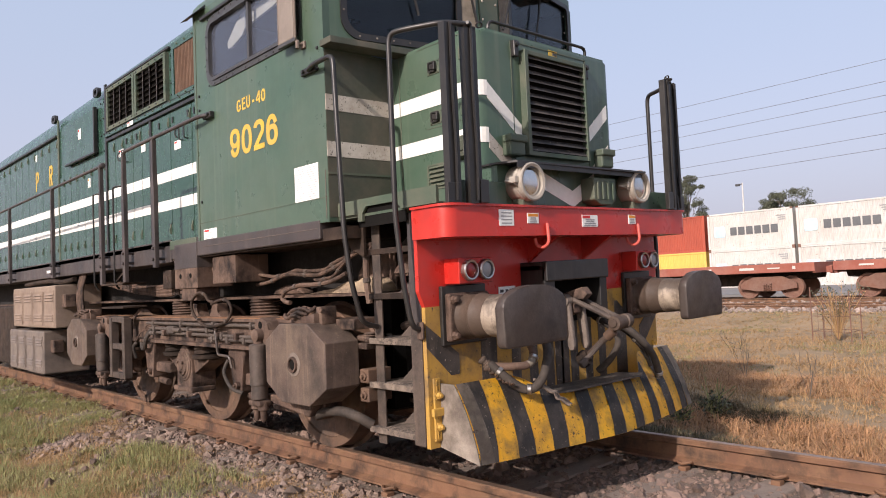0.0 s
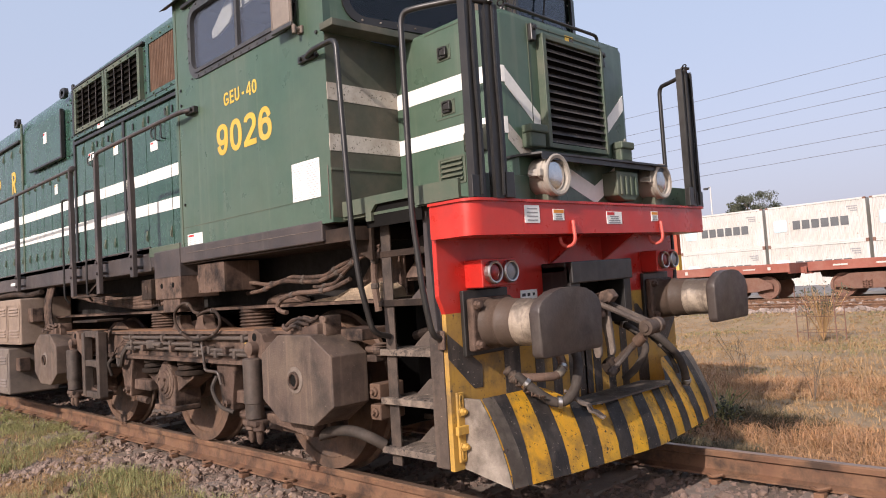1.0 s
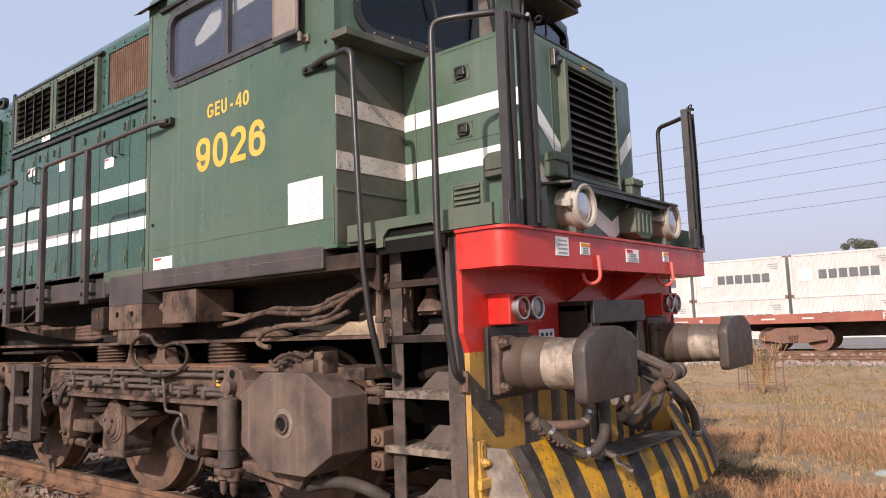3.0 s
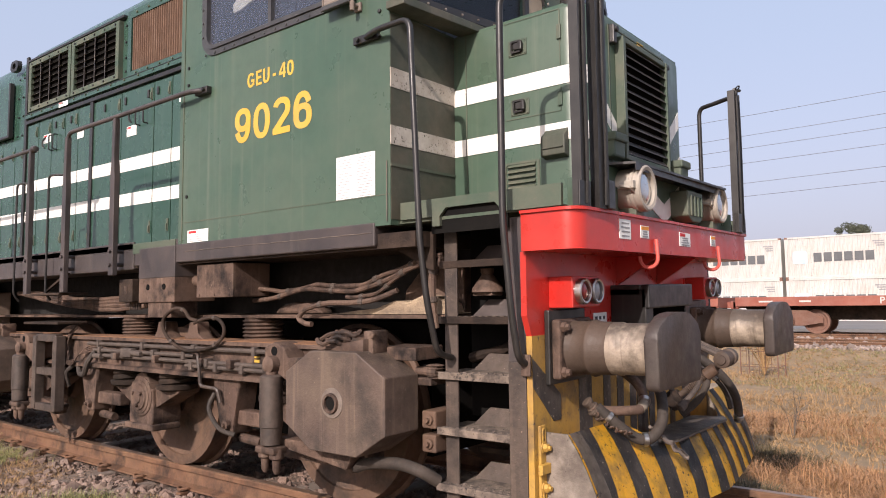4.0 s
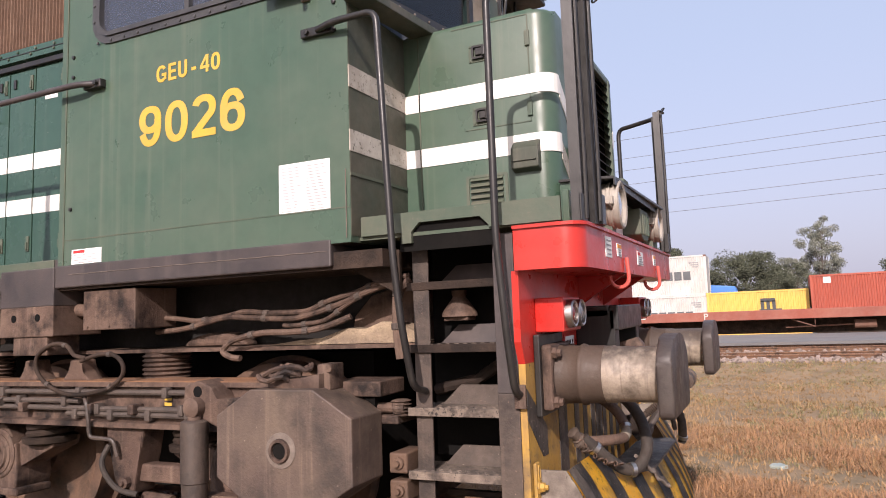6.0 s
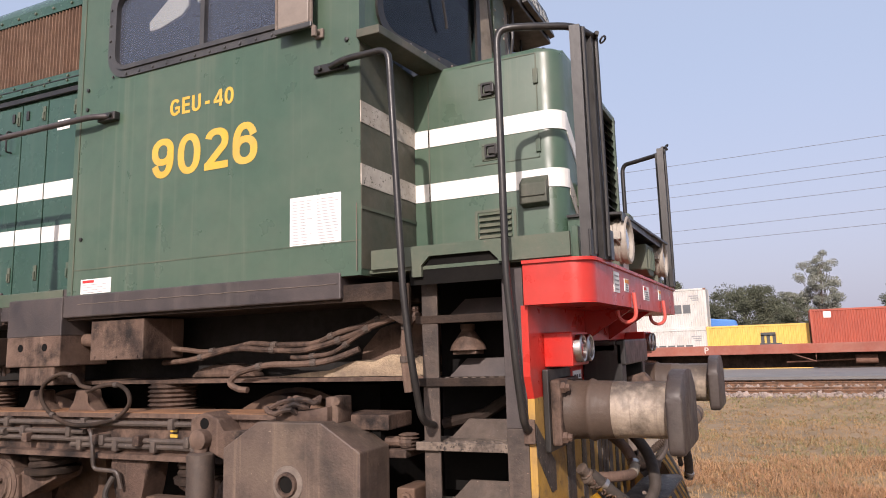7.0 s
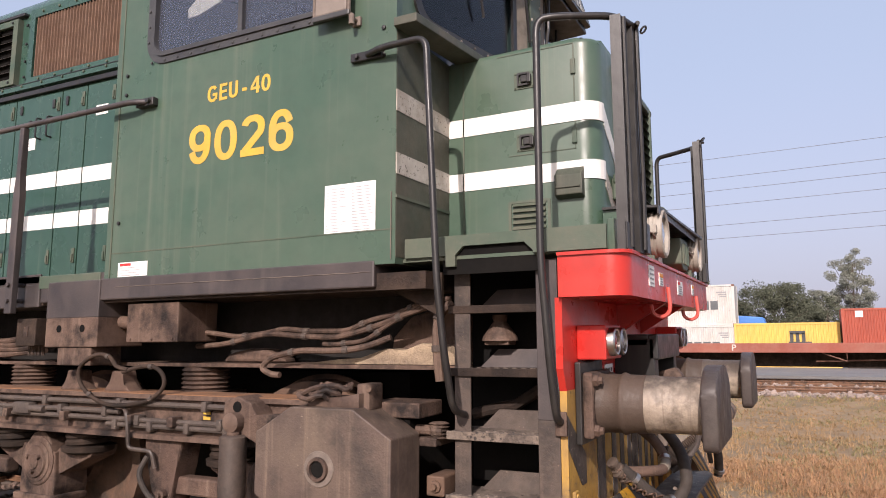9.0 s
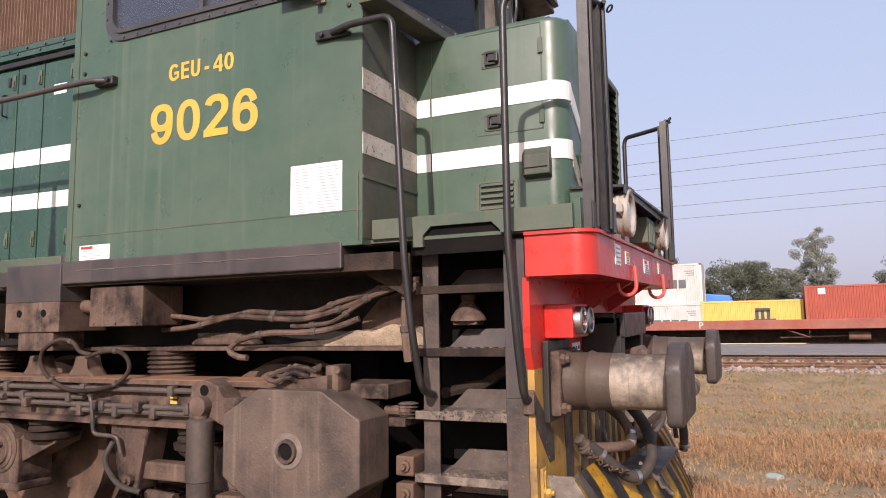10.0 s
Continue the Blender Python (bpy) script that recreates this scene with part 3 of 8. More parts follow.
def painted_sign(name, ch, x, w, h, m, material, parent, sx, sy, label=""):
    """One bold painted sign, x along the line of m."""
    bm = BM()
    for k, strip in enumerate(glyph_strips(ch, w, h, sx, sy)):
        z = 0.0012 + 0.0005 * k
        rows = [[bm.verts.new(m @ Vector((x + p[0], p[1], q))) for p in pair for q in (0.0, z)] for pair in strip]
        for a, b in zip(rows, rows[1:]):
            bm.faces.new((a[1], b[1], b[3], a[3]))
            bm.faces.new((a[0], b[0], b[1], a[1]))
            bm.faces.new((a[2], b[2], b[3], a[3]))
    return part(name, bm, material, parent, label)


def side_pose(y, z, x):
    """Letters on a wall that faces -x; they run towards -y."""
    return Matrix(((0, 0, -1, x), (-1, 0, 0, y), (0, 1, 0, z), (0, 0, 0, 1)))


# ---- ground ----
def smoothstep(a, b, v):
    t = min(max((v - a) / (b - a), 0.0), 1.0)
    return t * t * (3 - 2 * t)


def ground_z(x, y):
    """The lie of the land: a low ballast bank under the track, a shallow field, and the level yard beyond it."""
    z = -0.36 + 0.14 * (1 - smoothstep(1.3, 2.3, abs(x)))
    if x > 2.3:
        z += -0.12 * smoothstep(3, 9, x) + 0.30 * smoothstep(16.5, 19.5, x) + 0.08 * smoothstep(30, 33, x)
    if abs(x) > 1.5 and x < 18:
        z += 0.05 * noise.noise(Vector((x * 0.5, y * 0.5, 3.1))) + 0.02 * noise.noise(Vector((x * 1.7, y * 1.7, 7.7)))
    return z


def grid_sheet(xs, ys):
    bm = BM()
    rows = [[bm.verts.new((x, y, ground_z(x, y))) for y in ys] for x in xs]
    for a, b in zip(rows, rows[1:]):
        for i in range(len(ys) - 1):
            bm.faces.new((a[i], b[i], b[i + 1], a[i + 1]))
    return bm


def axis_steps(lo, hi, fine_lo, fine_hi, fine, coarse):
    out, v = [], lo
    while v < fine_lo - 1e-6:
        out.append(v)
        v = min(v + coarse, fine_lo)
    n = round((fine_hi - fine_lo) / fine)
    out += [fine_lo + (fine_hi - fine_lo) * i / n for i in range(n)]
    v = fine_hi
    while v < hi:
        out.append(v)
        v += coarse
    out.append(hi)
    return out


XS = axis_steps(-400, 1500, -8, 34, 0.3, 60)
YS = axis_steps(-900, 900, -14, 34, 0.4, 60)
single("ground", grid_sheet(XS, YS), M_EARTH, "dry bare earth and trampled field beside the tracks", "ground", kind="structure", smooth=True)

bm = BM()
box(bm, 31, 900, -600, 600, -0.4, 0.02)
single("yard_paving", bm, M_ASPHALT, "grey paved goods yard beyond the wagon line", "yard", kind="structure")


bm = BM()
BED = [[(x, y) for y in (-9 + 0.25 * j for j in range(93))] for x in (-2.35 + 0.15 * i for i in range(31))]
rows = []
for line in BED:
    rows.append([])
    for x, y in line:
        edge = 1.75 + 0.30 * noise.noise(Vector((y * 0.8, 4.4, x * 0.2)))
        rows[-1].append(bm.verts.new((x, y, ground_z(x, y) + 0.014 - 0.05 * smoothstep(edge, edge + 0.35, abs(x)))))
for a, b in zip(rows, rows[1:]):
    for i in range(len(a) - 1):
        bm.faces.new((a[i], b[i], b[i + 1], a[i + 1]))
single("ballast_bed", bm, M_BED, "dirty brown ballast bed under the near track", "ballast", kind="structure", smooth=True)


# ---- tracks ----
def rail_outline(x):
    h = [(-0.070, -0.165), (0.070, -0.165), (0.070, -0.152), (0.014, -0.132), (0.009, -0.050), (0.035, -0.040), (0.036, -0.008), (0.028, 0.0),
         (-0.028, 0.0), (-0.036, -0.008), (-0.035, -0.040), (-0.009, -0.050), (-0.014, -0.132), (-0.070, -0.152)]
    return [(x + a, b) for a, b in h]


def sleeper_mesh(length, name):
    bm = BM()
    prism(bm, [(-0.13, -0.20), (0.13, -0.20), (0.11, 0.0), (-0.11, 0.0)], "x", -length / 2, length / 2, 0.012)
    me = bpy.data.meshes.new(name)
    bmesh.ops.recalc_face_normals(bm, faces=bm.faces)
    bm.to_mesh(me)
    bm.free()
    me.materials.append(M_SLEEPER)
    return me


def track(cx, y0, y1, sleepers, label, top=0.0):
    t = thing("railway_track", label, "track", (cx, 0, top), kind="structure")
    for s in (-1, 1):
        bm = BM()
        prism(bm, [(a, b + top) for a, b in rail_outline(cx + s * 0.873)], "y", y0, y1)
        r = part("rail", bm, M_RAIL, t, "rusty steel rail with a worn running surface")
        bm = BM()
        box(bm, cx + s * 0.873 - 0.026, cx + s * 0.873 + 0.026, y0, y1, top - 0.004, top + 0.0025)
        part("running_surface", bm, M_RAILTOP, r)
    if sleepers:
        me = sleeper_mesh(2.75, "sleeper")
        clip = BM()
        for s in (-1, 1):
            for q in (-1, 1):
                xx = s * 0.873 + q * 0.10
                tube(clip, smooth_path([(xx - q * 0.05, -0.04, 0.035), (xx - q * 0.01, -0.05, 0.06), (xx + q * 0.03, 0, 0.05), (xx, 0.05, 0.055), (xx - q * 0.05, 0.04, 0.035)], 3), 0.010, 6)
                box(clip, xx - 0.035, xx + 0.035, -0.03, 0.03, -0.005, 0.03, 0.006)
        cm = bpy.data.meshes.new("rail_clip")
        clip.to_mesh(cm)
        clip.free()
        cm.materials.append(M_RAIL)
        y = sleepers[0]
        while y < sleepers[1]:
            ob = new("sleeper", me)
            ob.parent = t
            ob.matrix_basis = pose(random.uniform(-0.02, 0.02), y + random.uniform(-0.03, 0.03), -0.192 + random.uniform(-0.015, 0.008), 0, 0, random.uniform(-1.5, 1.5))
            c = new("rail_clips", cm)
            c.parent = ob
            y += 0.62
    return t


track(0.0, -60, 90, (-7.0, 14.0), "broad-gauge track of rusty rails on concrete sleepers in ballast")
track(21.6, -70, 90, (-13.0, 22.0), "empty rusty track on concrete sleepers beyond the field", -0.02)
track(27.0, -70, 90, None, "rusty track under the red flat wagons", 0.0)


# ---- loose stones ----
def ico():
    bm = BM()
    bmesh.ops.create_icosphere(bm, subdivisions=1, radius=1.0)
    v = np.array([x.co[:] for x in bm.verts])
    f = np.array([[w.index for w in p.verts] for p in bm.faces])
    bm.free()
    return v, f


def stones(name, count, place, size, material, label, seed):
    rng = np.random.default_rng(seed)
    v, f = ico()
    nv = len(v)
    V = np.empty((count * nv, 3))
    F = np.empty((count * len(f), 3), int)
    for i in range(count):
        x, y = place(rng)
        s = size * rng.lognormal(0, 0.32)
        w = v * (1 + rng.uniform(-0.30, 0.30, (nv, 1))) * rng.uniform(0.65, 1.25, 3) * np.array((1, 1, 0.75)) * s
        q = np.array(Euler(rng.uniform(0, 6.28, 3)).to_matrix())
        V[i * nv:(i + 1) * nv] = w @ q.T + (x, y, ground_z(x, y) + rng.uniform(-0.2, 0.7) * s)
        F[i * len(f):(i + 1) * len(f)] = f + i * nv
    me = bpy.data.meshes.new(name)
    me.from_pydata(V.tolist(), [], F.tolist())
    me.materials.append(material)
    return tagged(new(name, me), label, "ballast", kind="stuff")


def bank(rng):
    while True:
        x, y = rng.normal(0, 1.15), rng.uniform(-5.5, 11.5)
        if abs(x) < 2.5 and (abs(x) < 1.45 or rng.random() < 0.75 - 0.5 * (abs(x) - 1.45)):
            return x, y


stones("ballast", 46000, bank, 0.019, M_STONE, "loose brown and grey ballast stones between and beside the rails", 5)
stones("ballast", 900, lambda r: (r.uniform(-1.9, 2.2), r.uniform(-4, 9)), 0.036, M_STONE, "scattered larger ballast stones round the sleepers", 6)


def patch(x, y, k=0.6, seed=0.0):
    return noise.noise(Vector((x * k, y * k, seed)))


def is_green(x, y):
    """Where the bank beside the track is grown over with green grass."""
    n = patch(x, y, 1.6, 1.0)
    return (y > 5.6 + 0.7 * n and x < -1.02) or (2.3 + 0.5 * n < y < 4.5 + 0.4 * n and x < -1.36 - 0.3 * n - 0.25 * max(y - 3.6, 0)) or x < -2.3 + 0.4 * n


def loose_gravel(rng):
    while True:
        x, y = -1.0 - abs(rng.normal(0, 0.62)), rng.uniform(-2.2, 8.5)
        if x > -2.6 and not is_green(x, y) and patch(x, y, 1.1, 12.0) > -0.35 + 0.3 * (-x - 1.4):
            return x, y


stones("gravel", 22000, loose_gravel, 0.0135, M_GRAVEL, "small pinkish brown gravel spread beside the near rail", 7)
stones("gravel", 1800, loose_gravel, 0.025, M_GRAVEL, "broken pinkish stones spread beside the near rail", 9)
stones("ballast", 7000, lambda r: (r.choice([r.uniform(19.2, 20.6), r.uniform(20.6, 28.5)]), r.uniform(-13, 24)), 0.055, M_STONEPALE, "pale ballast stones along the far tracks", 8)


# ---- grass ----
def blades(name, count, place, height, width, material, label, seed, lean_k=0.5, tuft=7):
    rng = np.random.default_rng(seed)
    V, F = [], []
    i = 0
    while i < count:
        x, y, hk = place(rng)
        for _ in range(tuft):
            a = rng.uniform(0, 6.28)
            bx, by = x + rng.normal(0, 0.025), y + rng.normal(0, 0.025)
            z = ground_z(bx, by) - 0.01
            h = height * hk * rng.uniform(0.45, 1.2)
            ln = rng.uniform(0.1, 1.0) * lean_k * h
            d = np.array((math.cos(a), math.sin(a)))
            s = np.array((-d[1], d[0])) * width * rng.uniform(0.6, 1.3)
            k = len(V)
            V += [(bx - s[0], by - s[1], z), (bx + s[0], by + s[1], z),
                  (bx + d[0] * ln * 0.35 - s[0] * 0.7, by + d[1] * ln * 0.35 - s[1] * 0.7, z + h * 0.6),
                  (bx + d[0] * ln * 0.35 + s[0] * 0.7, by + d[1] * ln * 0.35 + s[1] * 0.7, z + h * 0.6),
                  (bx + d[0] * ln, by + d[1] * ln, z + h * (1 - 0.25 * ln / h))]
            F += [(k, k + 1, k + 3, k + 2), (k + 2, k + 3, k + 4)]
            i += 1
    me = bpy.data.meshes.new(name)
    me.from_pydata(V, [], F)
    me.materials.append(material)
    return tagged(new(name, me), label, "grass", kind="stuff")


def near_green(rng):
    while True:
        x, y = rng.uniform(-5.0, -1.0), rng.uniform(1.6, 15)
        if is_green(x, y) and rng.random() < 0.55 + 0.9 * patch(x, y, 2.2, 6.0):
            return x, y, 0.75 + 0.5 * patch(x, y, 1.2, 8.0)


def near_dry(rng):
    while True:
        x, y = rng.uniform(-3.6, -1.12), rng.uniform(-1.5, 9)
        if patch(x, y, 1.3, 4.0) > -0.05:
            return x, y, 0.7


def field(lo, hi, y0, y1, power, k, s, cut):
    def place(rng):
        while True:
            x = lo + (hi - lo) * rng.random() ** power
            y = rng.uniform(y0, y1)
            p = patch(x, y, k, s)
            if p > cut:
                return x, y, 0.7 + 0.9 * max(p, 0)
    return place


blades("grass", 170000, near_green, 0.150, 0.0022, M_GRASS, "green grass growing on the bank beside the track", 11, 1.3)
blades("dry_grass", 45000, near_green, 0.13, 0.0018, M_DRYGRASS, "dry straw standing among the green grass", 17, 1.8)
blades("dry_grass", 70000, near_dry, 0.10, 0.0022, M_DRYGRASS, "short dry grass among the ballast stones", 12, 2.2)
blades("dry_grass", 150000, field(2.1, 20, -7.5, 12, 1.5, 0.5, 2.0, -0.6), 0.085, 0.0055, M_DRYGRASS, "dry straw-coloured grass of the field", 13, 2.6)
blades("dry_grass", 70000, field(2.0, 9, -7.5, 6, 1.3, 0.55, 9.0, -0.15), 0.17, 0.0036, M_STRAW, "tangled russet dry grass in clumps beside the track", 14, 2.6)
blades("grass", 36000, field(2.1, 20, -7.5, 14, 1.1, 0.35, 21.0, 0.0), 0.10, 0.006, M_OLIVE, "sparse olive green grass in the field", 15, 1.5)


blades("dry_grass", 9000, field(2.2, 14, -7.5, 8, 1.2, 0.7, 17.0, -0.1), 0.30, 0.0026, M_DRYGRASS, "long pale bent straws standing in the field", 18, 1.6, 3)


def rail_weeds(rng):
    while True:
        x, y = rng.uniform(1.5, 4.2), rng.uniform(0.0, 1.8)
        if patch(x, y, 0.9, 30.0) > -0.05:
            return x, y, 0.5 + 0.9 * max(patch(x, y, 0.9, 30.0), 0)


blades("weeds", 9000, rail_weeds, 0.26, 0.004, M_WEED, "dark dry weeds beside the far rail", 16, 1.2)


# ---- locomotive ----
loco = thing("locomotive", "dark green diesel locomotive with white stripes and red front beam", "locomotive")
ORIGIN["locomotive/loco"] = True
CX, DX = 1.36, 0.80           # half widths of the cab and of the narrow engine hood
Y0, Y1 = 1.05, 3.03           # the cab's front and rear
END = 17.6                    # the rear end


# --- cab body: a shell with real window openings
WY0, WY1, WZ0, WZ1 = 1.36, 2.72, 2.955, 3.44


def wall_with_window(bm, x0, x1, y0, y1, z0, z1, wy0, wy1, wz0, wz1, r):
    inner = rounded(wy0, wy1, wz0, wz1, r)
    outer = []
    for y, z in inner:
        cy, cz = (wy0 + wy1) / 2, (wz0 + wz1) / 2
        dy, dz = y - cy, z - cz
        ky = ((y1 - cy) if dy > 0 else (cy - y0)) / max(abs(dy), 1e-6)
        kz = ((z1 - cz) if dz > 0 else (cz - z0)) / max(abs(dz), 1e-6)
        k = min(ky, kz)
        outer.append((cy + dy * k, cz + dz * k))
    # snap the points nearest to the corners
    for c in ((y0, z0), (y0, z1), (y1, z0), (y1, z1)):
        i = min(range(len(outer)), key=lambda q: (outer[q][0] - c[0]) ** 2 + (outer[q][1] - c[1]) ** 2)
        outer[i] = c
    ring_prism(bm, outer, inner, "x", x0, x1)


bm = BM()
box(bm, -CX + 0.06, CX - 0.06, Y1 - 0.05, Y1, 1.64, 3.60)
cab = part("cab", bm, M_GREEN, loco, "dark green painted steel cab with flat sides")
for s in (-1, 1):
    bm = BM()
    wall_with_window(bm, s * CX, s * (CX - 0.06), Y0, Y1, 1.64, 3.60, WY0, WY1, WZ0, WZ1, 0.10)
    part("side_wall", bm, M_GREEN, cab, "flat green cab side with streaks and dust")
bm = BM()
box(bm, -CX + 0.06, CX - 0.06, Y0, Y0 + 0.05, 1.64, 2.79)
part("front_wall", bm, M_GREEN_DUSTY, cab, "dusty green wall behind the steps")
# roof with rounded shoulders
bm = BM()
roof = [(-CX, 3.60)] + [(-CX + 0.26 - 0.26 * math.cos(radians(a)), 3.60 + 0.19 * math.sin(radians(a))) for a in (20, 40, 60, 80)] + [(0, 3.86)]
roof += [(-x, z) for x, z in reversed(roof[:-1])]
prism(bm, roof, "y", 1.07, Y1 + 0.02)
part("cab_roof", bm, M_GREEN, cab, smooth=True)
bm = BM()
prism(bm, [(-CX - 0.06, 3.57), (-CX, 3.63), (-CX, 3.60)], "y", Y1 - 0.25, Y1 + 0.12)
part("roof_gutter", bm, M_BLACK, cab)
bm = BM()
box(bm, -CX - 0.025, -CX + 0.0, 1.25, 2.85, 3.50, 3.53, 0.006)
part("rain_strip", bm, M_BLACK, cab)
# floor, ceiling and rear wall seen through the glass
bm = BM()
box(bm, -CX + 0.06, CX - 0.06, Y0 + 0.05, Y1 - 0.05, 2.55, 2.58)
part("cab_floor", bm, M_INTERIOR, cab)
bm = BM()
box(bm, -1.0, -0.55, 1.9, 2.3, 2.58, 3.30, 0.05)
box(bm, 0.55, 1.0, 1.9, 2.3, 2.58, 3.30, 0.05)
part("driver_seat", bm, M_BLACK, cab)
for pts in ([(2.53, 3.19), (2.535, 3.25), (2.40, 3.345), (2.29, 3.425), (2.235, 3.425), (2.23, 3.28), (2.28, 3.235), (2.45, 3.19)], [(2.165, 3.285), (2.165, 3.40), (1.80, 3.425), (1.72, 3.405), (1.72, 3.335), (1.78, 3.315)]):
    bm = BM()
    prism(bm, pts, "x", -1.292, -1.272, 0.006)
    part("sun_visor", bm, M_CREAMIN, cab, "pale folded sun visor inside the side window")


def side_window(s):
    o = rounded(WY0 - 0.050, WY1 + 0.050, WZ0 - 0.050, WZ1 + 0.050, 0.145)
    i = rounded(WY0 + 0.01, WY1 - 0.01, WZ0 + 0.01, WZ1 - 0.01, 0.09)
    bm = BM()
    ring_prism(bm, o, i, "x", s * (CX + 0.010), s * (CX - 0.03))
    ring_prism(bm, rounded(WY0 - 0.008, WY1 + 0.008, WZ0 - 0.008, WZ1 + 0.008, 0.105), rounded(WY0 + 0.018, WY1 - 0.018, WZ0 + 0.018, WZ1 - 0.018, 0.082), "x", s * (CX + 0.020), s * (CX - 0.035))
    box(bm, min(s * (CX + 0.006), s * (CX - 0.03)), max(s * (CX + 0.006), s * (CX - 0.03)), 2.036, 2.066, WZ0, WZ1)
    f = part("side_window", bm, M_GREYFRAME, cab, "sliding cab window in a grey riveted rounded frame", True)
    for a, b in ((WY0 + 0.01, 2.05), (2.05, WY1 - 0.01)):
        bm = BM()
        q = s * (CX - (0.012 if a > 2 else 0.022))
        box(bm, min(q, q - s * 0.005), max(q, q - s * 0.005), a, b, WZ0 + 0.005, WZ1 - 0.005)
        g = part("pane", bm, M_SIDEGLASS, f)
        g.visible_shadow = False
    bm = BM()
    for k in range(14):
        y = WY0 + (WY1 - WY0) * k / 13
        for z in (WZ0 - 0.034, WZ1 + 0.034):
            lathe(bm, (s * (CX + 0.009), y, z), (s, 0, 0), [(0, 0.009), (0.006, 0.008), (0.008, 0.0)], 6)
    for k in range(1, 5):
        z = WZ0 + (WZ1 - WZ0) * k / 5
        for y in (WY0 - 0.034, WY1 + 0.034):
            lathe(bm, (s * (CX + 0.009), y, z), (s, 0, 0), [(0, 0.009), (0.006, 0.008), (0.008, 0.0)], 6)
    part("rivets", bm, M_GREYFRAME, f)


side_window(-1)
side_window(1)

# --- windscreens: two wide panes that meet in a shallow prow above the nose
def windscreen(s):
    a, b = Vector((s * CX, 1.06)), Vector((s * 0.10, 0.83))
    L = (b - a).length
    d = (b - a) / L
    n = Vector((d.y, -d.x)) * (1 if -d.x < 0 else -1)

    def place(bm):
        """From the pane's own plane (along, inward, up) into the cab."""
        for v in bm.verts:
            p = a + d * v.co.x - n * v.co.y
            v.co = Vector((p.x, p.y, v.co.z))
        return bm
    bm = BM()
    e0 = 0.16 if s < 0 else 0.05
    ring_prism(bm, rounded(0, L, 2.80, 3.70, 0.001), rounded(e0, 1.10, 2.89, 3.62, 0.13 if s < 0 else 0.05), "y", 0.0, 0.05)
    w = part("windscreen", place(bm), M_GREEN, cab, "wide windscreen in a bolted black rubber seal")
    bm = BM()
    ring_prism(bm, rounded(e0 - 0.025, 1.115, 2.868, 3.64, 0.145 if s < 0 else 0.06), rounded(e0 + 0.022, 1.075, 2.915, 3.60, 0.115 if s < 0 else 0.04), "y", -0.014, 0.004)
    part("rubber_seal", place(bm), M_BLACK, w)
    bm = BM()
    prism(bm, rounded(e0 + 0.005, 1.095, 2.895, 3.615, 0.125 if s < 0 else 0.05), "y", 0.016, 0.022)
    g = part("pane", place(bm), M_GLASS, w)
    g.visible_shadow = False
    bm = BM()
    for k in range(7):
        lathe(bm, (0.27 + 0.13 * k, -0.014, 2.892), (0, -1, 0), [(0, 0.008), (0.005, 0.007), (0.007, 0.0)], 8)
    for k in range(4):
        lathe(bm, (0.158, -0.014, 3.06 + 0.15 * k), (0, -1, 0), [(0, 0.008), (0.005, 0.007), (0.007, 0.0)], 8)
    part("bolts", place(bm), M_STEEL, w)
    bm = BM()
    box(bm, 1.118, 1.25, -0.010, 0.0, 2.81, 3.69, 0.003)
    part("pillar", place(bm), M_PILLAR, w, "dusty beige pillar with chipped paint")
    bm = BM()
    tube(bm, [(1.14, -0.05, 3.66), (1.17, -0.05, 3.35), (1.24, -0.03, 3.12)], 0.010, 6)
    part("wiper", place(bm), M_BLACK, w)
    bm = BM()
    tube(bm, [(0.60, -0.03, 3.60), (0.66, -0.032, 3.36), (0.73, -0.024, 3.13), (0.735, -0.022, 3.10)], 0.009, 6)
    part("wiper", place(bm), M_BLACK, w)
    bm = BM()
    prism(bm, [(s * 1.39, 0.925), (s * 0.72, 0.862), (s * 0.72, 1.0), (s * 1.355, 1.055), (s * 1.39, 1.05)], "z", 2.782, 2.826, 0.004)
    part("windscreen_ledge", bm, M_GREEN_GRIMY, cab, "grimy green ledge under the windscreen")


windscreen(-1)
windscreen(1)
bm = BM()
box(bm, -0.10, 0.10, 0.815, 0.87, 2.80, 3.70, 0.006)
w = part("centre_post", bm, M_GREEN_DUSTY, cab, "bolted green post between the windscreens")
bm = BM()
for k in range(6):
    for x in (-0.075, 0.075):
        lathe(bm, (x, 0.815, 2.88 + 0.14 * k), (0, -1, 0), [(0, 0.010), (0.006, 0.009), (0.008, 0.0)], 6)
part("bolts", bm, M_CREAM, w)
bm = BM()
box(bm, -0.78, -0.50, 1.12, 1.30, 2.58, 2.985, 0.01)
for k in range(8):
    box(bm, -0.76 + 0.03 * k, -0.745 + 0.03 * k, 1.112, 1.12, 2.90, 2.965)
part("heater", bm, M_INTERIOR, cab, "grey cab heater with slots behind the windscreen")
# brow above the windscreens with the number box
bm = BM()
prism(bm, [(0.74, 3.595), (1.10, 3.58), (1.10, 3.88), (0.80, 3.88)], "x", -1.05, 0.98, 0.012)
br = part("cab_brow", bm, M_BLACK, cab, "black brow over the windscreens")
bm = BM()
prism(bm, [(0.70, 3.635), (0.74, 3.625), (0.80, 3.855), (0.765, 3.865)], "x", 0.28, 0.95, 0.006)
nb = part("number_box", bm, M_BLACK, br, "black number box with grey painted digits")
lettering("box_number", "9026", 0.155, pose(0.34, 0.708, 3.675, 74, 0, 0), M_GREYDIGIT, nb, 0.012, "LEFT", "grey painted number", 0.54)

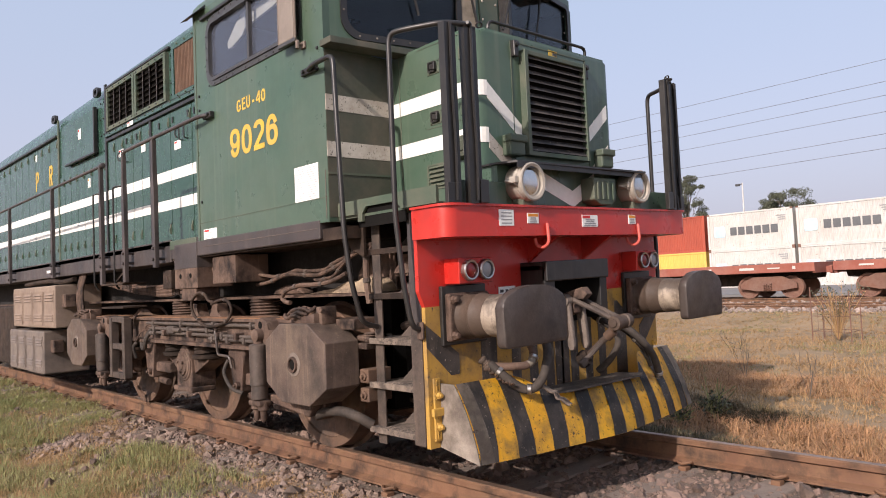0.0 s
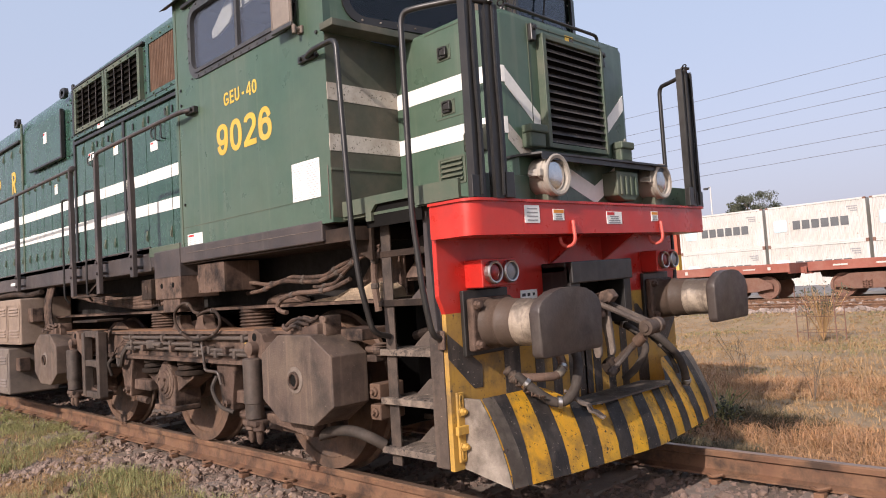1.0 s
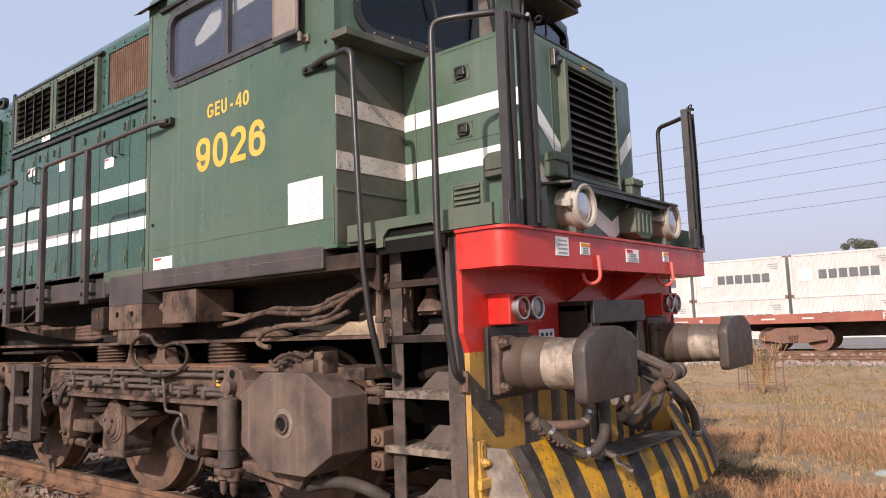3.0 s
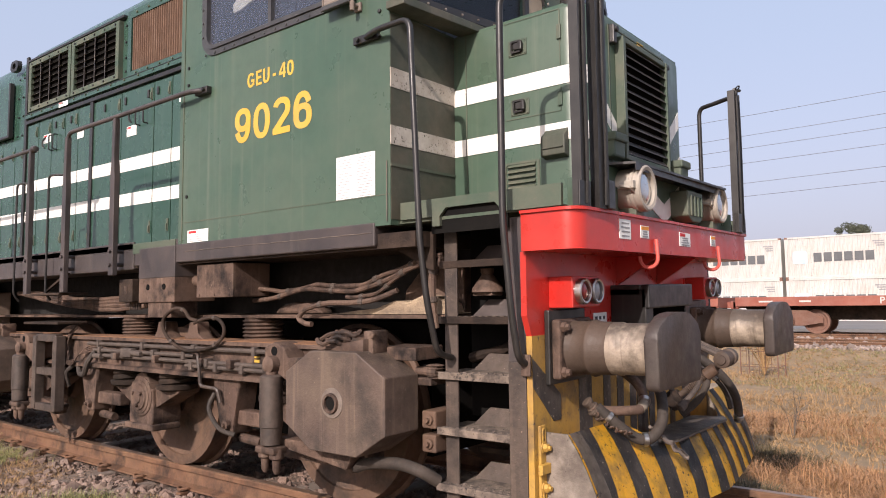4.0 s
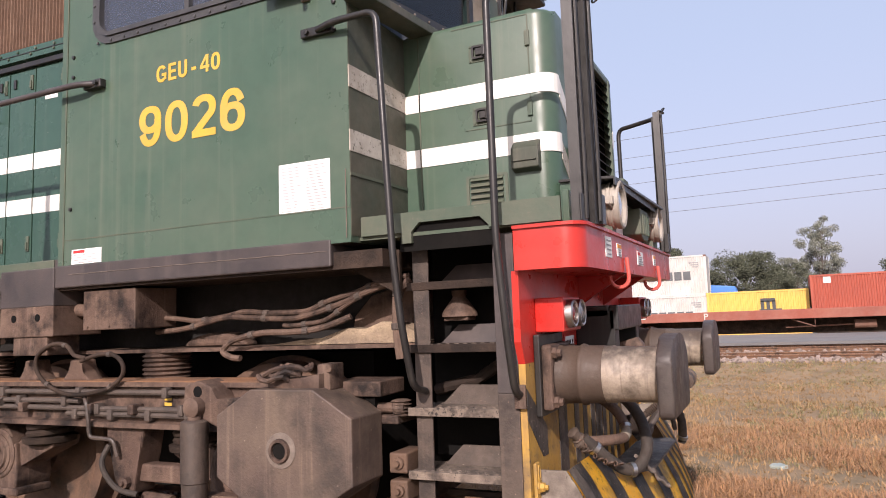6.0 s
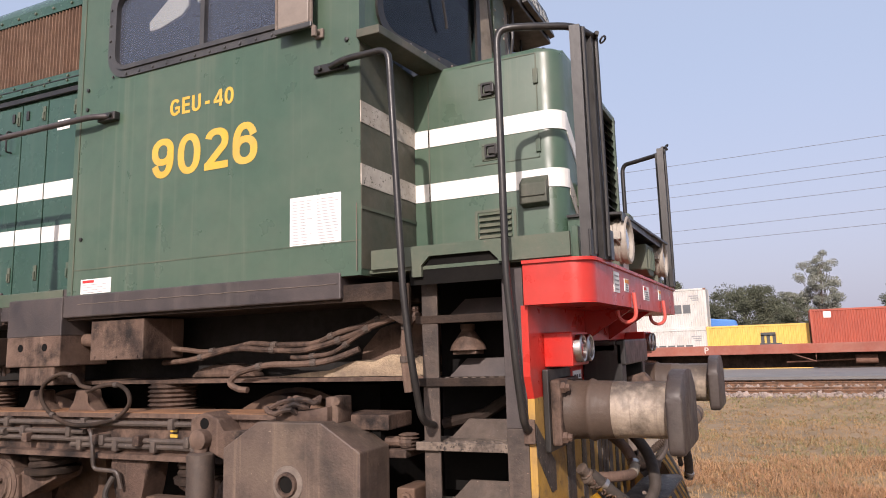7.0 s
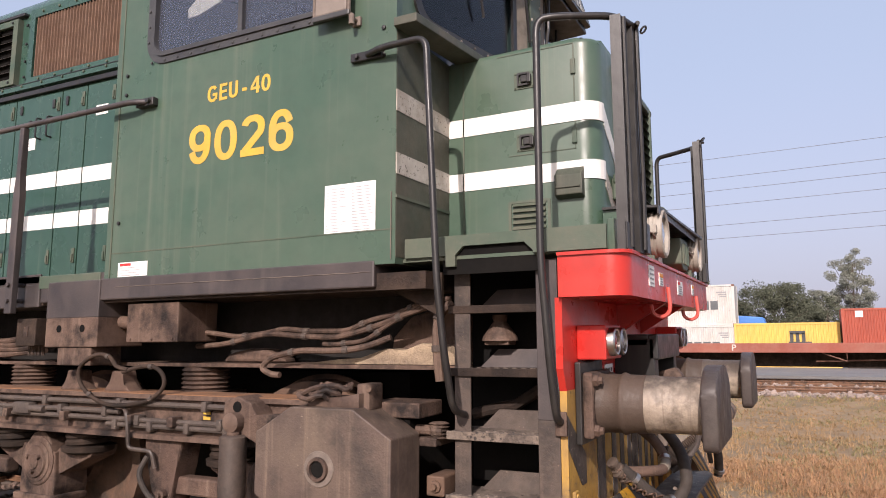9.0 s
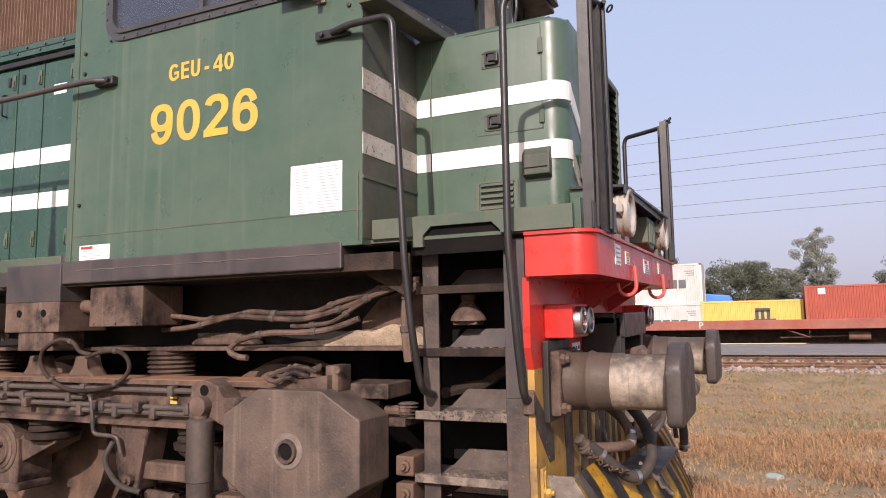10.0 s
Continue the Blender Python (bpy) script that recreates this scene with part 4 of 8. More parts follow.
# --- recess under the ledge and stripes on the cab's front wall
for s in (-1, 1):
    for z0, z1 in ((2.372, 2.478), (2.066, 2.168)):
        bm = BM()
        box(bm, min(s * CX, s * 0.80), max(s * CX, s * 0.80), Y0 - 0.006, Y0 + 0.002, z0, z1)
        part("front_stripe", bm, M_WHITE_WORN, cab, "worn dirty white stripe")
    bm = BM()
    box(bm, min(s * CX, s * 0.80), max(s * CX, s * 0.80), Y0 - 0.008, Y0, 1.95, 1.965)
    part("wall_seam", bm, M_GREEN_DUSTY, cab)
    bm = BM()
    box(bm, min(s * (CX - 0.004), s * 0.79), max(s * (CX - 0.004), s * 0.79), Y0 - 0.0025, Y0 + 0.01, 1.67, 2.775)
    part("recess_panel", bm, M_GREEN_GRIMY, cab, "grime-covered green front wall of the cab")

# --- side sill under the cab
for s in (1, -1):
    bm = BM()
    box(bm, min(s * (CX + 0.006), s * 1.0), max(s * (CX + 0.006), s * 1.0), 1.16, 3.60, 1.533, 1.66, 0.008)
    sill = part("cab_sill", bm, M_SILL, loco, "dusty black sill below the cab")
bm = BM()
for s in (-1,):
    tube(bm, [(s * (CX + 0.008), 1.18 + 0.05 * i, 1.606 + 0.0015 * math.sin(i * 2.1)) for i in range(36)], 0.0018, 5)
    tube(bm, [(s * (CX + 0.006), 1.07, 1.66), (s * (CX + 0.006), 1.07, 1.98)], 0.0025, 5)
part("weld_seam", bm, M_RING, sill)
bm = BM()
box(bm, -CX - 0.008, -CX + 0.0, 3.055, 3.62, 1.62, 1.70, 0.004)
part("sill_plate", bm, M_GREEN_DUSTY, sill)
bm = BM()
box(bm, -1.355, -1.0, 1.06, 1.165, 1.635, 1.66, 0.006)
prism(bm, [(0.88, 1.60), (1.165, 1.60), (1.165, 1.535), (0.90, 1.40), (0.88, 1.40)], "x", -1.22, -1.20)
part("gusset", bm, M_GEARD, sill)

# lettering and labels on the cab side
CLASS_LINE, NUMBER_LINE = side_pose(2.270, 2.605, -CX - 0.0005), side_pose(2.395, 2.262, -CX - 0.0005)
for ch, x, w in (("G", 0.0, 0.074), ("E", 0.088, 0.058), ("U", 0.158, 0.064), ("-", 0.252, 0.032), ("4", 0.312, 0.064), ("0", 0.386, 0.062)):
    painted_sign("class_letter", ch, x, w, 0.094, CLASS_LINE, M_LETTER, cab, 0.019, 0.016, "yellow painted class letter")
for k, ch in enumerate("9026"):
    painted_sign("running_digit", ch, 0.191 * k, 0.162, 0.224, NUMBER_LINE, M_LETTER, cab, 0.046, 0.037, "yellow painted number digit")


def printed(name, y0, y1, z0, z1, x, parent, rows, head=None, label="", cols=1):
    bm = BM()
    box(bm, x - 0.003, x, y0, y1, z0, z1)
    p = part(name, bm, M_PAPER, parent, label)
    bm = BM()
    w = (y1 - y0) / cols
    hz = z1 - (z1 - z0) * (0.30 if head else 0.06)
    for c in range(cols):
        for r in range(rows):
            z = hz - (hz - z0) * (r + 0.5) / rows
            L = w * random.uniform(0.55, 0.84)
            a = y1 - w * c - w * 0.08
            box(bm, x - 0.004, x - 0.003, a - L, a, z - 0.0016, z + 0.0016)
    part("print", bm, M_PRINT, p)
    if head:
        bm = BM()
        box(bm, x - 0.0042, x - 0.003, y0 + (y1 - y0) * 0.56, y1 - (y1 - y0) * 0.06, z1 - (z1 - z0) * 0.26, z1 - (z1 - z0) * 0.07)
        part("print_head", bm, head, p)


printed("notice_sheet", 1.158, 1.452, 1.806, 2.044, -CX, cab, 15, None, "large white printed notice sheet", 2)
printed("warning_label", 2.672, 2.912, 1.662, 1.745, -CX, cab, 4, M_REDPRINT, "white warning label with a red head")
bm = BM()
for y, z in ((1.12, 2.66), (1.12, 2.80), (2.93, 2.88), (2.93, 2.76), (2.93, 1.98)):
    lathe(bm, (-CX, y, z), (-1, 0, 0), [(0, 0.012), (0.01, 0.011), (0.012, 0.0)], 8)
part("bolts", bm, M_BLACK, cab)
bm = BM()
box(bm, -CX - 0.0025, -CX, Y0 + 0.005, 2.98, 1.800, 1.806)
part("side_seam", bm, M_GREEN_DUSTY, cab)
bm = BM()
box(bm, -CX - 0.004, -CX + 0.02, Y1 - 0.05, Y1 - 0.038, 1.66, 3.58)
part("side_seam", bm, M_GREEN_DUSTY, cab)
# mirror by the side window
bm = BM()
box(bm, -1.432, -1.412, 1.298, 1.488, 2.905, 3.335, 0.008)
mi = part("mirror", bm, M_MIRRORBACK, cab, "grey-brown folded mirror back in a worn tube frame")
for y in (1.288, 1.498):
    bm = BM()
    tube(bm, [(-1.422, y, 2.885), (-1.422, y, 3.355)], 0.009, 8)
    part("frame_tube", bm, M_RING, mi, "", True)
bm = BM()
box(bm, -1.434, -1.410, 1.28, 1.505, 2.878, 2.908, 0.006)
part("frame_foot", bm, M_GREYFRAME, mi)
bm = BM()
tube(bm, [(-1.36, 1.275, 2.86), (-1.40, 1.275, 2.862), (-1.422, 1.282, 2.885)], 0.012, 8)
lathe(bm, (-1.415, 1.275, 2.83), (0, 0, 1), [(0, 0.014), (0.05, 0.014), (0.055, 0.009)], 10)
box(bm, -1.378, -1.36, 1.25, 1.30, 2.835, 2.885, 0.005)
part("mirror_arm", bm, M_RING, mi)

# --- nose hood
NX0, NX1, NY, NZ = -0.80, 0.70, 0.225, 2.80


def nose_outline(r, inset=0.0):
    """Plan of the nose with round front corners."""
    x0, x1, y0 = NX0 + inset, NX1 - inset, NY + inset
    out = [(x0, Y0)]
    out += [(x0 + r - r * math.cos(radians(a)), y0 + r - r * math.sin(radians(a))) for a in range(0, 91, 15)]
    out += [(x1 - r + r * math.sin(radians(a)), y0 + r - r * math.cos(radians(a))) for a in range(0, 91, 15)]
    out += [(x1, Y0)]
    return out


bm = BM()
prism(bm, nose_outline(0.10), "z", 1.64, NZ)
lid = [e for e in bm.edges if all(abs(v.co.z - NZ) < 1e-5 for v in e.verts)]
bmesh.ops.bevel(bm, geom=lid, offset=0.03, segments=3, affect="EDGES", profile=0.5)
nose = part("nose_hood", bm, M_GREEN, loco, "narrow green nose hood with white stripes and a front grille", True)


def nose_band(name, z0, z1, mat):
    """A stripe laid along the nose's side and round its front corner."""
    bm = BM()
    pts = [(x, min(y, Y0 - 0.006)) for x, y in nose_outline(0.10, -0.004)[:8]]
    q = [(x, min(y, Y0 - 0.006)) for x, y in nose_outline(0.10, 0.004)[:8]]
    prism(bm, pts + q[::-1], "z", z0, z1)
    return part(name, bm, mat, nose, "white painted stripe")


nose_band("side_stripe", 2.365, 2.462, M_WHITE)
nose_band("side_stripe", 2.066, 2.162, M_WHITE)


def sloped_band(name, a, b, width, y, parent, mat):
    """A slanting stripe on the front from a to b, both (x, z)."""
    bm = BM()
    prism(bm, [a, (a[0], a[1] - width), (b[0], b[1] - width), b], "y", y - 0.003, y)
    return part(name, bm, mat, parent, "slanting white painted stripe")


sloped_band("chevron", (-0.705, 2.455), (-0.385, 2.205), 0.105, NY, nose, M_WHITE)
sloped_band("chevron", (0.605, 2.455), (0.315, 2.215), 0.105, NY, nose, M_WHITE)
sloped_band("chevron", (-0.705, 2.13), (-0.50, 1.975), 0.10, NY, nose, M_WHITE_WORN)
sloped_band("chevron", (0.605, 2.15), (0.40, 1.98), 0.10, NY, nose, M_WHITE_WORN)
# grille
GX0, GX1, GZ0, GZ1 = -0.345, 0.275, 2.03, 2.675
# black backing sheet stands for the shade between the slats
bm = BM()
box(bm, GX0, GX1, NY - 0.010, NY + 0.0, GZ0, GZ1)
gr = part("grille", bm, M_DARK, nose, "black slatted radiator grille in a dusty frame")
bm = BM()
for a, b, c, d in ((GX0 - 0.035, GX0, GZ0 - 0.03, GZ1 + 0.03), (GX1, GX1 + 0.025, GZ0 - 0.03, GZ1 + 0.03)):
    box(bm, a, b, NY - 0.055, NY, c, d, 0.004)
box(bm, GX0, GX1, NY - 0.05, NY, GZ1, GZ1 + 0.03, 0.004)
box(bm, GX0, GX1, NY - 0.05, NY, GZ0 - 0.03, GZ0, 0.004)
part("grille_frame", bm, M_GREEN_DUSTY, gr)
for i in range(13):
    z = GZ0 + 0.025 + (GZ1 - GZ0 - 0.03) * i / 12
    bm = BM()
    prism(bm, [(NY - 0.048, z - 0.020), (NY - 0.044, z - 0.020), (NY - 0.012, z + 0.014), (NY - 0.016, z + 0.016)], "x", GX0, GX1)
    part("slat", bm, M_BLACKY, gr)
# seams, latches and boxes on the nose
bm = BM()
for x in (-0.46, 0.36):
    box(bm, x - 0.004, x + 0.004, NY - 0.004, NY, 1.95, 2.76)
box(bm, -0.46, 0.36, NY - 0.004, NY, 2.752, 2.76)
box(bm, NX0 - 0.004, NX0, 0.955, 0.963, 1.66, 2.77)
for y0, y1, z in ((0.345, 0.76, 2.772), (0.345, 0.70, 2.222)):
    box(bm, NX0 - 0.003, NX0, y0, y1, z, z + 0.005)
box(bm, NX0 - 0.003, NX0, 0.342, 0.348, 2.222, 2.772)
part("panel_seam", bm, M_GREEN_DUSTY, nose)


def latch(y, z):
    bm = BM()
    box(bm, NX0 - 0.005, NX0, y - 0.062, y + 0.055, z - 0.048, z + 0.045, 0.002)
    for a in (-0.052, 0.045):
        for c in (-0.038, 0.035):
            lathe(bm, (NX0 - 0.005, y + a, z + c), (-1, 0, 0), [(0, 0.006), (0.004, 0.005), (0.005, 0)], 6)
    p = part("latch", bm, M_GREEN_DUSTY, nose)
    bm = BM()
    ring_prism(bm, rounded(y - 0.036, y + 0.034, z - 0.034, z + 0.036, 0.010, 3), rounded(y - 0.026, y + 0.024, z - 0.024, z + 0.026, 0.008, 3), "x", NX0 - 0.02, NX0 - 0.005)
    box(bm, NX0 - 0.030, NX0 - 0.006, y - 0.030, y + 0.012, z - 0.020, z + 0.018, 0.004)
    box(bm, NX0 - 0.034, NX0 - 0.010, y - 0.044, y - 0.024, z - 0.026, z + 0.022, 0.004)
    part("latch_handle", bm, M_BLACK, p)


latch(0.61, 2.625)
latch(0.60, 2.29)
for z in (2.66, 2.30):
    bm = BM()
    box(bm, NX0 - 0.012, NX0, 0.335, 0.36, z - 0.05, z + 0.03, 0.003)
    part("hinge", bm, M_GREEN_DUSTY, nose)
bm = BM()
for i in range(5):
    z = 1.835 + i * 0.030
    prism(bm, [(NX0, z), (NX0 - 0.018, z), (NX0, z + 0.02)], "y", 0.505, 0.68)
ring_prism(bm, rounded(0.48, 0.705, 1.815, 1.985, 0.01, 2), rounded(0.495, 0.69, 1.828, 1.972, 0.008, 2), "x", NX0 - 0.006, NX0)
part("louvre", bm, M_GREEN_DUSTY, nose)
bm = BM()
prism(bm, [(NX0, 1.97), (NX0 - 0.05, 1.985), (NX0 - 0.05, 2.085), (NX0, 2.13)], "y", 0.305, 0.445, 0.005)
box(bm, NX0 - 0.058, NX0 - 0.05, 0.315, 0.435, 2.02, 2.028)
part("junction_box", bm, M_GREEN_GRIMY, nose, "small dark green box on the nose's side")
for x in (-0.50, 0.50):
    bm = BM()
    box(bm, x - 0.085, x + 0.06, NY - 0.075, NY, 1.985 if x < 0 else 1.965, 2.105 if x < 0 else 2.085, 0.012)
    box(bm, x - 0.095, x + 0.07, NY - 0.09, NY - 0.01, 2.07 if x < 0 else 2.05, 2.12 if x < 0 else 2.10, 0.01)
    part("jumper_socket", bm, M_GREEN_DUSTY, nose, "covered cable socket")
for x, z in ((-0.435, 2.70), (0.335, 2.66)):
    bm = BM()
    box(bm, x - 0.022, x + 0.022, NY - 0.035, NY, z - 0.05, z + 0.06, 0.008)
    lathe(bm, (x, NY - 0.03, z + 0.03), (0, -1, 0), [(0, 0.018), (0.02, 0.016), (0.024, 0.0)], 10)
    part("front_latch", bm, M_BLACK, nose)
bm = BM()
box(bm, -0.06, 0.03, NY - 0.004, NY, 2.715, 2.765)
pl = part("nose_label", bm, M_LETTER, nose, "small yellow warning label")
bm = BM()
box(bm, -0.02, 0.025, NY - 0.006, NY - 0.004, 2.73, 2.75)
part("print", bm, M_DARKPRINT, pl)
# grab rail over the nose front
bm = BM()
tube(bm, round_path([(-0.47, 0.42, 2.78), (-0.47, 0.40, 2.945), (0.63, 0.40, 2.945), (0.63, 0.42, 2.78)], 0.05), 0.012, 8)
part("grab_rail", bm, M_BLACK, nose)

# lamp shelf in front of the nose
SX0, SX1, SY, SZ = -0.80, 0.70, 0.0, 1.90
bm = BM()
box(bm, SX0 + 0.02, SX1 - 0.02, SY + 0.10, NY, 1.665, SZ)
shelf = part("lamp_shelf", bm, M_GREEN, nose, "green shelf box that carries the headlamps")
bm = BM()
prism(bm, [(SX0, NY), (SX0, 0.10), (SX0 + 0.06, -0.03), (SX1 - 0.06, -0.06), (SX1, 0.10), (SX1, NY)], "z", SZ, SZ + 0.012)
prism(bm, [(-0.03, SZ + 0.012), (-0.03, SZ - 0.03), (-0.024, SZ - 0.03), (-0.024, SZ + 0.012)], "x", SX0 + 0.06, SX1 - 0.06)
part("shelf_lip", bm, M_BLACK, shelf)
sloped_band("chevron", (-0.40, SZ - 0.002), (-0.035, 1.765), 0.11, SY + 0.10, shelf, M_WHITE)
sloped_band("chevron", (0.22, SZ - 0.002), (-0.035, 1.765), 0.11, SY + 0.10, shelf, M_WHITE)
bm = BM()
prism(bm, [(0.06, 1.70), (0.13, 1.665), (0.26, 1.665), (0.32, 1.70), (0.32, 1.85), (0.06, 1.85)], "y", -0.01, SY + 0.10, 0.008)
for i in range(4):
    box(bm, 0.09 + i * 0.06, 0.11 + i * 0.06, -0.02, -0.008, 1.70, 1.82, 0.004)
part("bell_housing", bm, M_GREEN_DUSTY, shelf, "dusty green ribbed housing between the lamps")
for x0, x1 in ((-1.22, -0.74), (0.70, 1.18)):
    bm = BM()
    box(bm, x0, x1, 0.07, 0.10, 1.645, 1.79, 0.004)
    part("deck_toe_board", bm, M_GREEN, nose)


def headlamp(x, z, y=-0.02):
    bm = BM()
    lathe(bm, (x, y + 0.13, z), (0, -1, 0), [(-0.03, 0.05), (-0.02, 0.095), (0.03, 0.110), (0.115, 0.112), (0.12, 0.118), (0.135, 0.118), (0.14, 0.112), (0.15, 0.112), (0.152, 0.119), (0.175, 0.119), (0.180, 0.110), (0.175, 0.094), (0.15, 0.090)], 28)
    h = part("headlamp", bm, M_CREAM, loco, "round cream headlamp with a clear lens", True)
    bm = BM()
    lathe(bm, (x, y - 0.012, z), (0, -1, 0), [(0.0, 0.089), (0.012, 0.089), (0.022, 0.065), (0.030, 0.0)], 24)
    part("lens", bm, M_LENS, h, "", True)
    bm = BM()
    box(bm, x - 0.15, x - 0.115, y - 0.03, y + 0.05, z - 0.012, z + 0.03, 0.005)
    tube(bm, [(x - 0.10, y - 0.02, z - 0.03), (x - 0.15, y - 0.01, z - 0.005), (x - 0.16, y + 0.04, z + 0.005)], 0.008, 6)
    part("clamp", bm, M_CREAM, h)
    bm = BM()
    box(bm, x - 0.05, x + 0.05, y, y + 0.14, 1.64, z - 0.09, 0.004)
    part("foot", bm, M_GREEN_DUSTY, h)


headlamp(-0.605, 1.788, 0.012)
headlamp(0.605, 1.805, 0.005)

# --- front beam, deck and end plate
BZ0, BZ1 = 1.460, 1.632


def beam_outline(o=0.0):
    L = [(-1.315 - o, 0.29)]
    L += [(-1.315 - o + 0.09 - 0.09 * math.cos(radians(a)), 0.09 - o - 0.09 * math.sin(radians(a))) for a in range(0, 91, 15)]
    L += [(1.315 + o - 0.09 + 0.09 * math.sin(radians(a)), 0.09 - o - 0.09 * math.cos(radians(a))) for a in range(0, 91, 15)]
    L += [(1.315 + o, 0.29)]
    return L


bm = BM()
prism(bm, beam_outline(), "z", BZ0, BZ1)
beam = part("buffer_beam", bm, M_RED, loco, "bright red front beam with rounded corners", True)
bm = BM()
prism(bm, beam_outline(0.012), "z", BZ1, BZ1 + 0.014)
part("beam_top_plate", bm, M_RED, beam)
for x0, x1, z0, z1, head, rows in ((-0.895, -0.765, 1.520, 1.615, None, 4), (-0.64, -0.535, 1.535, 1.598, M_ORANGE, 3), (-0.085, 0.09, 1.515, 1.592, M_REDPRINT, 4), (0.47, 0.56, 1.535, 1.60, M_ORANGE, 3)):
    bm = BM()
    box(bm, x0, x1, -0.003, 0.0, z0, z1)
    lb = part("beam_label", bm, M_PAPER, beam, "white printed warning label")
    bm = BM()
    top = z1 - 0.006
    if head:
        top = z1 - 0.024
    for r in range(rows):
        z = top - (top - z0) * (r + 0.6) / (rows + 0.3)
        L = (x1 - x0) * random.uniform(0.5, 0.78)
        m0 = (x0 + x1) / 2
        box(bm, m0 - L / 2, m0 + L / 2, -0.0045, -0.003, z - 0.0035, z + 0.0035)
    part("print", bm, M_PRINT, lb)
    if head:
        bm = BM()
        box(bm, x0 + 0.005, x1 - 0.005 if head is M_ORANGE else (x0 + x1) / 2, -0.0045, -0.003, z1 - 0.022, z1 - 0.004)
        part("print_head", bm, head, lb)


def beam_hook(x):
    bm = BM()
    tube(bm, [(x + 0.01, -0.012, 1.535), (x + 0.01, -0.018, 1.45)] + [(x - 0.012 * (1 - math.cos(radians(a))) + 0.01, -0.018 + 0.043 * (1 - math.cos(radians(a))), 1.432 + 0.045 * math.sin(radians(a))) for a in range(0, -181, -20)] + [(x - 0.016, 0.070, 1.448)], 0.0105, 8)
    part("lifting_hook", bm, M_HOOK, beam, "red bent steel hook", True)


beam_hook(-0.475)
beam_hook(0.565)

# end plate below the beam: red above, yellow and black below
PY = 0.285
bm = BM()
prism(bm, [(-1.285, BZ0), (-1.285, 1.165), (-1.245, 1.072), (1.245, 1.072), (1.285, 1.165), (1.285, BZ0)], "y", PY, PY + 0.03)
plate = part("end_plate", bm, M_RED, loco, "front end plate, red above and striped yellow and black below")
bm = BM()
box(bm, -1.245, 1.245, PY, PY + 0.03, 0.26, 1.072)
lower = part("lower_plate", bm, M_YELLOWD, plate, "yellow plate with slanting black stripes")


def plate_stripe(pts):
    bm = BM()
    prism(bm, pts, "y", PY - 0.003, PY + 0.001)
    part("black_stripe", bm, M_BLACKY, lower)


for s in (-1, 1):
    plate_stripe([(s * 1.245, 0.97), (s * 1.245, 0.84), (s * 1.06, 0.66), (s * 0.99, 0.66), (s * 0.99, 0.78)])
    plate_stripe([(s * 0.80, 0.35), (s * 0.80, 0.90), (s * 0.70, 0.98), (s * 0.66, 0.98), (s * 0.66, 0.35)])
    for k in range(4):
        x = s * (0.52 - 0.17 * k)
        plate_stripe([(x, 0.35), (x, 1.0), (x - s * 0.085, 1.0), (x - s * 0.085, 0.35)])
# red braces under the beam and the plate's side flanges
for s in (-1, 1):
    for x in (0.30,):
        bm = BM()
        prism(bm, [(0.03, BZ0), (PY, BZ0), (PY, 1.30)], "x", s * x - 0.012, s * x + 0.012)
        part("gusset", bm, M_RED, plate)
    bm = BM()
    box(bm, min(s * 1.255, s * 1.235), max(s * 1.255, s * 1.235), PY + 0.03, PY + 0.125, 0.27, 0.95, 0.003)
    part("side_flange", bm, M_LADDER, plate, "dusty lower flange of the end plate")
    bm = BM()
    box(bm, min(s * 1.252, s * 1.235), max(s * 1.252, s * 1.235), PY + 0.03, PY + 0.125, 0.95, 1.63, 0.003)
    part("side_flange", bm, M_SILL, plate, "black upper flange of the end plate")


def marker_lamp(s):
    x0, x1 = -1.085, -0.80
    xs = sorted((s * abs(x0), s * abs(x1)))
    bm = BM()
    box(bm, xs[0], xs[1], 0.155, PY, 1.195, 1.345, 0.006)
    h = part("marker_lamp", bm, M_RED, plate, "red lamp box with a red and a clear lens")
    for i, mt in ((0, M_REDLENS), (1, M_GREYLENS)):
        x = xs[0] + 0.075 + 0.135 * i
        bm = BM()
        lathe(bm, (x, 0.157, 1.272), (0, -1, 0), [(0, 0.062), (0.03, 0.062), (0.036, 0.056), (0.034, 0.048), (0.012, 0.046)], 24)
        part("lamp_rim", bm, M_CHROME, h, "", True)
        bm = BM()
        lathe(bm, (x, 0.145, 1.272), (0, -1, 0), [(0, 0.047), (0.008, 0.045), (0.016, 0.028), (0.019, 0.0)], 20)
        part("lens", bm, mt, h, "", True)


marker_lamp(-1)
marker_lamp(1)
for x0, x1, z in ((-0.62, -0.46, 1.10), (0.33, 0.40, 1.13)):
    bm = BM()
    box(bm, x0, x1, PY - 0.004, PY, z, z + 0.055)
    lb = part("plate_label", bm, M_PAPER, plate)
    bm = BM()
    for k in range(3):
        box(bm, x0 + 0.015 + k * (x1 - x0) / 3.2, x0 + 0.045 + k * (x1 - x0) / 3.6, PY - 0.006, PY - 0.004, z + 0.018, z + 0.036)
    part("print", bm, M_DARKPRINT, lb)


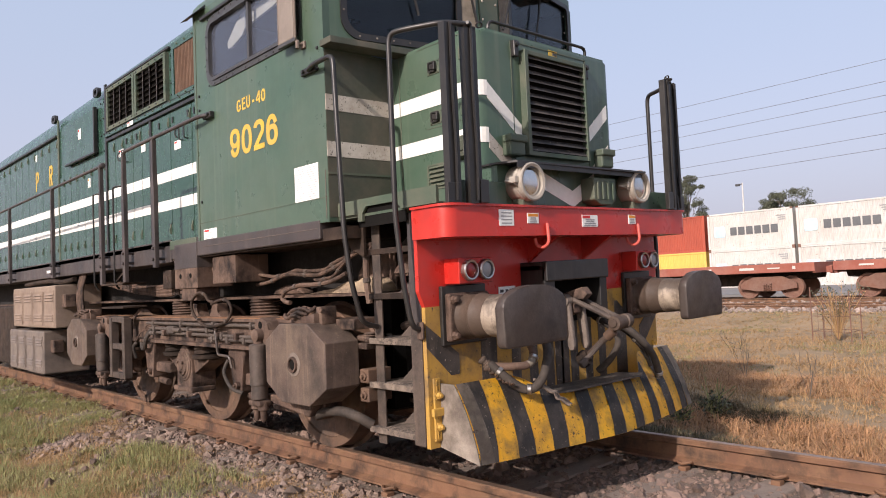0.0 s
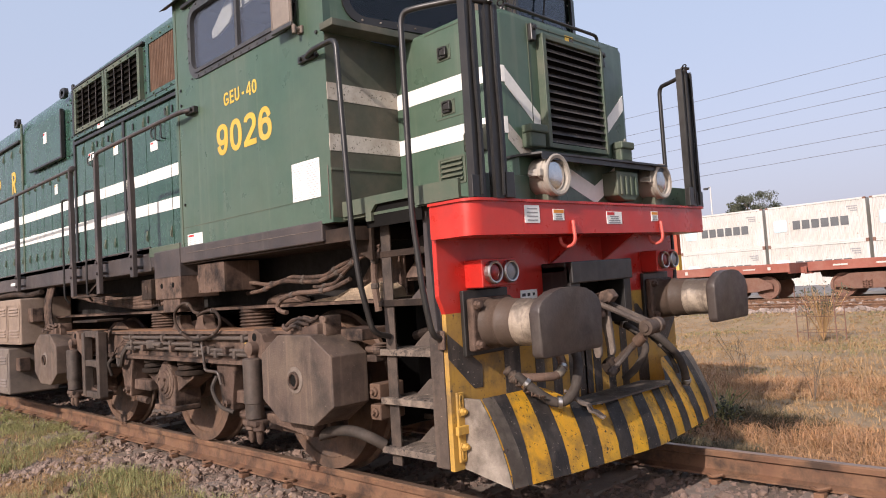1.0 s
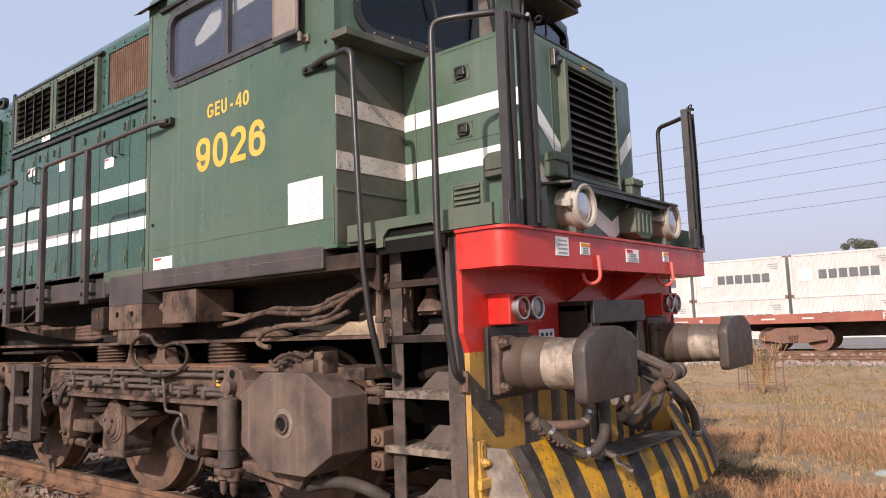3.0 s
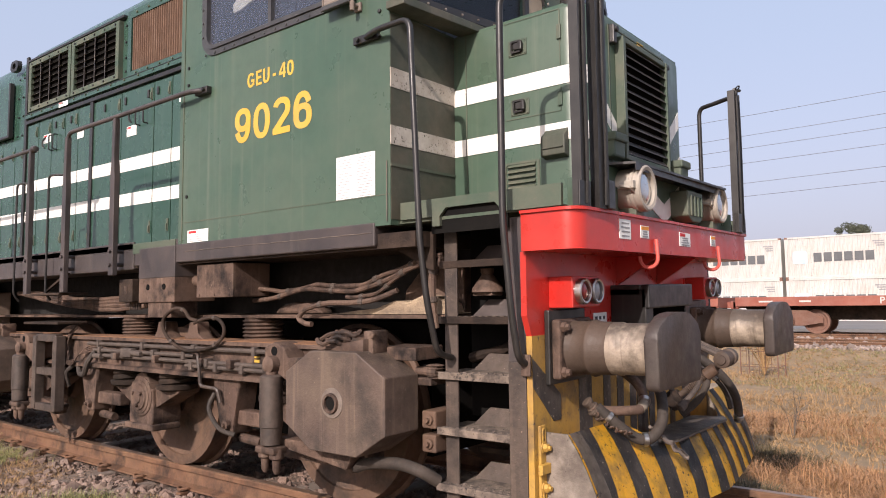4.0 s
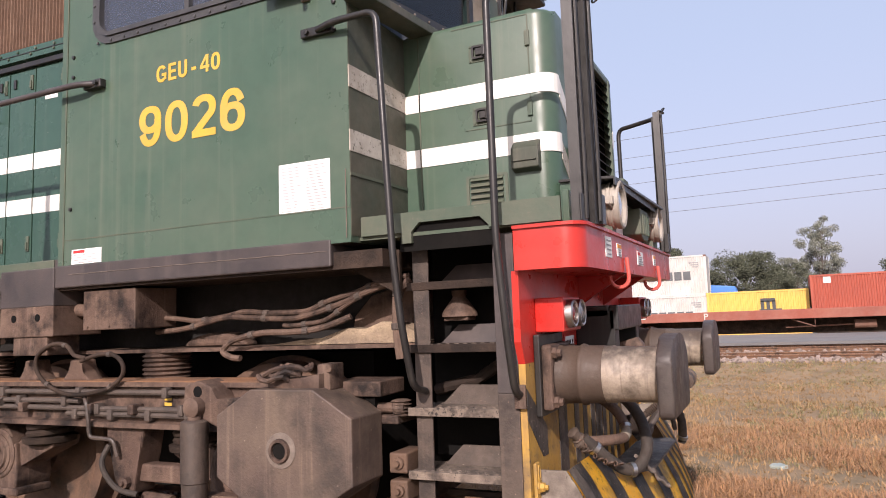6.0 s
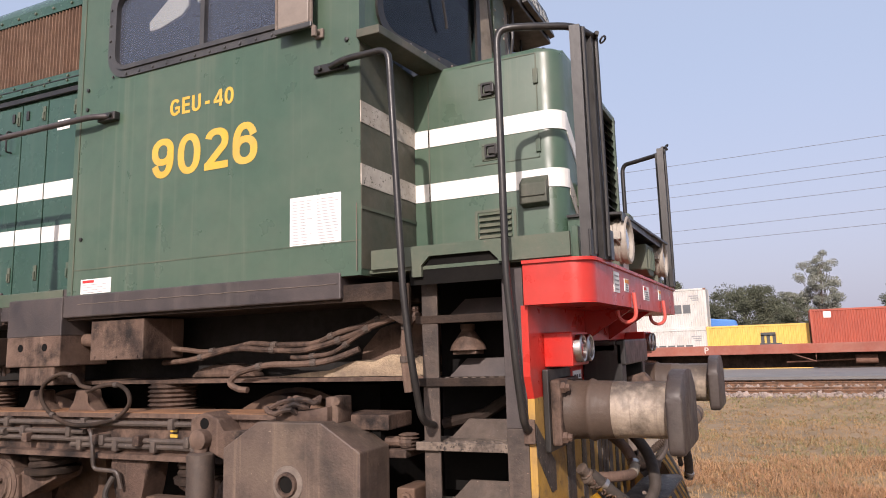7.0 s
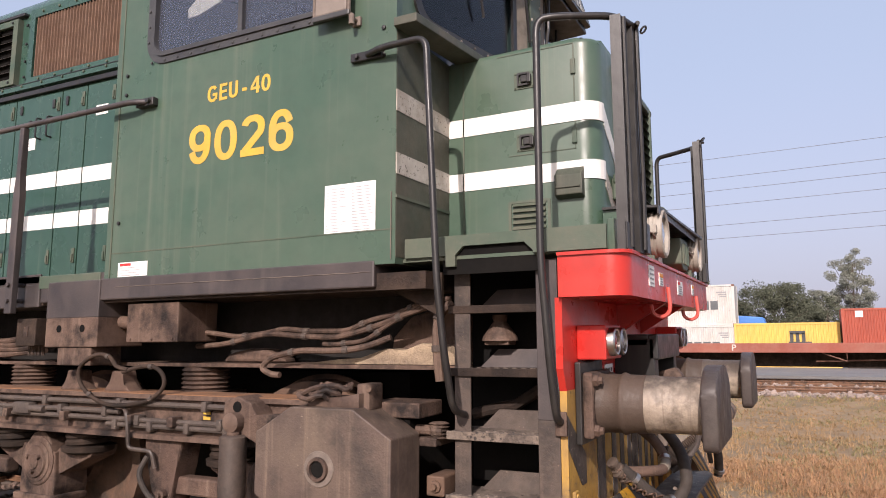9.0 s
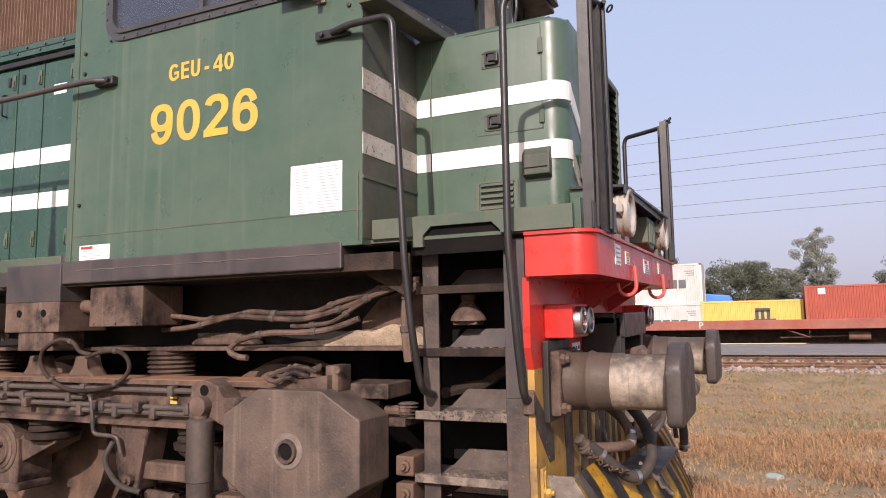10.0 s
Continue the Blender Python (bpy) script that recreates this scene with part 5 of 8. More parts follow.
def buffer(s):
    x, z = s * 0.952, 1.002
    bm = BM()
    box(bm, x - 0.185, x + 0.185, PY - 0.03, PY - 0.002, z - 0.165, z + 0.185, 0.006)
    bf = part("buffer", bm, M_BLACK, loco, "side buffer with a worn steel barrel and a flat oval head")
    bm = BM()
    box(bm, x - 0.165, x + 0.165, PY - 0.075, PY - 0.028, z - 0.14, z + 0.14, 0.012)
    for a in (-1, 1):
        for b in (-1, 1):
            lathe(bm, (x + a * 0.135, PY - 0.07, z + b * 0.105), (0, -1, 0), [(0, 0.026), (0.022, 0.026), (0.026, 0.018), (0.04, 0.016), (0.042, 0)], 6)
    part("base_flange", bm, M_GEAR, bf)
    bm = BM()
    lathe(bm, (x, PY - 0.075, z), (0, -1, 0), [(0.195, 0.1225), (0.24, 0.123), (0.25, 0.119), (0.44, 0.119), (0.46, 0.13)], 32)
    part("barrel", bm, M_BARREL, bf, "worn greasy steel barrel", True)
    bm = BM()
    lathe(bm, (x, PY - 0.075, z), (0, -1, 0), [(0, 0.135), (0.02, 0.128), (0.085, 0.126), (0.094, 0.132), (0.102, 0.135), (0.112, 0.132), (0.120, 0.126), (0.198, 0.124), (0.20, 0.12)], 32)
    part("sleeve", bm, M_SLEEVE, bf, "brown rusty sleeve with a welded ring", True)
    bm = BM()
    hw, zt, zb = 0.265, z + 0.20, z - 0.155
    out = [(x - hw, zb + 0.02), (x - hw + 0.02, zb), (x + hw - 0.02, zb), (x + hw, zb + 0.02), (x + hw, z + 0.06)]
    out += [(x + hw * math.cos(radians(a)), z + 0.07 + 0.10 * math.sin(radians(a))) for a in range(10, 171, 16)]
    out += [(x - hw, z + 0.06)]
    prism(bm, out, "y", -0.297, -0.235, 0.012)
    part("buffer_head", bm, M_BUFFACE, bf, "dark brown buffer head", True)


buffer(-1)
buffer(1)

# drawhook pocket, hook and screw coupling
bm = BM()
box(bm, -0.40, 0.28, 0.06, 0.11, 1.17, 1.30, 0.008)
box(bm, -0.40, -0.30, 0.08, PY, 0.90, 1.28, 0.006)
box(bm, 0.20, 0.28, 0.08, PY, 0.90, 1.28, 0.006)
box(bm, -0.40, 0.28, 0.11, PY, 1.24, 1.30, 0.006)
pocket = part("coupler_pocket", bm, M_BLACK, loco, "black coupler pocket in the end plate")
# black sheet puts the pocket's inner shade into colour
bm = BM()
box(bm, -0.30, 0.20, PY - 0.008, PY - 0.004, 0.88, 1.24)
part("pocket_back", bm, M_DARK, pocket)
bm = BM()
prism(bm, [(0.28, 0.93), (0.28, 1.06), (0.20, 1.07), (0.10, 1.10), (0.03, 1.12), (-0.01, 1.07), (0.03, 1.03), (0.08, 1.05), (0.11, 1.00), (0.09, 0.95), (0.18, 0.92)], "x", -0.085, -0.015, 0.012)
hook = part("drawhook", bm, M_GEAR, loco, "dusty steel drawhook with its screw coupling", True)
for x in (-0.125, 0.025):
    bm = BM()
    prism(bm, [(0.175, 1.035), (0.165, 1.07), (0.135, 1.075), (0.105, 1.05), (0.085, 0.86), (0.075, 0.74), (0.085, 0.715), (0.115, 0.715), (0.125, 0.74), (0.150, 0.90)], "x", x - 0.015, x + 0.015, 0.006)
    part("link_plate", bm, M_RING, hook, "worn pale link plate", True)
    bm = BM()
    lathe(bm, (x - 0.032, 0.14, 1.03), (1, 0, 0), [(0, 0.025), (0.006, 0.042), (0.058, 0.042), (0.064, 0.025)], 16)
    part("pin_boss", bm, M_RING, hook, "", True)
    bm = BM()
    tube(bm, [(x * 0.7, 0.13, 1.045), (x * 0.55, -0.03, 0.975), (x * 0.5 + 0.005, -0.205, 0.90)], 0.017, 8)
    part("coupling_rod", bm, M_TOE, hook, "", True)
bm = BM()
lathe(bm, (-0.095, -0.208, 0.886), (1, 0.0, 0.04), [(0, 0.030), (0.004, 0.044), (0.05, 0.047), (0.055, 0.038), (0.115, 0.038), (0.12, 0.047), (0.166, 0.044), (0.17, 0.028), (0.18, 0.0)], 18)
lathe(bm, (-0.097, -0.208, 0.886), (-1, 0, 0), [(0, 0.026), (0.008, 0.024), (0.010, 0)], 12)
part("trunnion", bm, M_SLEEVE, hook, "worn dusty trunnion block", True)
SCREW_A, SCREW_B = Vector((-0.01, -0.20, 0.875)), Vector((-0.01, 0.10, 0.645))
bm = BM()
tube(bm, [SCREW_A, SCREW_A.lerp(SCREW_B, 0.9)], 0.018, 10)
for i in range(14):
    lathe(bm, SCREW_A.lerp(SCREW_B, 0.30 + 0.03 * i), SCREW_B - SCREW_A, [(0, 0.018), (0.004, 0.023), (0.008, 0.018)], 10)
part("coupling_screw", bm, M_SLEEVE, hook, "", True)
bm = BM()
lathe(bm, SCREW_A.lerp(SCREW_B, 0.16), SCREW_B - SCREW_A, [(0, 0.022), (0.005, 0.032), (0.07, 0.034), (0.075, 0.022)], 12)
part("screw_collar", bm, M_WHEEL, hook, "", True)
bm = BM()
tube(bm, smooth_path([SCREW_A.lerp(SCREW_B, 0.45), (-0.10, -0.06, 0.72), (-0.16, -0.02, 0.66)], 4), 0.015, 8)
lathe(bm, (-0.15, -0.025, 0.665), (-0.5, 0.3, -0.5), [(0, 0.018), (0.02, 0.026), (0.05, 0.026), (0.06, 0.015)], 10)
part("tommy_bar", bm, M_TOE, hook, "", True)
bm = BM()
lathe(bm, SCREW_B, SCREW_A - SCREW_B, [(-0.03, 0.03), (-0.02, 0.052), (0.0, 0.056), (0.03, 0.054), (0.035, 0.04), (0.06, 0.036)], 18)
part("screw_nut", bm, M_GEARD, hook, "", True)


def hose(path, r, label, mat=None, clamps=(), parent=None):
    bm = BM()
    p = smooth_path(path, 7)
    tube(bm, p, r, 12)
    h = part("brake_hose", bm, mat or M_RUBBER, parent or loco, label, True)
    for c in clamps:
        i = int(c * (len(p) - 2))
        bm = BM()
        d = p[i + 1] - p[i]
        lathe(bm, p[i], d, [(-0.012, r + 0.003), (-0.010, r + 0.006), (0.010, r + 0.006), (0.012, r + 0.003)], 14)
        part("hose_clamp", bm, M_CHROME, h, "", True)
    return h


hose([(-0.50, 0.20, 0.90), (-0.50, 0.06, 0.86), (-0.56, -0.04, 0.77), (-0.645, -0.085, 0.665), (-0.680, -0.075, 0.600), (-0.715, -0.045, 0.562), (-0.755, 0.0, 0.562), (-0.80, 0.06, 0.61), (-0.845, 0.13, 0.68), (-0.86, 0.16, 0.71)], 0.027, "dusty black brake hose hanging in a loop", None, (0.62, 0.88))
hose([(-0.66, 0.24, 0.90), (-0.62, 0.15, 0.87), (-0.60, 0.06, 0.80), (-0.635, 0.01, 0.725), (-0.70, 0.01, 0.692), (-0.76, 0.06, 0.688), (-0.82, 0.13, 0.69), (-0.86, 0.18, 0.70)], 0.024, "dusty grey brake hose beside the coupling", M_GEAR, (0.45,))
bm = BM()
tube(bm, [(-0.648, 0.005, 0.716), (-0.672, 0.003, 0.702), (-0.695, 0.008, 0.693)], 0.0255, 10)
part("tape_wrap", bm, M_PILLAR, loco, "dirty pale tape wrapped round the hose", True)
hose([(0.36, 0.20, 0.90), (0.38, 0.05, 0.84), (0.45, -0.05, 0.74), (0.54, -0.09, 0.63), (0.60, -0.09, 0.52), (0.615, -0.08, 0.47)], 0.026, "dark brake hose with a pale coupling end", None, (0.9,))
hose([(0.30, 0.22, 0.90), (0.27, 0.06, 0.83), (0.23, -0.02, 0.74), (0.20, 0.03, 0.63), (0.18, 0.12, 0.55)], 0.023, "dark brake hose hanging behind the plough", None, (0.12,))
hose([(0.44, 0.22, 0.86), (0.46, 0.06, 0.78), (0.52, -0.03, 0.66), (0.57, -0.05, 0.55)], 0.014, "thin dusty air hose", None, (0.5,))
bm = BM()
for i in range(9):
    a = Vector((-0.88, 0.17, 0.70)).lerp(Vector((-0.84, 0.0, 0.60)), i / 8) + Vector((0, 0, -0.03 * math.sin(i / 8 * math.pi)))
    e = Euler((radians(90 * (i % 2)), 0.4, 0.7)).to_matrix()
    tube(bm, [a + e @ Vector((0.018 * math.cos(k * 0.785), 0.010 * math.sin(k * 0.785), 0)) for k in range(9)], 0.004, 5)
part("safety_chain", bm, M_GEAR, loco, "small dusty chain")
bm = BM()
q = [Vector((-0.70, -0.02, 0.60)).lerp(Vector((-0.52, -0.135, 0.43)), i / 9) + Vector((0.012 * math.sin(i * 1.7), -0.02, 0.012 + 0.006 * math.sin(i * 2.9))) for i in range(10)]
tube(bm, smooth_path(q, 3), 0.009, 7)
tube(bm, smooth_path([a + Vector((0.022, 0.006 * math.sin(i), 0.004)) for i, a in enumerate(q[2:])], 3), 0.007, 6)
part("dusty_strap", bm, M_RING, loco, "dirty strap lying on the plough", True)
for a, d in (((-0.865, 0.175, 0.705), (-0.4, 0.3, 0.5)), ((-0.845, 0.15, 0.67), (-0.5, 0.4, 0.4))):
    bm = BM()
    lathe(bm, a, d, [(-0.03, 0.022), (-0.012, 0.026), (-0.008, 0.031), (0.010, 0.031), (0.014, 0.023), (0.032, 0.023), (0.036, 0.028), (0.050, 0.028), (0.054, 0.019), (0.056, 0.0)], 14)
    part("hose_coupling", bm, M_LADDER, loco, "worn dusty hose coupling", True)

# --- snow plough: blunt curved blade with stripes
PROF = [(0.0, 0.20), (0.026, 0.28), (0.070, 0.38), (0.128, 0.48), (0.185, 0.56), (0.245, 0.625)]   # back from the lower edge, height


def plough_at(x, q):
    """A place on the blade: x across, q along the profile (0 to 5)."""
    low = min(max((abs(x) - 0.46) / 0.26, 0.0), 1.0)
    q *= 0.66 + 0.34 * low * low * (3 - 2 * low)
    i = min(int(q), len(PROF) - 2)
    f = q - i
    b, z = (PROF[i][0] * (1 - f) + PROF[i + 1][0] * f, PROF[i][1] * (1 - f) + PROF[i + 1][1] * f)
    front = -0.195 + 0.125 * abs(x) ** 1.15
    tip = max(abs(x) - 0.80, 0) / 0.36
    return Vector((x, front + b * (1.0 - 0.25 * tip) + 0.02 * tip, z))


def blade_sheet(bm, x0, x1, slant, n=6, off=0.0, lo=0.0, hi=5.0):
    """A strip of the blade between two lines that slant with height."""
    rows = []
    for j in range(11):
        q = lo + (hi - lo) * j / 10
        sh = slant * (q / 5.0)
        rows.append([bm.verts.new(plough_at(x0 + sh + (x1 - x0) * i / n, q) + Vector((0, -off, off * 0.5))) for i in range(n + 1)])
    for a, b in zip(rows, rows[1:]):
        for i in range(n):
            bm.faces.new((a[i], a[i + 1], b[i + 1], b[i]))


bm = BM()
blade_sheet(bm, -1.16, 1.16, 0.0, 60)
bmesh.ops.solidify(bm, geom=bm.faces[:], thickness=0.02)
plough = part("snow_plough", bm, M_YELLOW, loco, "chipped yellow and black striped snow plough", True)
NST = 8
for i in range(NST + 1):
    bm = BM()
    x = -1.167 + 0.262 * i
    blade_sheet(bm, x, x + 0.122, 0.075, 3, 0.004)
    bmesh.ops.solidify(bm, geom=bm.faces[:], thickness=0.003)
    part("black_stripe", bm, M_BLACKY, plough, "", True)
for s in (-1, 1):
    bm = BM()
    e = [(plough_at(s * 1.16, q / 2).y, plough_at(s * 1.16, q / 2).z) for q in range(11)]
    prism(bm, e + [(PY, 0.625), (PY, 0.26)], "x", s * 1.16 - 0.008, s * 1.16 + 0.008)
    part("end_cheek", bm, M_STEEL, plough, "bare grey worn end of the plough")
    bm = BM()
    blade_sheet(bm, min(s * 1.07, s * 1.158), max(s * 1.07, s * 1.158), 0.0, 3, 0.006)
    bmesh.ops.solidify(bm, geom=bm.faces[:], thickness=0.003)
    part("worn_edge", bm, M_STEEL, plough, "grey worn outer edge", True)
    bm = BM()
    box(bm, s * 1.19 - 0.026, s * 1.19 + 0.026, PY - 0.018, PY - 0.002, 0.30, 0.66, 0.005)
    for z in (0.345, 0.615):
        ring_prism(bm, rounded(s * 1.19 - 0.014, s * 1.19 + 0.014, z - 0.035, z + 0.035, 0.013, 3), rounded(s * 1.19 - 0.007, s * 1.19 + 0.007, z - 0.028, z + 0.028, 0.006, 3), "y", PY - 0.024, PY - 0.018)
    br = part("slotted_bracket", bm, M_YELLOWD, plough, "yellow slotted bracket with two bolts")
    for z in (0.38, 0.56):
        bm = BM()
        lathe(bm, (s * 1.19, PY - 0.018, z), (0, -1, 0), [(0, 0.028), (0.006, 0.028), (0.007, 0.021), (0.024, 0.019), (0.028, 0.011), (0.038, 0.011), (0.038, 0)], 6)
        part("bolt", bm, M_YELLOWD, br)
    bm = BM()
    box(bm, s * 1.20 - 0.045, s * 1.20 + 0.040, PY - 0.042, PY - 0.018, 0.445, 0.490, 0.004)
    part("bracket_tab", bm, M_YELLOWD, br)
# flat top step of the plough
bm = BM()
prism(bm, [(-0.50, -0.03), (-0.40, -0.075), (0.40, -0.075), (0.50, -0.03), (0.42, 0.14), (-0.42, 0.14)], "z", 0.500, 0.512)
part("top_step", bm, M_BLACKY, plough, "scuffed dark step plate on top")

# --- deck edge, steps and front hand rails
def deck_side(s):
    bm = BM()
    prism(bm, [(0.085, 1.655), (0.40, 1.655), (0.40, 1.665), (0.44, 1.705), (0.73, 1.705), (0.77, 1.665), (0.77, 1.615), (0.82, 1.615), (0.82, 1.665), (1.03, 1.665), (1.03, 1.755), (0.085, 1.755)], "x", s * 1.305, s * 1.285)
    return part("deck_edge", bm, M_GREEN_DUSTY, loco, "dusty green deck edge with a step opening")


for s in (-1, 1):
    deck_side(s)
    # Added black sheet that gives the step opening its shade.
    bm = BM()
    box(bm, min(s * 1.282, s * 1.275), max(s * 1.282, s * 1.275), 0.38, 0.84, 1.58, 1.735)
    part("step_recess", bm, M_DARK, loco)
bm = BM()
box(bm, -1.285, 1.285, 0.10, Y0, 1.648, 1.664)
part("front_deck", bm, M_GREEN_DUSTY, loco, "dusty green front deck")


def steps(s):
    x0 = s * 1.20
    bm = BM()
    for y0, y1 in ((0.745, 0.825),):
        box(bm, min(x0, x0 - s * 0.012), max(x0, x0 - s * 0.012), y0, y1, 0.22, 1.64, 0.003)
        box(bm, min(x0 - s * 0.010, x0 - s * 0.06), max(x0 - s * 0.010, x0 - s * 0.06), y1 - 0.016, y1 - 0.002, 0.22, 1.64, 0.003)
    lad = part("step_ladder", bm, M_LADDER, loco, "dark steel step ladder with dusty treads")
    # Added black sheet in place of the deep shade behind the treads.
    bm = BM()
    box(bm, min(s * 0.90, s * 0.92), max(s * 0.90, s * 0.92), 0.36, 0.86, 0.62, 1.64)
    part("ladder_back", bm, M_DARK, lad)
    for i, z in enumerate((0.318, 0.592, 0.868, 1.148, 1.430)):
        bm = BM()
        xf = s * (1.245 - 0.01 * i)
        xi = xf - s * 0.011
        box(bm, min(xi, s * 0.98), max(xi, s * 0.98), 0.418, 0.852, z - 0.008, z + 0.009, 0.003)
        box(bm, min(xf, xf - s * 0.014), max(xf, xf - s * 0.014), 0.415, 0.856, z - 0.025, z + 0.012, 0.003)
        tr = part("tread", bm, M_TREAD if i < 3 else M_GEARD, lad, "dusty step tread" if i < 3 else "")
        bm = BM()
        prism(bm, [(0.425, z + 0.009), (0.765, z + 0.009), (0.69, z + 0.092), (0.50, z + 0.092)], "x", s * 1.03, s * 1.042)
        for v in bm.verts:
            v.co.x -= s * 0.45 * (v.co.z - z)
        part("toe_plate", bm, M_TOE if i < 3 else M_SILL, tr)
        bm = BM()
        for k in range(9):
            for q in (0, 1):
                y = 0.45 + k * 0.043 + 0.02 * q
                xx = xf - s * (0.035 + 0.035 * q)
                lathe(bm, (xx, y, z + 0.0085), (0, 0, 1), [(0, 0.011), (0.004, 0.009), (0.0045, 0.005)], 8)
        part("tread_studs", bm, M_TREAD, tr)
    bm = BM()
    tube(bm, [(s * 0.97, 0.42, 1.10), (s * 0.96, 0.62, 0.98), (s * 0.95, 0.84, 0.93)], 0.028, 8)
    part("brake_rod", bm, M_GEARD, lad, "", True)
    bm = BM()
    box(bm, min(s * 0.93, s * 0.96), max(s * 0.93, s * 0.96), 0.40, 0.80, 0.44, 0.47, 0.004)
    part("brake_beam", bm, M_GEARD, lad)
    for i, z in enumerate((1.28,)):
        bm = BM()
        lathe(bm, (s * 1.05, 0.66, z), (0, 0, 1), [(0, 0.085), (0.02, 0.08), (0.09, 0.03), (0.10, 0.035), (0.12, 0.035)], 14)
        box(bm, min(s * 1.0, s * 1.10), max(s * 1.0, s * 1.10), 0.60, 0.72, z - 0.02, z + 0.005, 0.005)
        part("air_cock", bm, M_GEAR, lad, "dusty valve behind the steps", True)


for s in (-1, 1):
    steps(s)


def grab_irons(s):
    # rear iron from the cab side down to the steps
    bm = BM()
    tube(bm, round_path([(s * 1.385, 1.20, 2.668), (s * 1.42, 1.10, 2.672), (s * 1.425, 0.855, 2.672), (s * 1.425, 0.80, 1.55), (s * 1.40, 0.78, 1.25), (s * 1.34, 0.765, 0.985), (s * 1.22, 0.765, 0.955)], 0.06), 0.0165, 10)
    h = part("grab_iron", bm, M_BLACK, loco, "black bent grab iron beside the steps", True)
    bm = BM()
    box(bm, min(s * 1.36, s * 1.385), max(s * 1.36, s * 1.385), 1.12, 1.30, 2.645, 2.69, 0.004)
    for y in (1.16, 1.26):
        lathe(bm, (s * 1.385, y, 2.667), (s, 0, 0), [(0, 0.014), (0.016, 0.013), (0.018, 0)], 6)
    part("bracket", bm, M_BLACK, h)
    # front iron over the corner posts
    bm = BM()
    tube(bm, round_path([(s * 1.08, -0.02, 2.665), (s * 1.245, 0.03, 2.665), (s * 1.37, 0.25, 2.660), (s * 1.395, 0.335, 2.655), (s * 1.395, 0.335, 1.60), (s * 1.37, 0.315, 1.20), (s * 1.33, 0.305, 0.965), (s * 1.25, 0.305, 0.945)], 0.07), 0.0165, 10)
    h = part("grab_iron", bm, M_BLACK, loco, "black bent grab iron at the front corner", True)
    bm = BM()
    box(bm, min(s * 1.26, s * 1.275), max(s * 1.26, s * 1.275), 0.28, 0.33, 0.89, 0.99, 0.004)
    part("bracket", bm, M_GEAR, h)
    for x, y in ((1.225, 0.025), (1.087, -0.001)):
        bm = BM()
        # pressed channel post, twisted to face the corner
        a = radians(4 if x > 1.2 else -4)
        c, sn = math.cos(a), math.sin(a)
        def turn(px, py):
            return (s * (x + px * c + py * sn), y - px * sn + py * c)
        out = [turn(*p) for p in ((-0.045, -0.02), (0.045, -0.02), (0.045, 0.025), (0.034, 0.025), (0.034, -0.006), (0.006, -0.006), (0.006, 0.02), (-0.006, 0.02), (-0.006, -0.006), (-0.034, -0.006), (-0.034, 0.025), (-0.045, 0.025))]
        prism(bm, out, "z", 1.646, 2.66)
        part("corner_post", bm, M_BLACK, h, "black channel-section post")
        bm = BM()
        tube(bm, smooth_path([(s * x, y - 0.028, 2.66), (s * (x + 0.005), y - 0.03, 2.3), (s * (x - 0.004), y - 0.03, 1.95), (s * x, y - 0.028, 1.66)], 5), 0.009, 6)
        part("cable_trunk", bm, M_BLACK, h)
    bm = BM()
    box(bm, min(s * 1.0, s * 1.07), max(s * 1.0, s * 1.07), -0.035, -0.005, 1.646, 1.78, 0.004)
    part("post_foot", bm, M_BLACK, h)
    bm = BM()
    box(bm, min(s * 1.19, s * 1.29), max(s * 1.19, s * 1.29), -0.0, 0.01, 1.646, 1.76, 0.004)
    part("post_foot", bm, M_BLACK, h)
    bm = BM()
    lathe(bm, (s * 1.10, -0.03, 2.665), (s * 0.8, -0.4, 0), [(-0.02, 0.012), (0.0, 0.014), (0.03, 0.01)], 8)
    tube(bm, [Vector((s * (1.04 + 0.0), -0.05, 2.665)) + Vector((0.022 * math.cos(k * 0.7), -0.012 * math.sin(k * 0.7), 0.012 * math.sin(k * 0.7))) for k in range(10)], 0.005, 5)
    part("eye_bolt", bm, M_BLACK, h)


for s in (-1, 1):
    grab_irons(s)

# --- engine hood behind the cab: narrower than the cab, with a walkway beside it
ROOF = 4.07


def hood_section(y0, y1, shoulder, name, label):
    """Body shell with rounded shoulders; shoulder: height at which the side turns in."""
    half = [(-DX + 0.012, 1.60), (-DX + 0.012, shoulder)]
    rr = ROOF + 0.12 - shoulder
    half += [(-DX + 0.012 + 0.34 * (1 - math.cos(radians(a))), shoulder + rr * math.sin(radians(a))) for a in (12, 25, 40, 55, 72, 88)]
    out = half + [(-x, z) for x, z in reversed(half)]
    bm = BM()
    prism(bm, out, "y", y0, y1)
    ob = part(name, bm, M_GREEN_HOOD, loco, label, True)
    ORIGIN[ob.name + "/hood"] = True
    return ob


hood1 = hood_section(Y1, 7.04, 3.93, "vent_hood", "green engine hood with large air vents and doors")
hood2 = hood_section(7.04, 9.28, 3.79, "raised_hood", "green engine hood with a wide bolted cover panel")
hood3 = hood_section(9.28, END, 3.76, "engine_hood", "green engine hood with a row of narrow doors")


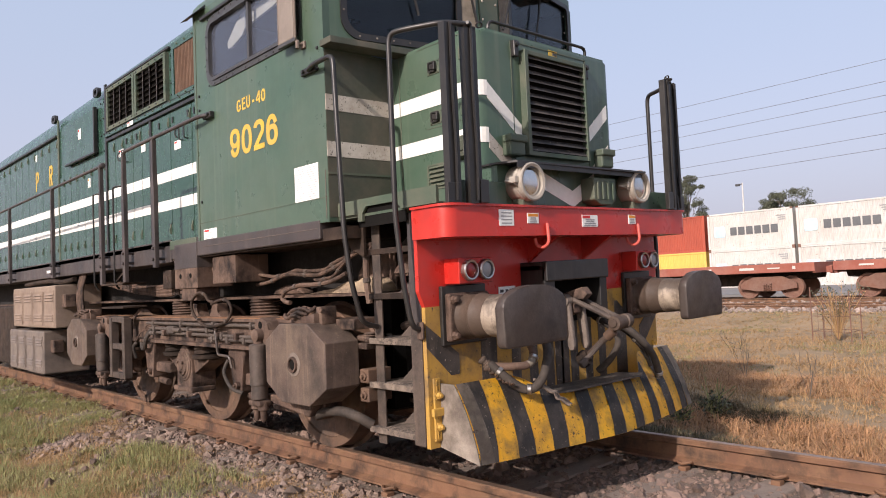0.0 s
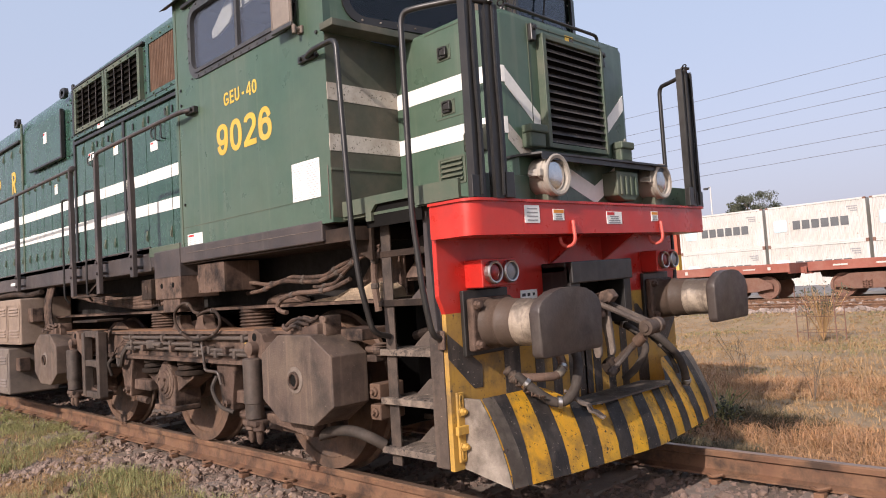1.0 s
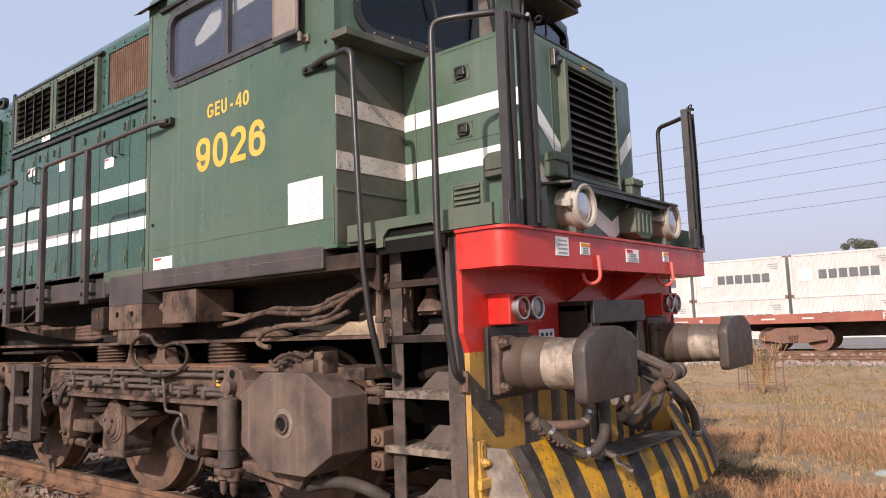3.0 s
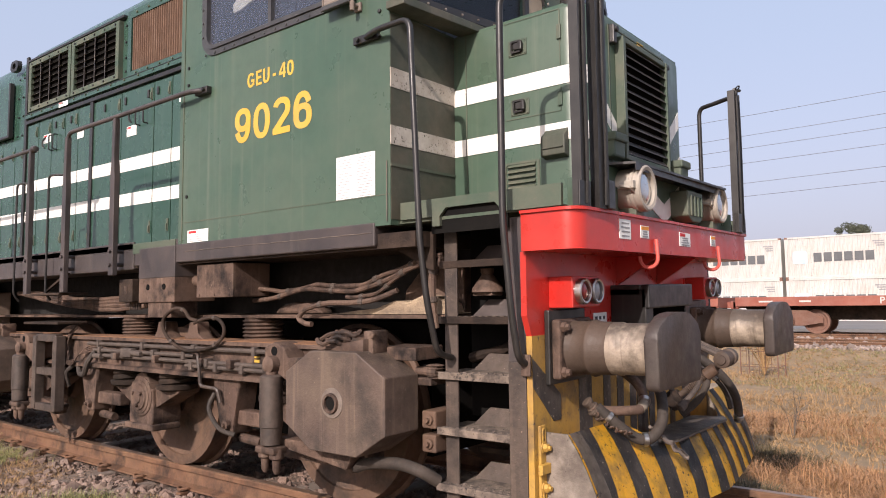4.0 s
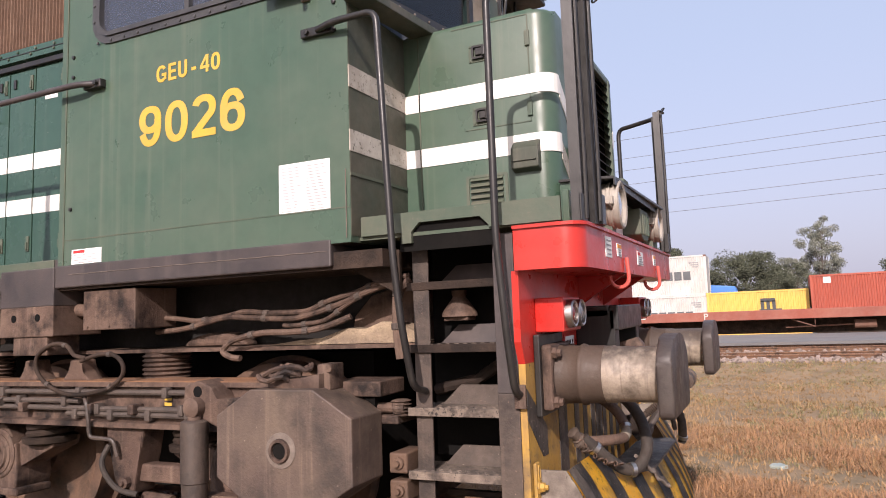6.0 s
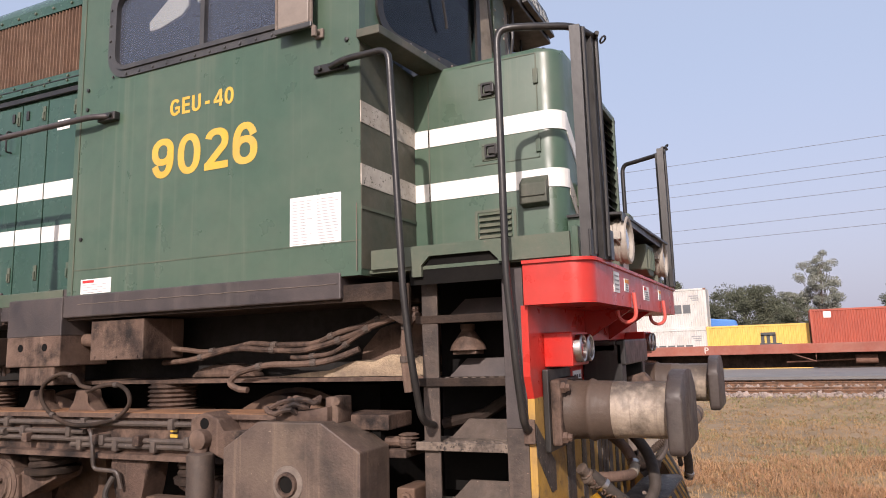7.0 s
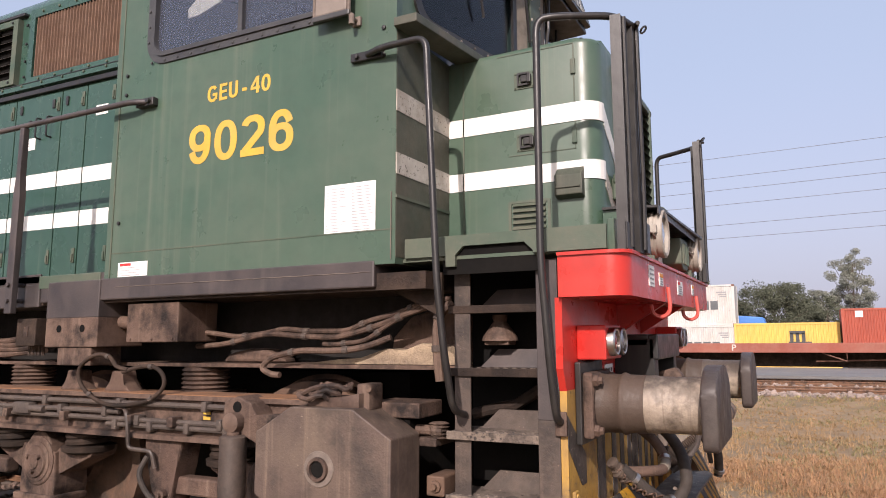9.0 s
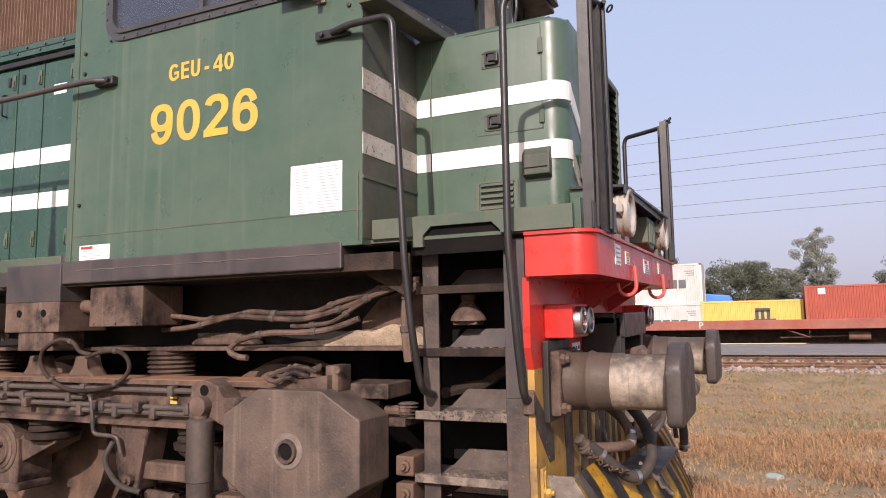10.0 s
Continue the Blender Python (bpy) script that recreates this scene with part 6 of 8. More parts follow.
def door(parent, y0, y1, z0, z1, lever=True):
    bm = BM()
    box(bm, -DX, -DX + 0.02, y0 + 0.006, y1 - 0.006, z0, z1, 0.004)
    d = part("hood_door", bm, M_GREEN_HOOD, parent)
    if lever:
        for z in (z0 + 0.20, z1 - 0.10):
            bm = BM()
            box(bm, -DX - 0.010, -DX, y0 + 0.020, y0 + 0.050, z - 0.055, z + 0.055, 0.003)
            box(bm, -DX - 0.020, -DX - 0.008, y0 + 0.026, y0 + 0.044, z - 0.045, z + 0.010, 0.003)
            part("door_latch", bm, M_GREEN_DUSTY, d)
    return d


def stripes_on(parent, y0, y1):
    for z0, z1 in ((2.472, 2.590), (2.150, 2.264)):
        bm = BM()
        box(bm, -DX - 0.003, -DX + 0.001, y0 + 0.007, y1 - 0.007, z0, z1)
        part("stripe", bm, M_WHITE, parent, "white painted stripe")


EDGES1 = (3.05, 3.40, 3.74, 4.08, 4.37, 4.94, 5.49, 5.80, 6.09, 6.40, 6.72, 7.01)
for a, b in zip(EDGES1, EDGES1[1:]):
    d = door(hood1, a, b, 1.735, 3.225)
    stripes_on(d, a, b)
for y in (4.475, 4.605, 6.27, 6.36):
    bm = BM()
    tube(bm, round_path([(-DX, y, 3.03), (-DX - 0.045, y, 3.03), (-DX - 0.045, y, 2.87), (-DX, y, 2.87)], 0.02, 3), 0.007, 6)
    part("door_handle", bm, M_BLACK, hood1, "thin black loop handle")
for y in (4.755, 6.56):
    bm = BM()
    tube(bm, smooth_path([(-DX - 0.005, y - 0.03, 3.03), (-DX - 0.02, y + 0.005, 3.00), (-DX - 0.02, y + 0.012, 2.95), (-DX - 0.005, y, 2.92)], 4), 0.008, 6)
    part("door_handle", bm, M_BLACK, hood1, "bent black door lever")
for y in (4.30, 4.46, 4.86, 5.25, 5.95, 6.30):
    bm = BM()
    box(bm, -DX - 0.012, -DX, y - 0.014, y + 0.014, 3.10, 3.17, 0.003)
    part("door_hasp", bm, M_BLACK, hood1)
for y, z1 in ((5.50, 3.245), (7.045, 4.02)):
    bm = BM()
    box(bm, -DX - 0.016, -DX + 0.01, y - 0.028, y + 0.028, 1.72, z1, 0.004)
    part("door_post", bm, M_BLACK, hood1, "black upright post between the doors")
# ledge between doors and vents
bm = BM()
prism(bm, [(-DX + 0.015, 3.350), (-DX - 0.03, 3.350), (-DX - 0.03, 3.300), (-DX + 0.015, 3.285)], "y", Y1 + 0.005, 7.01)
part("ledge", bm, M_GREEN_HOOD, hood1)
bm = BM()
box(bm, -DX - 0.034, -DX + 0.01, Y1 + 0.01, 7.01, 3.340, 3.348, 0.002)
box(bm, -DX - 0.022, -DX + 0.01, Y1 + 0.01, 7.01, 3.240, 3.278, 0.003)
part("rain_strip", bm, M_BLACK, hood1, "black rain strip over the doors")
bm = BM()
for k in range(14):
    lathe(bm, (-DX - 0.03, 3.6 + 0.25 * k, 3.328), (-1, 0, 0), [(0, 0.011), (0.008, 0.010), (0.010, 0)], 6)
part("rivets", bm, M_GREEN_DUSTY, hood1)


def vent(y0, y1, z0, z1, cells):
    bm = BM()
    ring_prism(bm, [(y0, z0), (y1, z0), (y1, z1), (y0, z1)], [(y0 + 0.06, z0 + 0.05), (y1 - 0.06, z0 + 0.05), (y1 - 0.06, z1 - 0.05), (y0 + 0.06, z1 - 0.05)], "x", -DX - 0.035, -DX + 0.03)
    v = part("air_vent", bm, M_GREEN_DUSTY, hood1, "large air vent with dark crossed slats")
    # black sheet in place of the shaded depth behind the slats
    bm = BM()
    box(bm, -DX - 0.002, -DX + 0.004, y0 + 0.06, y1 - 0.06, z0 + 0.05, z1 - 0.05)
    part("vent_back", bm, M_DARK, v)
    n = 8
    for i in range(n):
        z = z0 + 0.055 + (z1 - z0 - 0.10) * i / (n - 1)
        bm = BM()
        prism(bm, [(-DX - 0.034, z - 0.007), (-DX - 0.031, z - 0.009), (-DX - 0.003, z + 0.012), (-DX - 0.006, z + 0.014)], "y", y0 + 0.06, y1 - 0.06)
        part("slat", bm, M_BLACKY, v)
    for i in range(1, cells):
        y = y0 + 0.06 + (y1 - y0 - 0.12) * i / cells
        bm = BM()
        prism(bm, [(-DX - 0.031, y - 0.010), (-DX - 0.031, y + 0.004), (-DX - 0.003, y + 0.020), (-DX - 0.003, y + 0.012)], "z", z0 + 0.05, z1 - 0.05)
        part("rib", bm, M_BLACKY, v)
    bm = BM()
    for k in range(5):
        y = y0 + 0.07 + (y1 - y0 - 0.14) * k / 4
        for z in (z0 + 0.025, z1 - 0.025):
            lathe(bm, (-DX - 0.035, y, z), (-1, 0, 0), [(0, 0.011), (0.008, 0.010), (0.010, 0)], 6)
    part("bolts", bm, M_BLACK, v)


vent(4.96, 5.92, 3.365, 3.925, 4)
vent(5.94, 6.94, 3.365, 3.925, 4)
bm = BM()
box(bm, -DX - 0.025, -DX + 0.30, 4.90, 7.00, 3.945, 3.972, 0.005)
part("vent_cap", bm, M_BLACK, hood1, "black cap strip above the vents")
# brown finned grille
# black backing sheet stands for the shade between the fins
bm = BM()
box(bm, -DX + 0.004, -DX + 0.010, 3.30, 4.75, 3.39, 3.895)
bg = part("intake_grille", bm, M_DARK, hood1, "rusty brown upright-finned grille")
for k in range(39):
    y = 3.335 + 0.0365 * k
    bm = BM()
    prism(bm, [(-DX + 0.006, y - 0.013), (-DX - 0.022, y - 0.004), (-DX - 0.022, y + 0.004), (-DX + 0.006, y + 0.013)], "z", 3.395, 3.890)
    part("fin", bm, M_BROWNGRILLE, bg)
bm = BM()
ring_prism(bm, [(3.25, 3.345), (4.81, 3.345), (4.81, 3.965), (3.25, 3.965)], [(3.30, 3.39), (4.75, 3.39), (4.75, 3.895), (3.30, 3.895)], "x", -DX - 0.026, -DX + 0.02)
gf = part("grille_frame", bm, M_GREEN_HOOD, bg)
bm = BM()
for k in range(7):
    for z in (3.365, 3.932):
        lathe(bm, (-DX - 0.026, 3.45 + 0.20 * k, z), (-1, 0, 0), [(0, 0.012), (0.010, 0.010), (0.012, 0)], 6)
part("rivets", bm, M_GREEN_DUSTY, gf)
bm = BM()
for z in (3.42, 3.55, 3.70, 3.86):
    lathe(bm, (-DX - 0.002, 4.875, z), (-1, 0, 0), [(0, 0.013), (0.010, 0.011), (0.012, 0)], 6)
part("bolts", bm, M_BLACK, hood1)

# cover panel on the raised hood
bm = BM()
box(bm, -DX - 0.03, -DX + 0.02, 7.44, 8.78, 3.175, 3.78, 0.006)
cv = part("cover_panel", bm, M_GREEN_HOOD, hood2, "wide green cover panel with a black rubber edge")
bm = BM()
box(bm, -DX - 0.05, -DX - 0.005, 7.405, 7.445, 3.15, 3.79, 0.004)
box(bm, -DX - 0.05, -DX - 0.005, 7.44, 8.80, 3.150, 3.178, 0.004)
part("rubber_edge", bm, M_BLACK, cv)
bm = BM()
for y in (7.16, 7.28):
    for k in range(9):
        lathe(bm, (-DX + 0.010, y + 0.02 * (k % 2), 2.05 + 0.22 * k), (-1, 0, 0), [(0, 0.013), (0.010, 0.011), (0.012, 0)], 6)
part("bolts", bm, M_BLACK, hood2)
EDGES2 = (7.08, 7.33, 7.66, 8.0, 8.33, 8.66, 8.97, 9.26)
for a, b in zip(EDGES2, EDGES2[1:]):
    d = door(hood2, a, b, 1.735, 3.03)
    stripes_on(d, a, b)
EDGES3 = tuple(9.31 + 0.455 * i for i in range(19))
for a, b in zip(EDGES3, EDGES3[1:]):
    d = door(hood3, a, b, 1.735, 3.675)
    stripes_on(d, a, b)
bm = BM()
box(bm, -DX - 0.04, -DX + 0.01, 9.31, END, 3.690, 3.722, 0.004)
part("rain_strip", bm, M_BLACK, hood3)
bm = BM()
box(bm, -DX - 0.010, -DX + 0.01, 9.25, 9.31, 1.70, 3.95, 0.003)
part("corner_seam", bm, M_GREEN_DUSTY, hood3)
for ch, y in (("P", 10.66), ("R", 9.83)):
    painted_sign("side_letter", ch, 0.0, 0.205, 0.33, side_pose(y, 2.975, -DX - 0.001), M_LETTER, hood3, 0.062, 0.055, "large yellow painted letter")


def lug(y, z, parent):
    bm = BM()
    ring_prism(bm, rounded(y - 0.11, y + 0.09, z - 0.062, z + 0.062, 0.055, 4), rounded(y - 0.055, y + 0.035, z - 0.032, z + 0.032, 0.030, 4), "x", -DX - 0.04, -DX + 0.01)
    part("lifting_lug", bm, M_BLACK, parent, "black lifting eye at the roof edge")


lug(7.36, 3.975, hood2)
lug(9.42, 3.985, hood3)
for y, z, w, h, hd, par in ((4.744, 2.84, 0.17, 0.095, M_REDPRINT, hood1), (5.742, 2.97, 0.13, 0.11, M_ORANGE, hood1), (6.50, 3.015, 0.17, 0.09, M_REDPRINT, hood1),
                            (8.10, 3.53, 0.13, 0.15, M_REDPRINT, hood2), (7.80, 2.79, 0.11, 0.13, M_ORANGE, hood2), (10.60, 3.54, 0.10, 0.11, None, hood3), (6.08, 3.315, 0.20, 0.05, M_REDPRINT, hood1), (3.90, 3.01, 0.13, 0.075, None, hood1)):
    printed("hood_label", y - w / 2, y + w / 2, z - h / 2, z + h / 2, -DX - 0.031 if z > 3.1 and par is not hood3 else -DX - 0.001, par, 3, hd, "small white printed label")

# sill along the hood
for s in (1, -1):
    bm = BM()
    box(bm, min(s * CX, s * 0.80), max(s * CX, s * 0.80), Y1, END, 1.66, 1.70)
    part("walkway", bm, M_SILL, loco, "dusty black walkway beside the hood")
    bm = BM()
    box(bm, min(s * CX, s * 1.0), max(s * CX, s * 1.0), 3.62, END, 1.508, 1.655, 0.008)
    box(bm, min(s * CX, s * 1.345), max(s * CX, s * 1.345), 3.62, END, 1.65, 1.715, 0.004)
    sill2 = part("hood_sill", bm, M_SILL, loco, "dusty black side sill along the hood")
printed("sill_label", 7.6, 7.78, 1.575, 1.61, -CX, sill2, 1, None, "small white label")


# --- hand rails along the hood
def stanchion(y, z0, z1):
    bm = BM()
    prism(bm, [(y - 0.034, z0), (y + 0.034, z0), (y + 0.034, z1 - 0.45), (y + 0.02, z1 - 0.30), (y + 0.02, z1), (y - 0.02, z1), (y - 0.02, z1 - 0.30), (y - 0.034, z1 - 0.45)], "x", -1.455, -1.415, 0.005)
    p = part("stanchion", bm, M_SILL, loco, "black flat-bar hand rail post")
    bm = BM()
    for z in (1.55, 1.65):
        cyl(bm, (-1.47, y, z), (-1.36, y, z), 0.014, 8)
    part("bolts", bm, M_SILL, p)


for y, z0, z1 in ((3.78, 1.47, 2.66), (4.57, 1.36, 2.64), (5.27, 1.35, 2.64), (7.17, 1.49, 2.63), (9.5, 1.49, 2.63), (11.8, 1.49, 2.63), (14.1, 1.49, 2.63)):
    stanchion(y, z0, z1)
bm = BM()
tube(bm, round_path([(-1.385, 2.70, 2.675), (-1.435, 2.80, 2.675), (-1.435, 4.57, 2.675), (-1.435, 4.60, 2.30)], 0.07), 0.0175, 10)
r1 = part("hand_rail", bm, M_SILL, loco, "dusty black tubular hand rail", True)
bm = BM()
box(bm, -1.40, -1.36, 2.66, 2.80, 2.65, 2.70, 0.005)
for y in (2.69, 2.77):
    lathe(bm, (-1.40, y, 2.675), (-1, 0, 0), [(0, 0.015), (0.018, 0.014), (0.02, 0)], 6)
part("bracket", bm, M_BLACK, r1)
bm = BM()
tube(bm, [(-1.435, 5.23, 2.635), (-1.435, 16.5, 2.635)], 0.0175, 10)
lathe(bm, (-1.435, 5.25, 2.635), (0, -1, 0), [(0, 0.03), (0.03, 0.034), (0.06, 0.026), (0.07, 0)], 10)
part("hand_rail", bm, M_SILL, loco, "long dusty black hand rail along the hood", True)
for y in (4.93, 5.58):
    bm = BM()
    tube(bm, round_path([(-1.36, y - 0.16, 2.36), (-1.425, y - 0.10, 2.36), (-1.425, y, 2.36), (-1.425, y, 1.36), (-1.38, y, 1.30)], 0.04), 0.010, 8)
    part("door_grab_rod", bm, M_BLACK, loco, "thin black grab rod")
# side steps between the two posts
bm = BM()
for z in (1.36, 1.12):
    box(bm, -1.46, -1.22, 4.60, 5.25, z - 0.02, z, 0.004)
prism(bm, [(4.57, 1.52), (4.62, 1.52), (5.05, 1.36), (5.0, 1.36)], "x", -1.40, -1.38)
part("side_steps", bm, M_GEARD, loco, "dark steel side steps below the hood")

# --- underframe
bm = BM()
box(bm, -1.34, 1.34, 0.90, END - 0.1, 1.52, 1.60)
uf = part("underframe", bm, M_GEARD, loco, "dark dusty main frame under the body")
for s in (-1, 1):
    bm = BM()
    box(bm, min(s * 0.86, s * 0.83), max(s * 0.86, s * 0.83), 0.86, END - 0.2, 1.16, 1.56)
    part("frame_web", bm, M_WEBSHADE, uf)
    bm = BM()
    box(bm, min(s * 1.12, s * 0.80), max(s * 1.12, s * 0.80), 0.86, END - 0.2, 1.145, 1.165)
    part("frame_flange", bm, M_GEAR, uf)
bm = BM()
prism(bm, [(0.86, 1.168), (1.75, 1.168), (1.55, 1.19), (1.40, 1.20), (1.25, 1.245), (1.15, 1.235), (1.05, 1.27), (0.95, 1.26), (0.88, 1.22)], "x", -1.10, -0.861)
part("spilled_sand", bm, M_SANDY, uf, "pale sand spilled on the frame flange")
bm = BM()
prism(bm, [(0.86, 1.17), (1.30, 1.17), (1.28, 1.30), (1.18, 1.40), (1.0, 1.45), (0.86, 1.46)], "x", -0.98, -0.861, 0.008)
part("sandy_plate", bm, M_GEAR, uf)


def jacking_bracket(y0, y1):
    bm = BM()
    box(bm, -1.372, -1.05, y0, y1, 1.262, 1.44, 0.006)
    b = part("jacking_bracket", bm, M_GEAR, loco, "dusty box bracket under the sill with two holes")
    bm = BM()
    box(bm, -1.374, -1.05, y0 - 0.002, y1 + 0.002, 1.434, 1.655, 0.006)
    part("bracket_head", bm, M_SILL, b, "dark painted upper half of the bracket")
    # thin black discs stand for the shade in the two holes
    for y in (y0 + 0.13, y1 - 0.13):
        bm = BM()
        lathe(bm, (-1.374, y, 1.372), (-1, 0, 0), [(0, 0.022), (0.0012, 0.022)], 14)
        part("hole", bm, M_DARK, b)
    bm = BM()
    box(bm, -1.36, -1.15, y0 + 0.06, y0 + 0.36, 1.155, 1.262, 0.006)
    part("foot_block", bm, M_GEAR, b)


jacking_bracket(3.045, 3.515)
bm = BM()
box(bm, -1.315, -1.02, 2.462, 2.87, 1.287, 1.51, 0.006)
eb = part("equipment_box", bm, M_GEAR, loco, "dusty steel equipment box under the sill")
bm = BM()
for y in (2.50, 2.66, 2.83):
    lathe(bm, (-1.315, y, 1.305), (-1, 0, 0), [(0, 0.008), (0.006, 0.007), (0.007, 0)], 6)
part("bolts", bm, M_GEAR, eb)
bm = BM()
cyl(bm, (-1.20, 2.87, 1.39), (-1.20, 3.06, 1.41), 0.04, 12)
part("conduit", bm, M_GEAR, eb, "", True)
bm = BM()
box(bm, -1.36, -1.15, 3.63, 3.82, 1.27, 1.44, 0.006)
cb = part("cable_box", bm, M_GEARD, loco, "small cable box with glands and a label")
bm = BM()
for k in range(5):
    cyl(bm, (-1.28, 3.66 + k * 0.033, 1.27), (-1.28, 3.66 + k * 0.033, 1.21), 0.011, 8)
box(bm, -1.364, -1.36, 3.70, 3.74, 1.33, 1.39)
part("glands", bm, M_GEAR, cb)


def cable(path, r, name="cable", mat=None, label="", bands=()):
    """A cable with a slight waver and taped bands."""
    p = smooth_path(path, 8)
    seed = 7.3 * len(path) + 31.0 * path[0][2]
    p = [q + Vector((0.0, 0.0, 0.011 * noise.noise(Vector((q.y * 5.5, seed, 0.3))))) for q in p]
    bm = BM()
    tube(bm, p, r, 8)
    c = part(name, bm, mat or M_GEAR, loco, label, True)
    for f in bands:
        i = int(f * (len(p) - 2))
        bm = BM()
        lathe(bm, p[i], p[i + 1] - p[i], [(-0.016, r + 0.001), (-0.013, r + 0.005), (0.013, r + 0.005), (0.016, r + 0.001)], 10)
        part("tape_band", bm, M_TOE, c)
    return c


cable([(-1.10, 2.50, 1.335), (-1.10, 2.2, 1.318), (-1.10, 2.0, 1.335), (-1.12, 1.8, 1.345), (-1.13, 1.5, 1.335), (-1.14, 1.30, 1.385), (-1.16, 1.12, 1.43), (-1.17, 0.95, 1.468), (-1.16, 0.86, 1.475)], 0.014, label="dusty cable run along the frame", bands=(0.15, 0.42, 0.6, 0.8))
cable([(-1.08, 2.55, 1.262), (-1.10, 2.35, 1.268), (-1.11, 2.15, 1.298), (-1.12, 2.0, 1.325), (-1.13, 1.7, 1.308), (-1.15, 1.42, 1.318), (-1.16, 1.25, 1.365), (-1.17, 1.08, 1.42), (-1.17, 0.95, 1.45)], 0.015, label="dusty cable run along the frame", bands=(0.2, 0.5, 0.72, 0.85))
cable([(-1.12, 1.62, 1.272), (-1.13, 1.5, 1.268), (-1.14, 1.36, 1.29), (-1.16, 1.22, 1.352), (-1.17, 1.12, 1.395)], 0.012, label="thin dusty cable", bands=(0.3, 0.7))
cable([(-1.14, 1.20, 1.30), (-1.17, 1.35, 1.245), (-1.20, 1.49, 1.233), (-1.20, 1.69, 1.234), (-1.20, 1.87, 1.21), (-1.20, 1.951, 1.152), (-1.20, 1.90, 1.120), (-1.20, 1.836, 1.115)], 0.016, label="dusty hose end curling under the frame", bands=(0.25, 0.5))
bm = BM()
prism(bm, [(1.95, 1.168), (2.42, 1.168), (2.36, 1.215), (2.22, 1.245), (2.08, 1.24), (1.98, 1.20)], "x", -1.02, -0.90, 0.02)
part("frame_casting", bm, M_GEAR, uf, "low rusty casting on the frame flange")
cable([(-1.15, 0.86, 1.47), (-1.17, 0.92, 1.40), (-1.17, 0.93, 1.25), (-1.16, 0.92, 1.10)], 0.022, "pipe", None, "upright dusty air pipe", (0.35, 0.7))
for k in range(4):
    cable([(-1.10 - 0.02 * k, 3.9, 1.24 + 0.03 * k), (-1.12, 4.4, 1.21 + 0.03 * k), (-1.10, 5.0, 1.24 + 0.02 * k), (-1.12, 5.6, 1.30 + 0.02 * k), (-1.10, 6.3, 1.38)], 0.02, label="bundled dusty cable")
for k in range(5):
    cable([(-1.30, 6.30 + 0.05 * k, 1.50), (-1.34, 6.32 + 0.05 * k, 1.30), (-1.33, 6.30 + 0.05 * k, 1.05), (-1.28, 6.28 + 0.05 * k, 0.95)], 0.014, label="upright dusty cable")
bm = BM()
tube(bm, smooth_path([(-1.32, 6.7, 1.46), (-1.33, 7.2, 1.44), (-1.33, 7.8, 1.47), (-1.33, 9.0, 1.45)], 6), 0.03, 8)
part("pipe", bm, M_GEARD, loco, "thick pipe above the boxes", True)


# --- bogies
def octagon(y0, y1, z0, z1, c, d):
    return [(y0, z0 + d), (y0 + c, z0), (y1 - c, z0), (y1, z0 + d), (y1, z1 - d), (y1 - c, z1), (y0 + c, z1), (y0, z1 - d)]


def wheel_lathe(bm, y, s):
    r = 0.533
    lathe(bm, (s * 0.838, y, 0.533), (s, 0, 0), [(-0.10, r + 0.028), (-0.072, r + 0.03), (-0.06, r + 0.004), (0.07, r - 0.004), (0.072, r - 0.075), (0.055, r - 0.08), (0.02, 0.30), (0.045, 0.16), (0.10, 0.14), (0.10, 0.0)], 48)


def spring(bm, x, y, z0, z1, r, turns, wire):
    n = int(turns * 14)
    tube(bm, [(x + r * math.cos(2 * math.pi * turns * i / n), y + r * math.sin(2 * math.pi * turns * i / n), z0 + (z1 - z0) * i / n) for i in range(n + 1)], wire, 7)


def damper(parent, y, z0, z1, s, label):
    bm = BM()
    x = s * 1.42
    lathe(bm, (x, y, z0), (0, 0, 1), [(0, 0.03), (0.005, 0.060), (0.10, 0.062), (0.105, 0.067), (z1 - z0 - 0.01, 0.067), (z1 - z0, 0.055)], 20)
    d = part("damper", bm, M_DAMPER, parent, label, True)
    bm = BM()
    lathe(bm, (x - 0.035, y, z1 + 0.06), (1, 0, 0), [(0, 0.042), (0.006, 0.05), (0.064, 0.05), (0.07, 0.042)], 14)
    cyl(bm, (x, y, z1), (x, y, z1 + 0.04), 0.035, 10)
    part("damper_eye", bm, M_GEAR, d, "", True)
    bm = BM()
    for q in (-0.05, 0.05):
        lathe(bm, (x, y + q, z0 - 0.02), (0, 0, -1), [(0, 0.04), (0.05, 0.042), (0.06, 0.025), (0.12, 0.022), (0.14, 0.01)], 10)
    box(bm, x - 0.05, x + 0.05, y - 0.085, y + 0.085, z0 - 0.045, z0 - 0.005, 0.01)
    part("damper_foot", bm, M_GEAR, d, "", True)


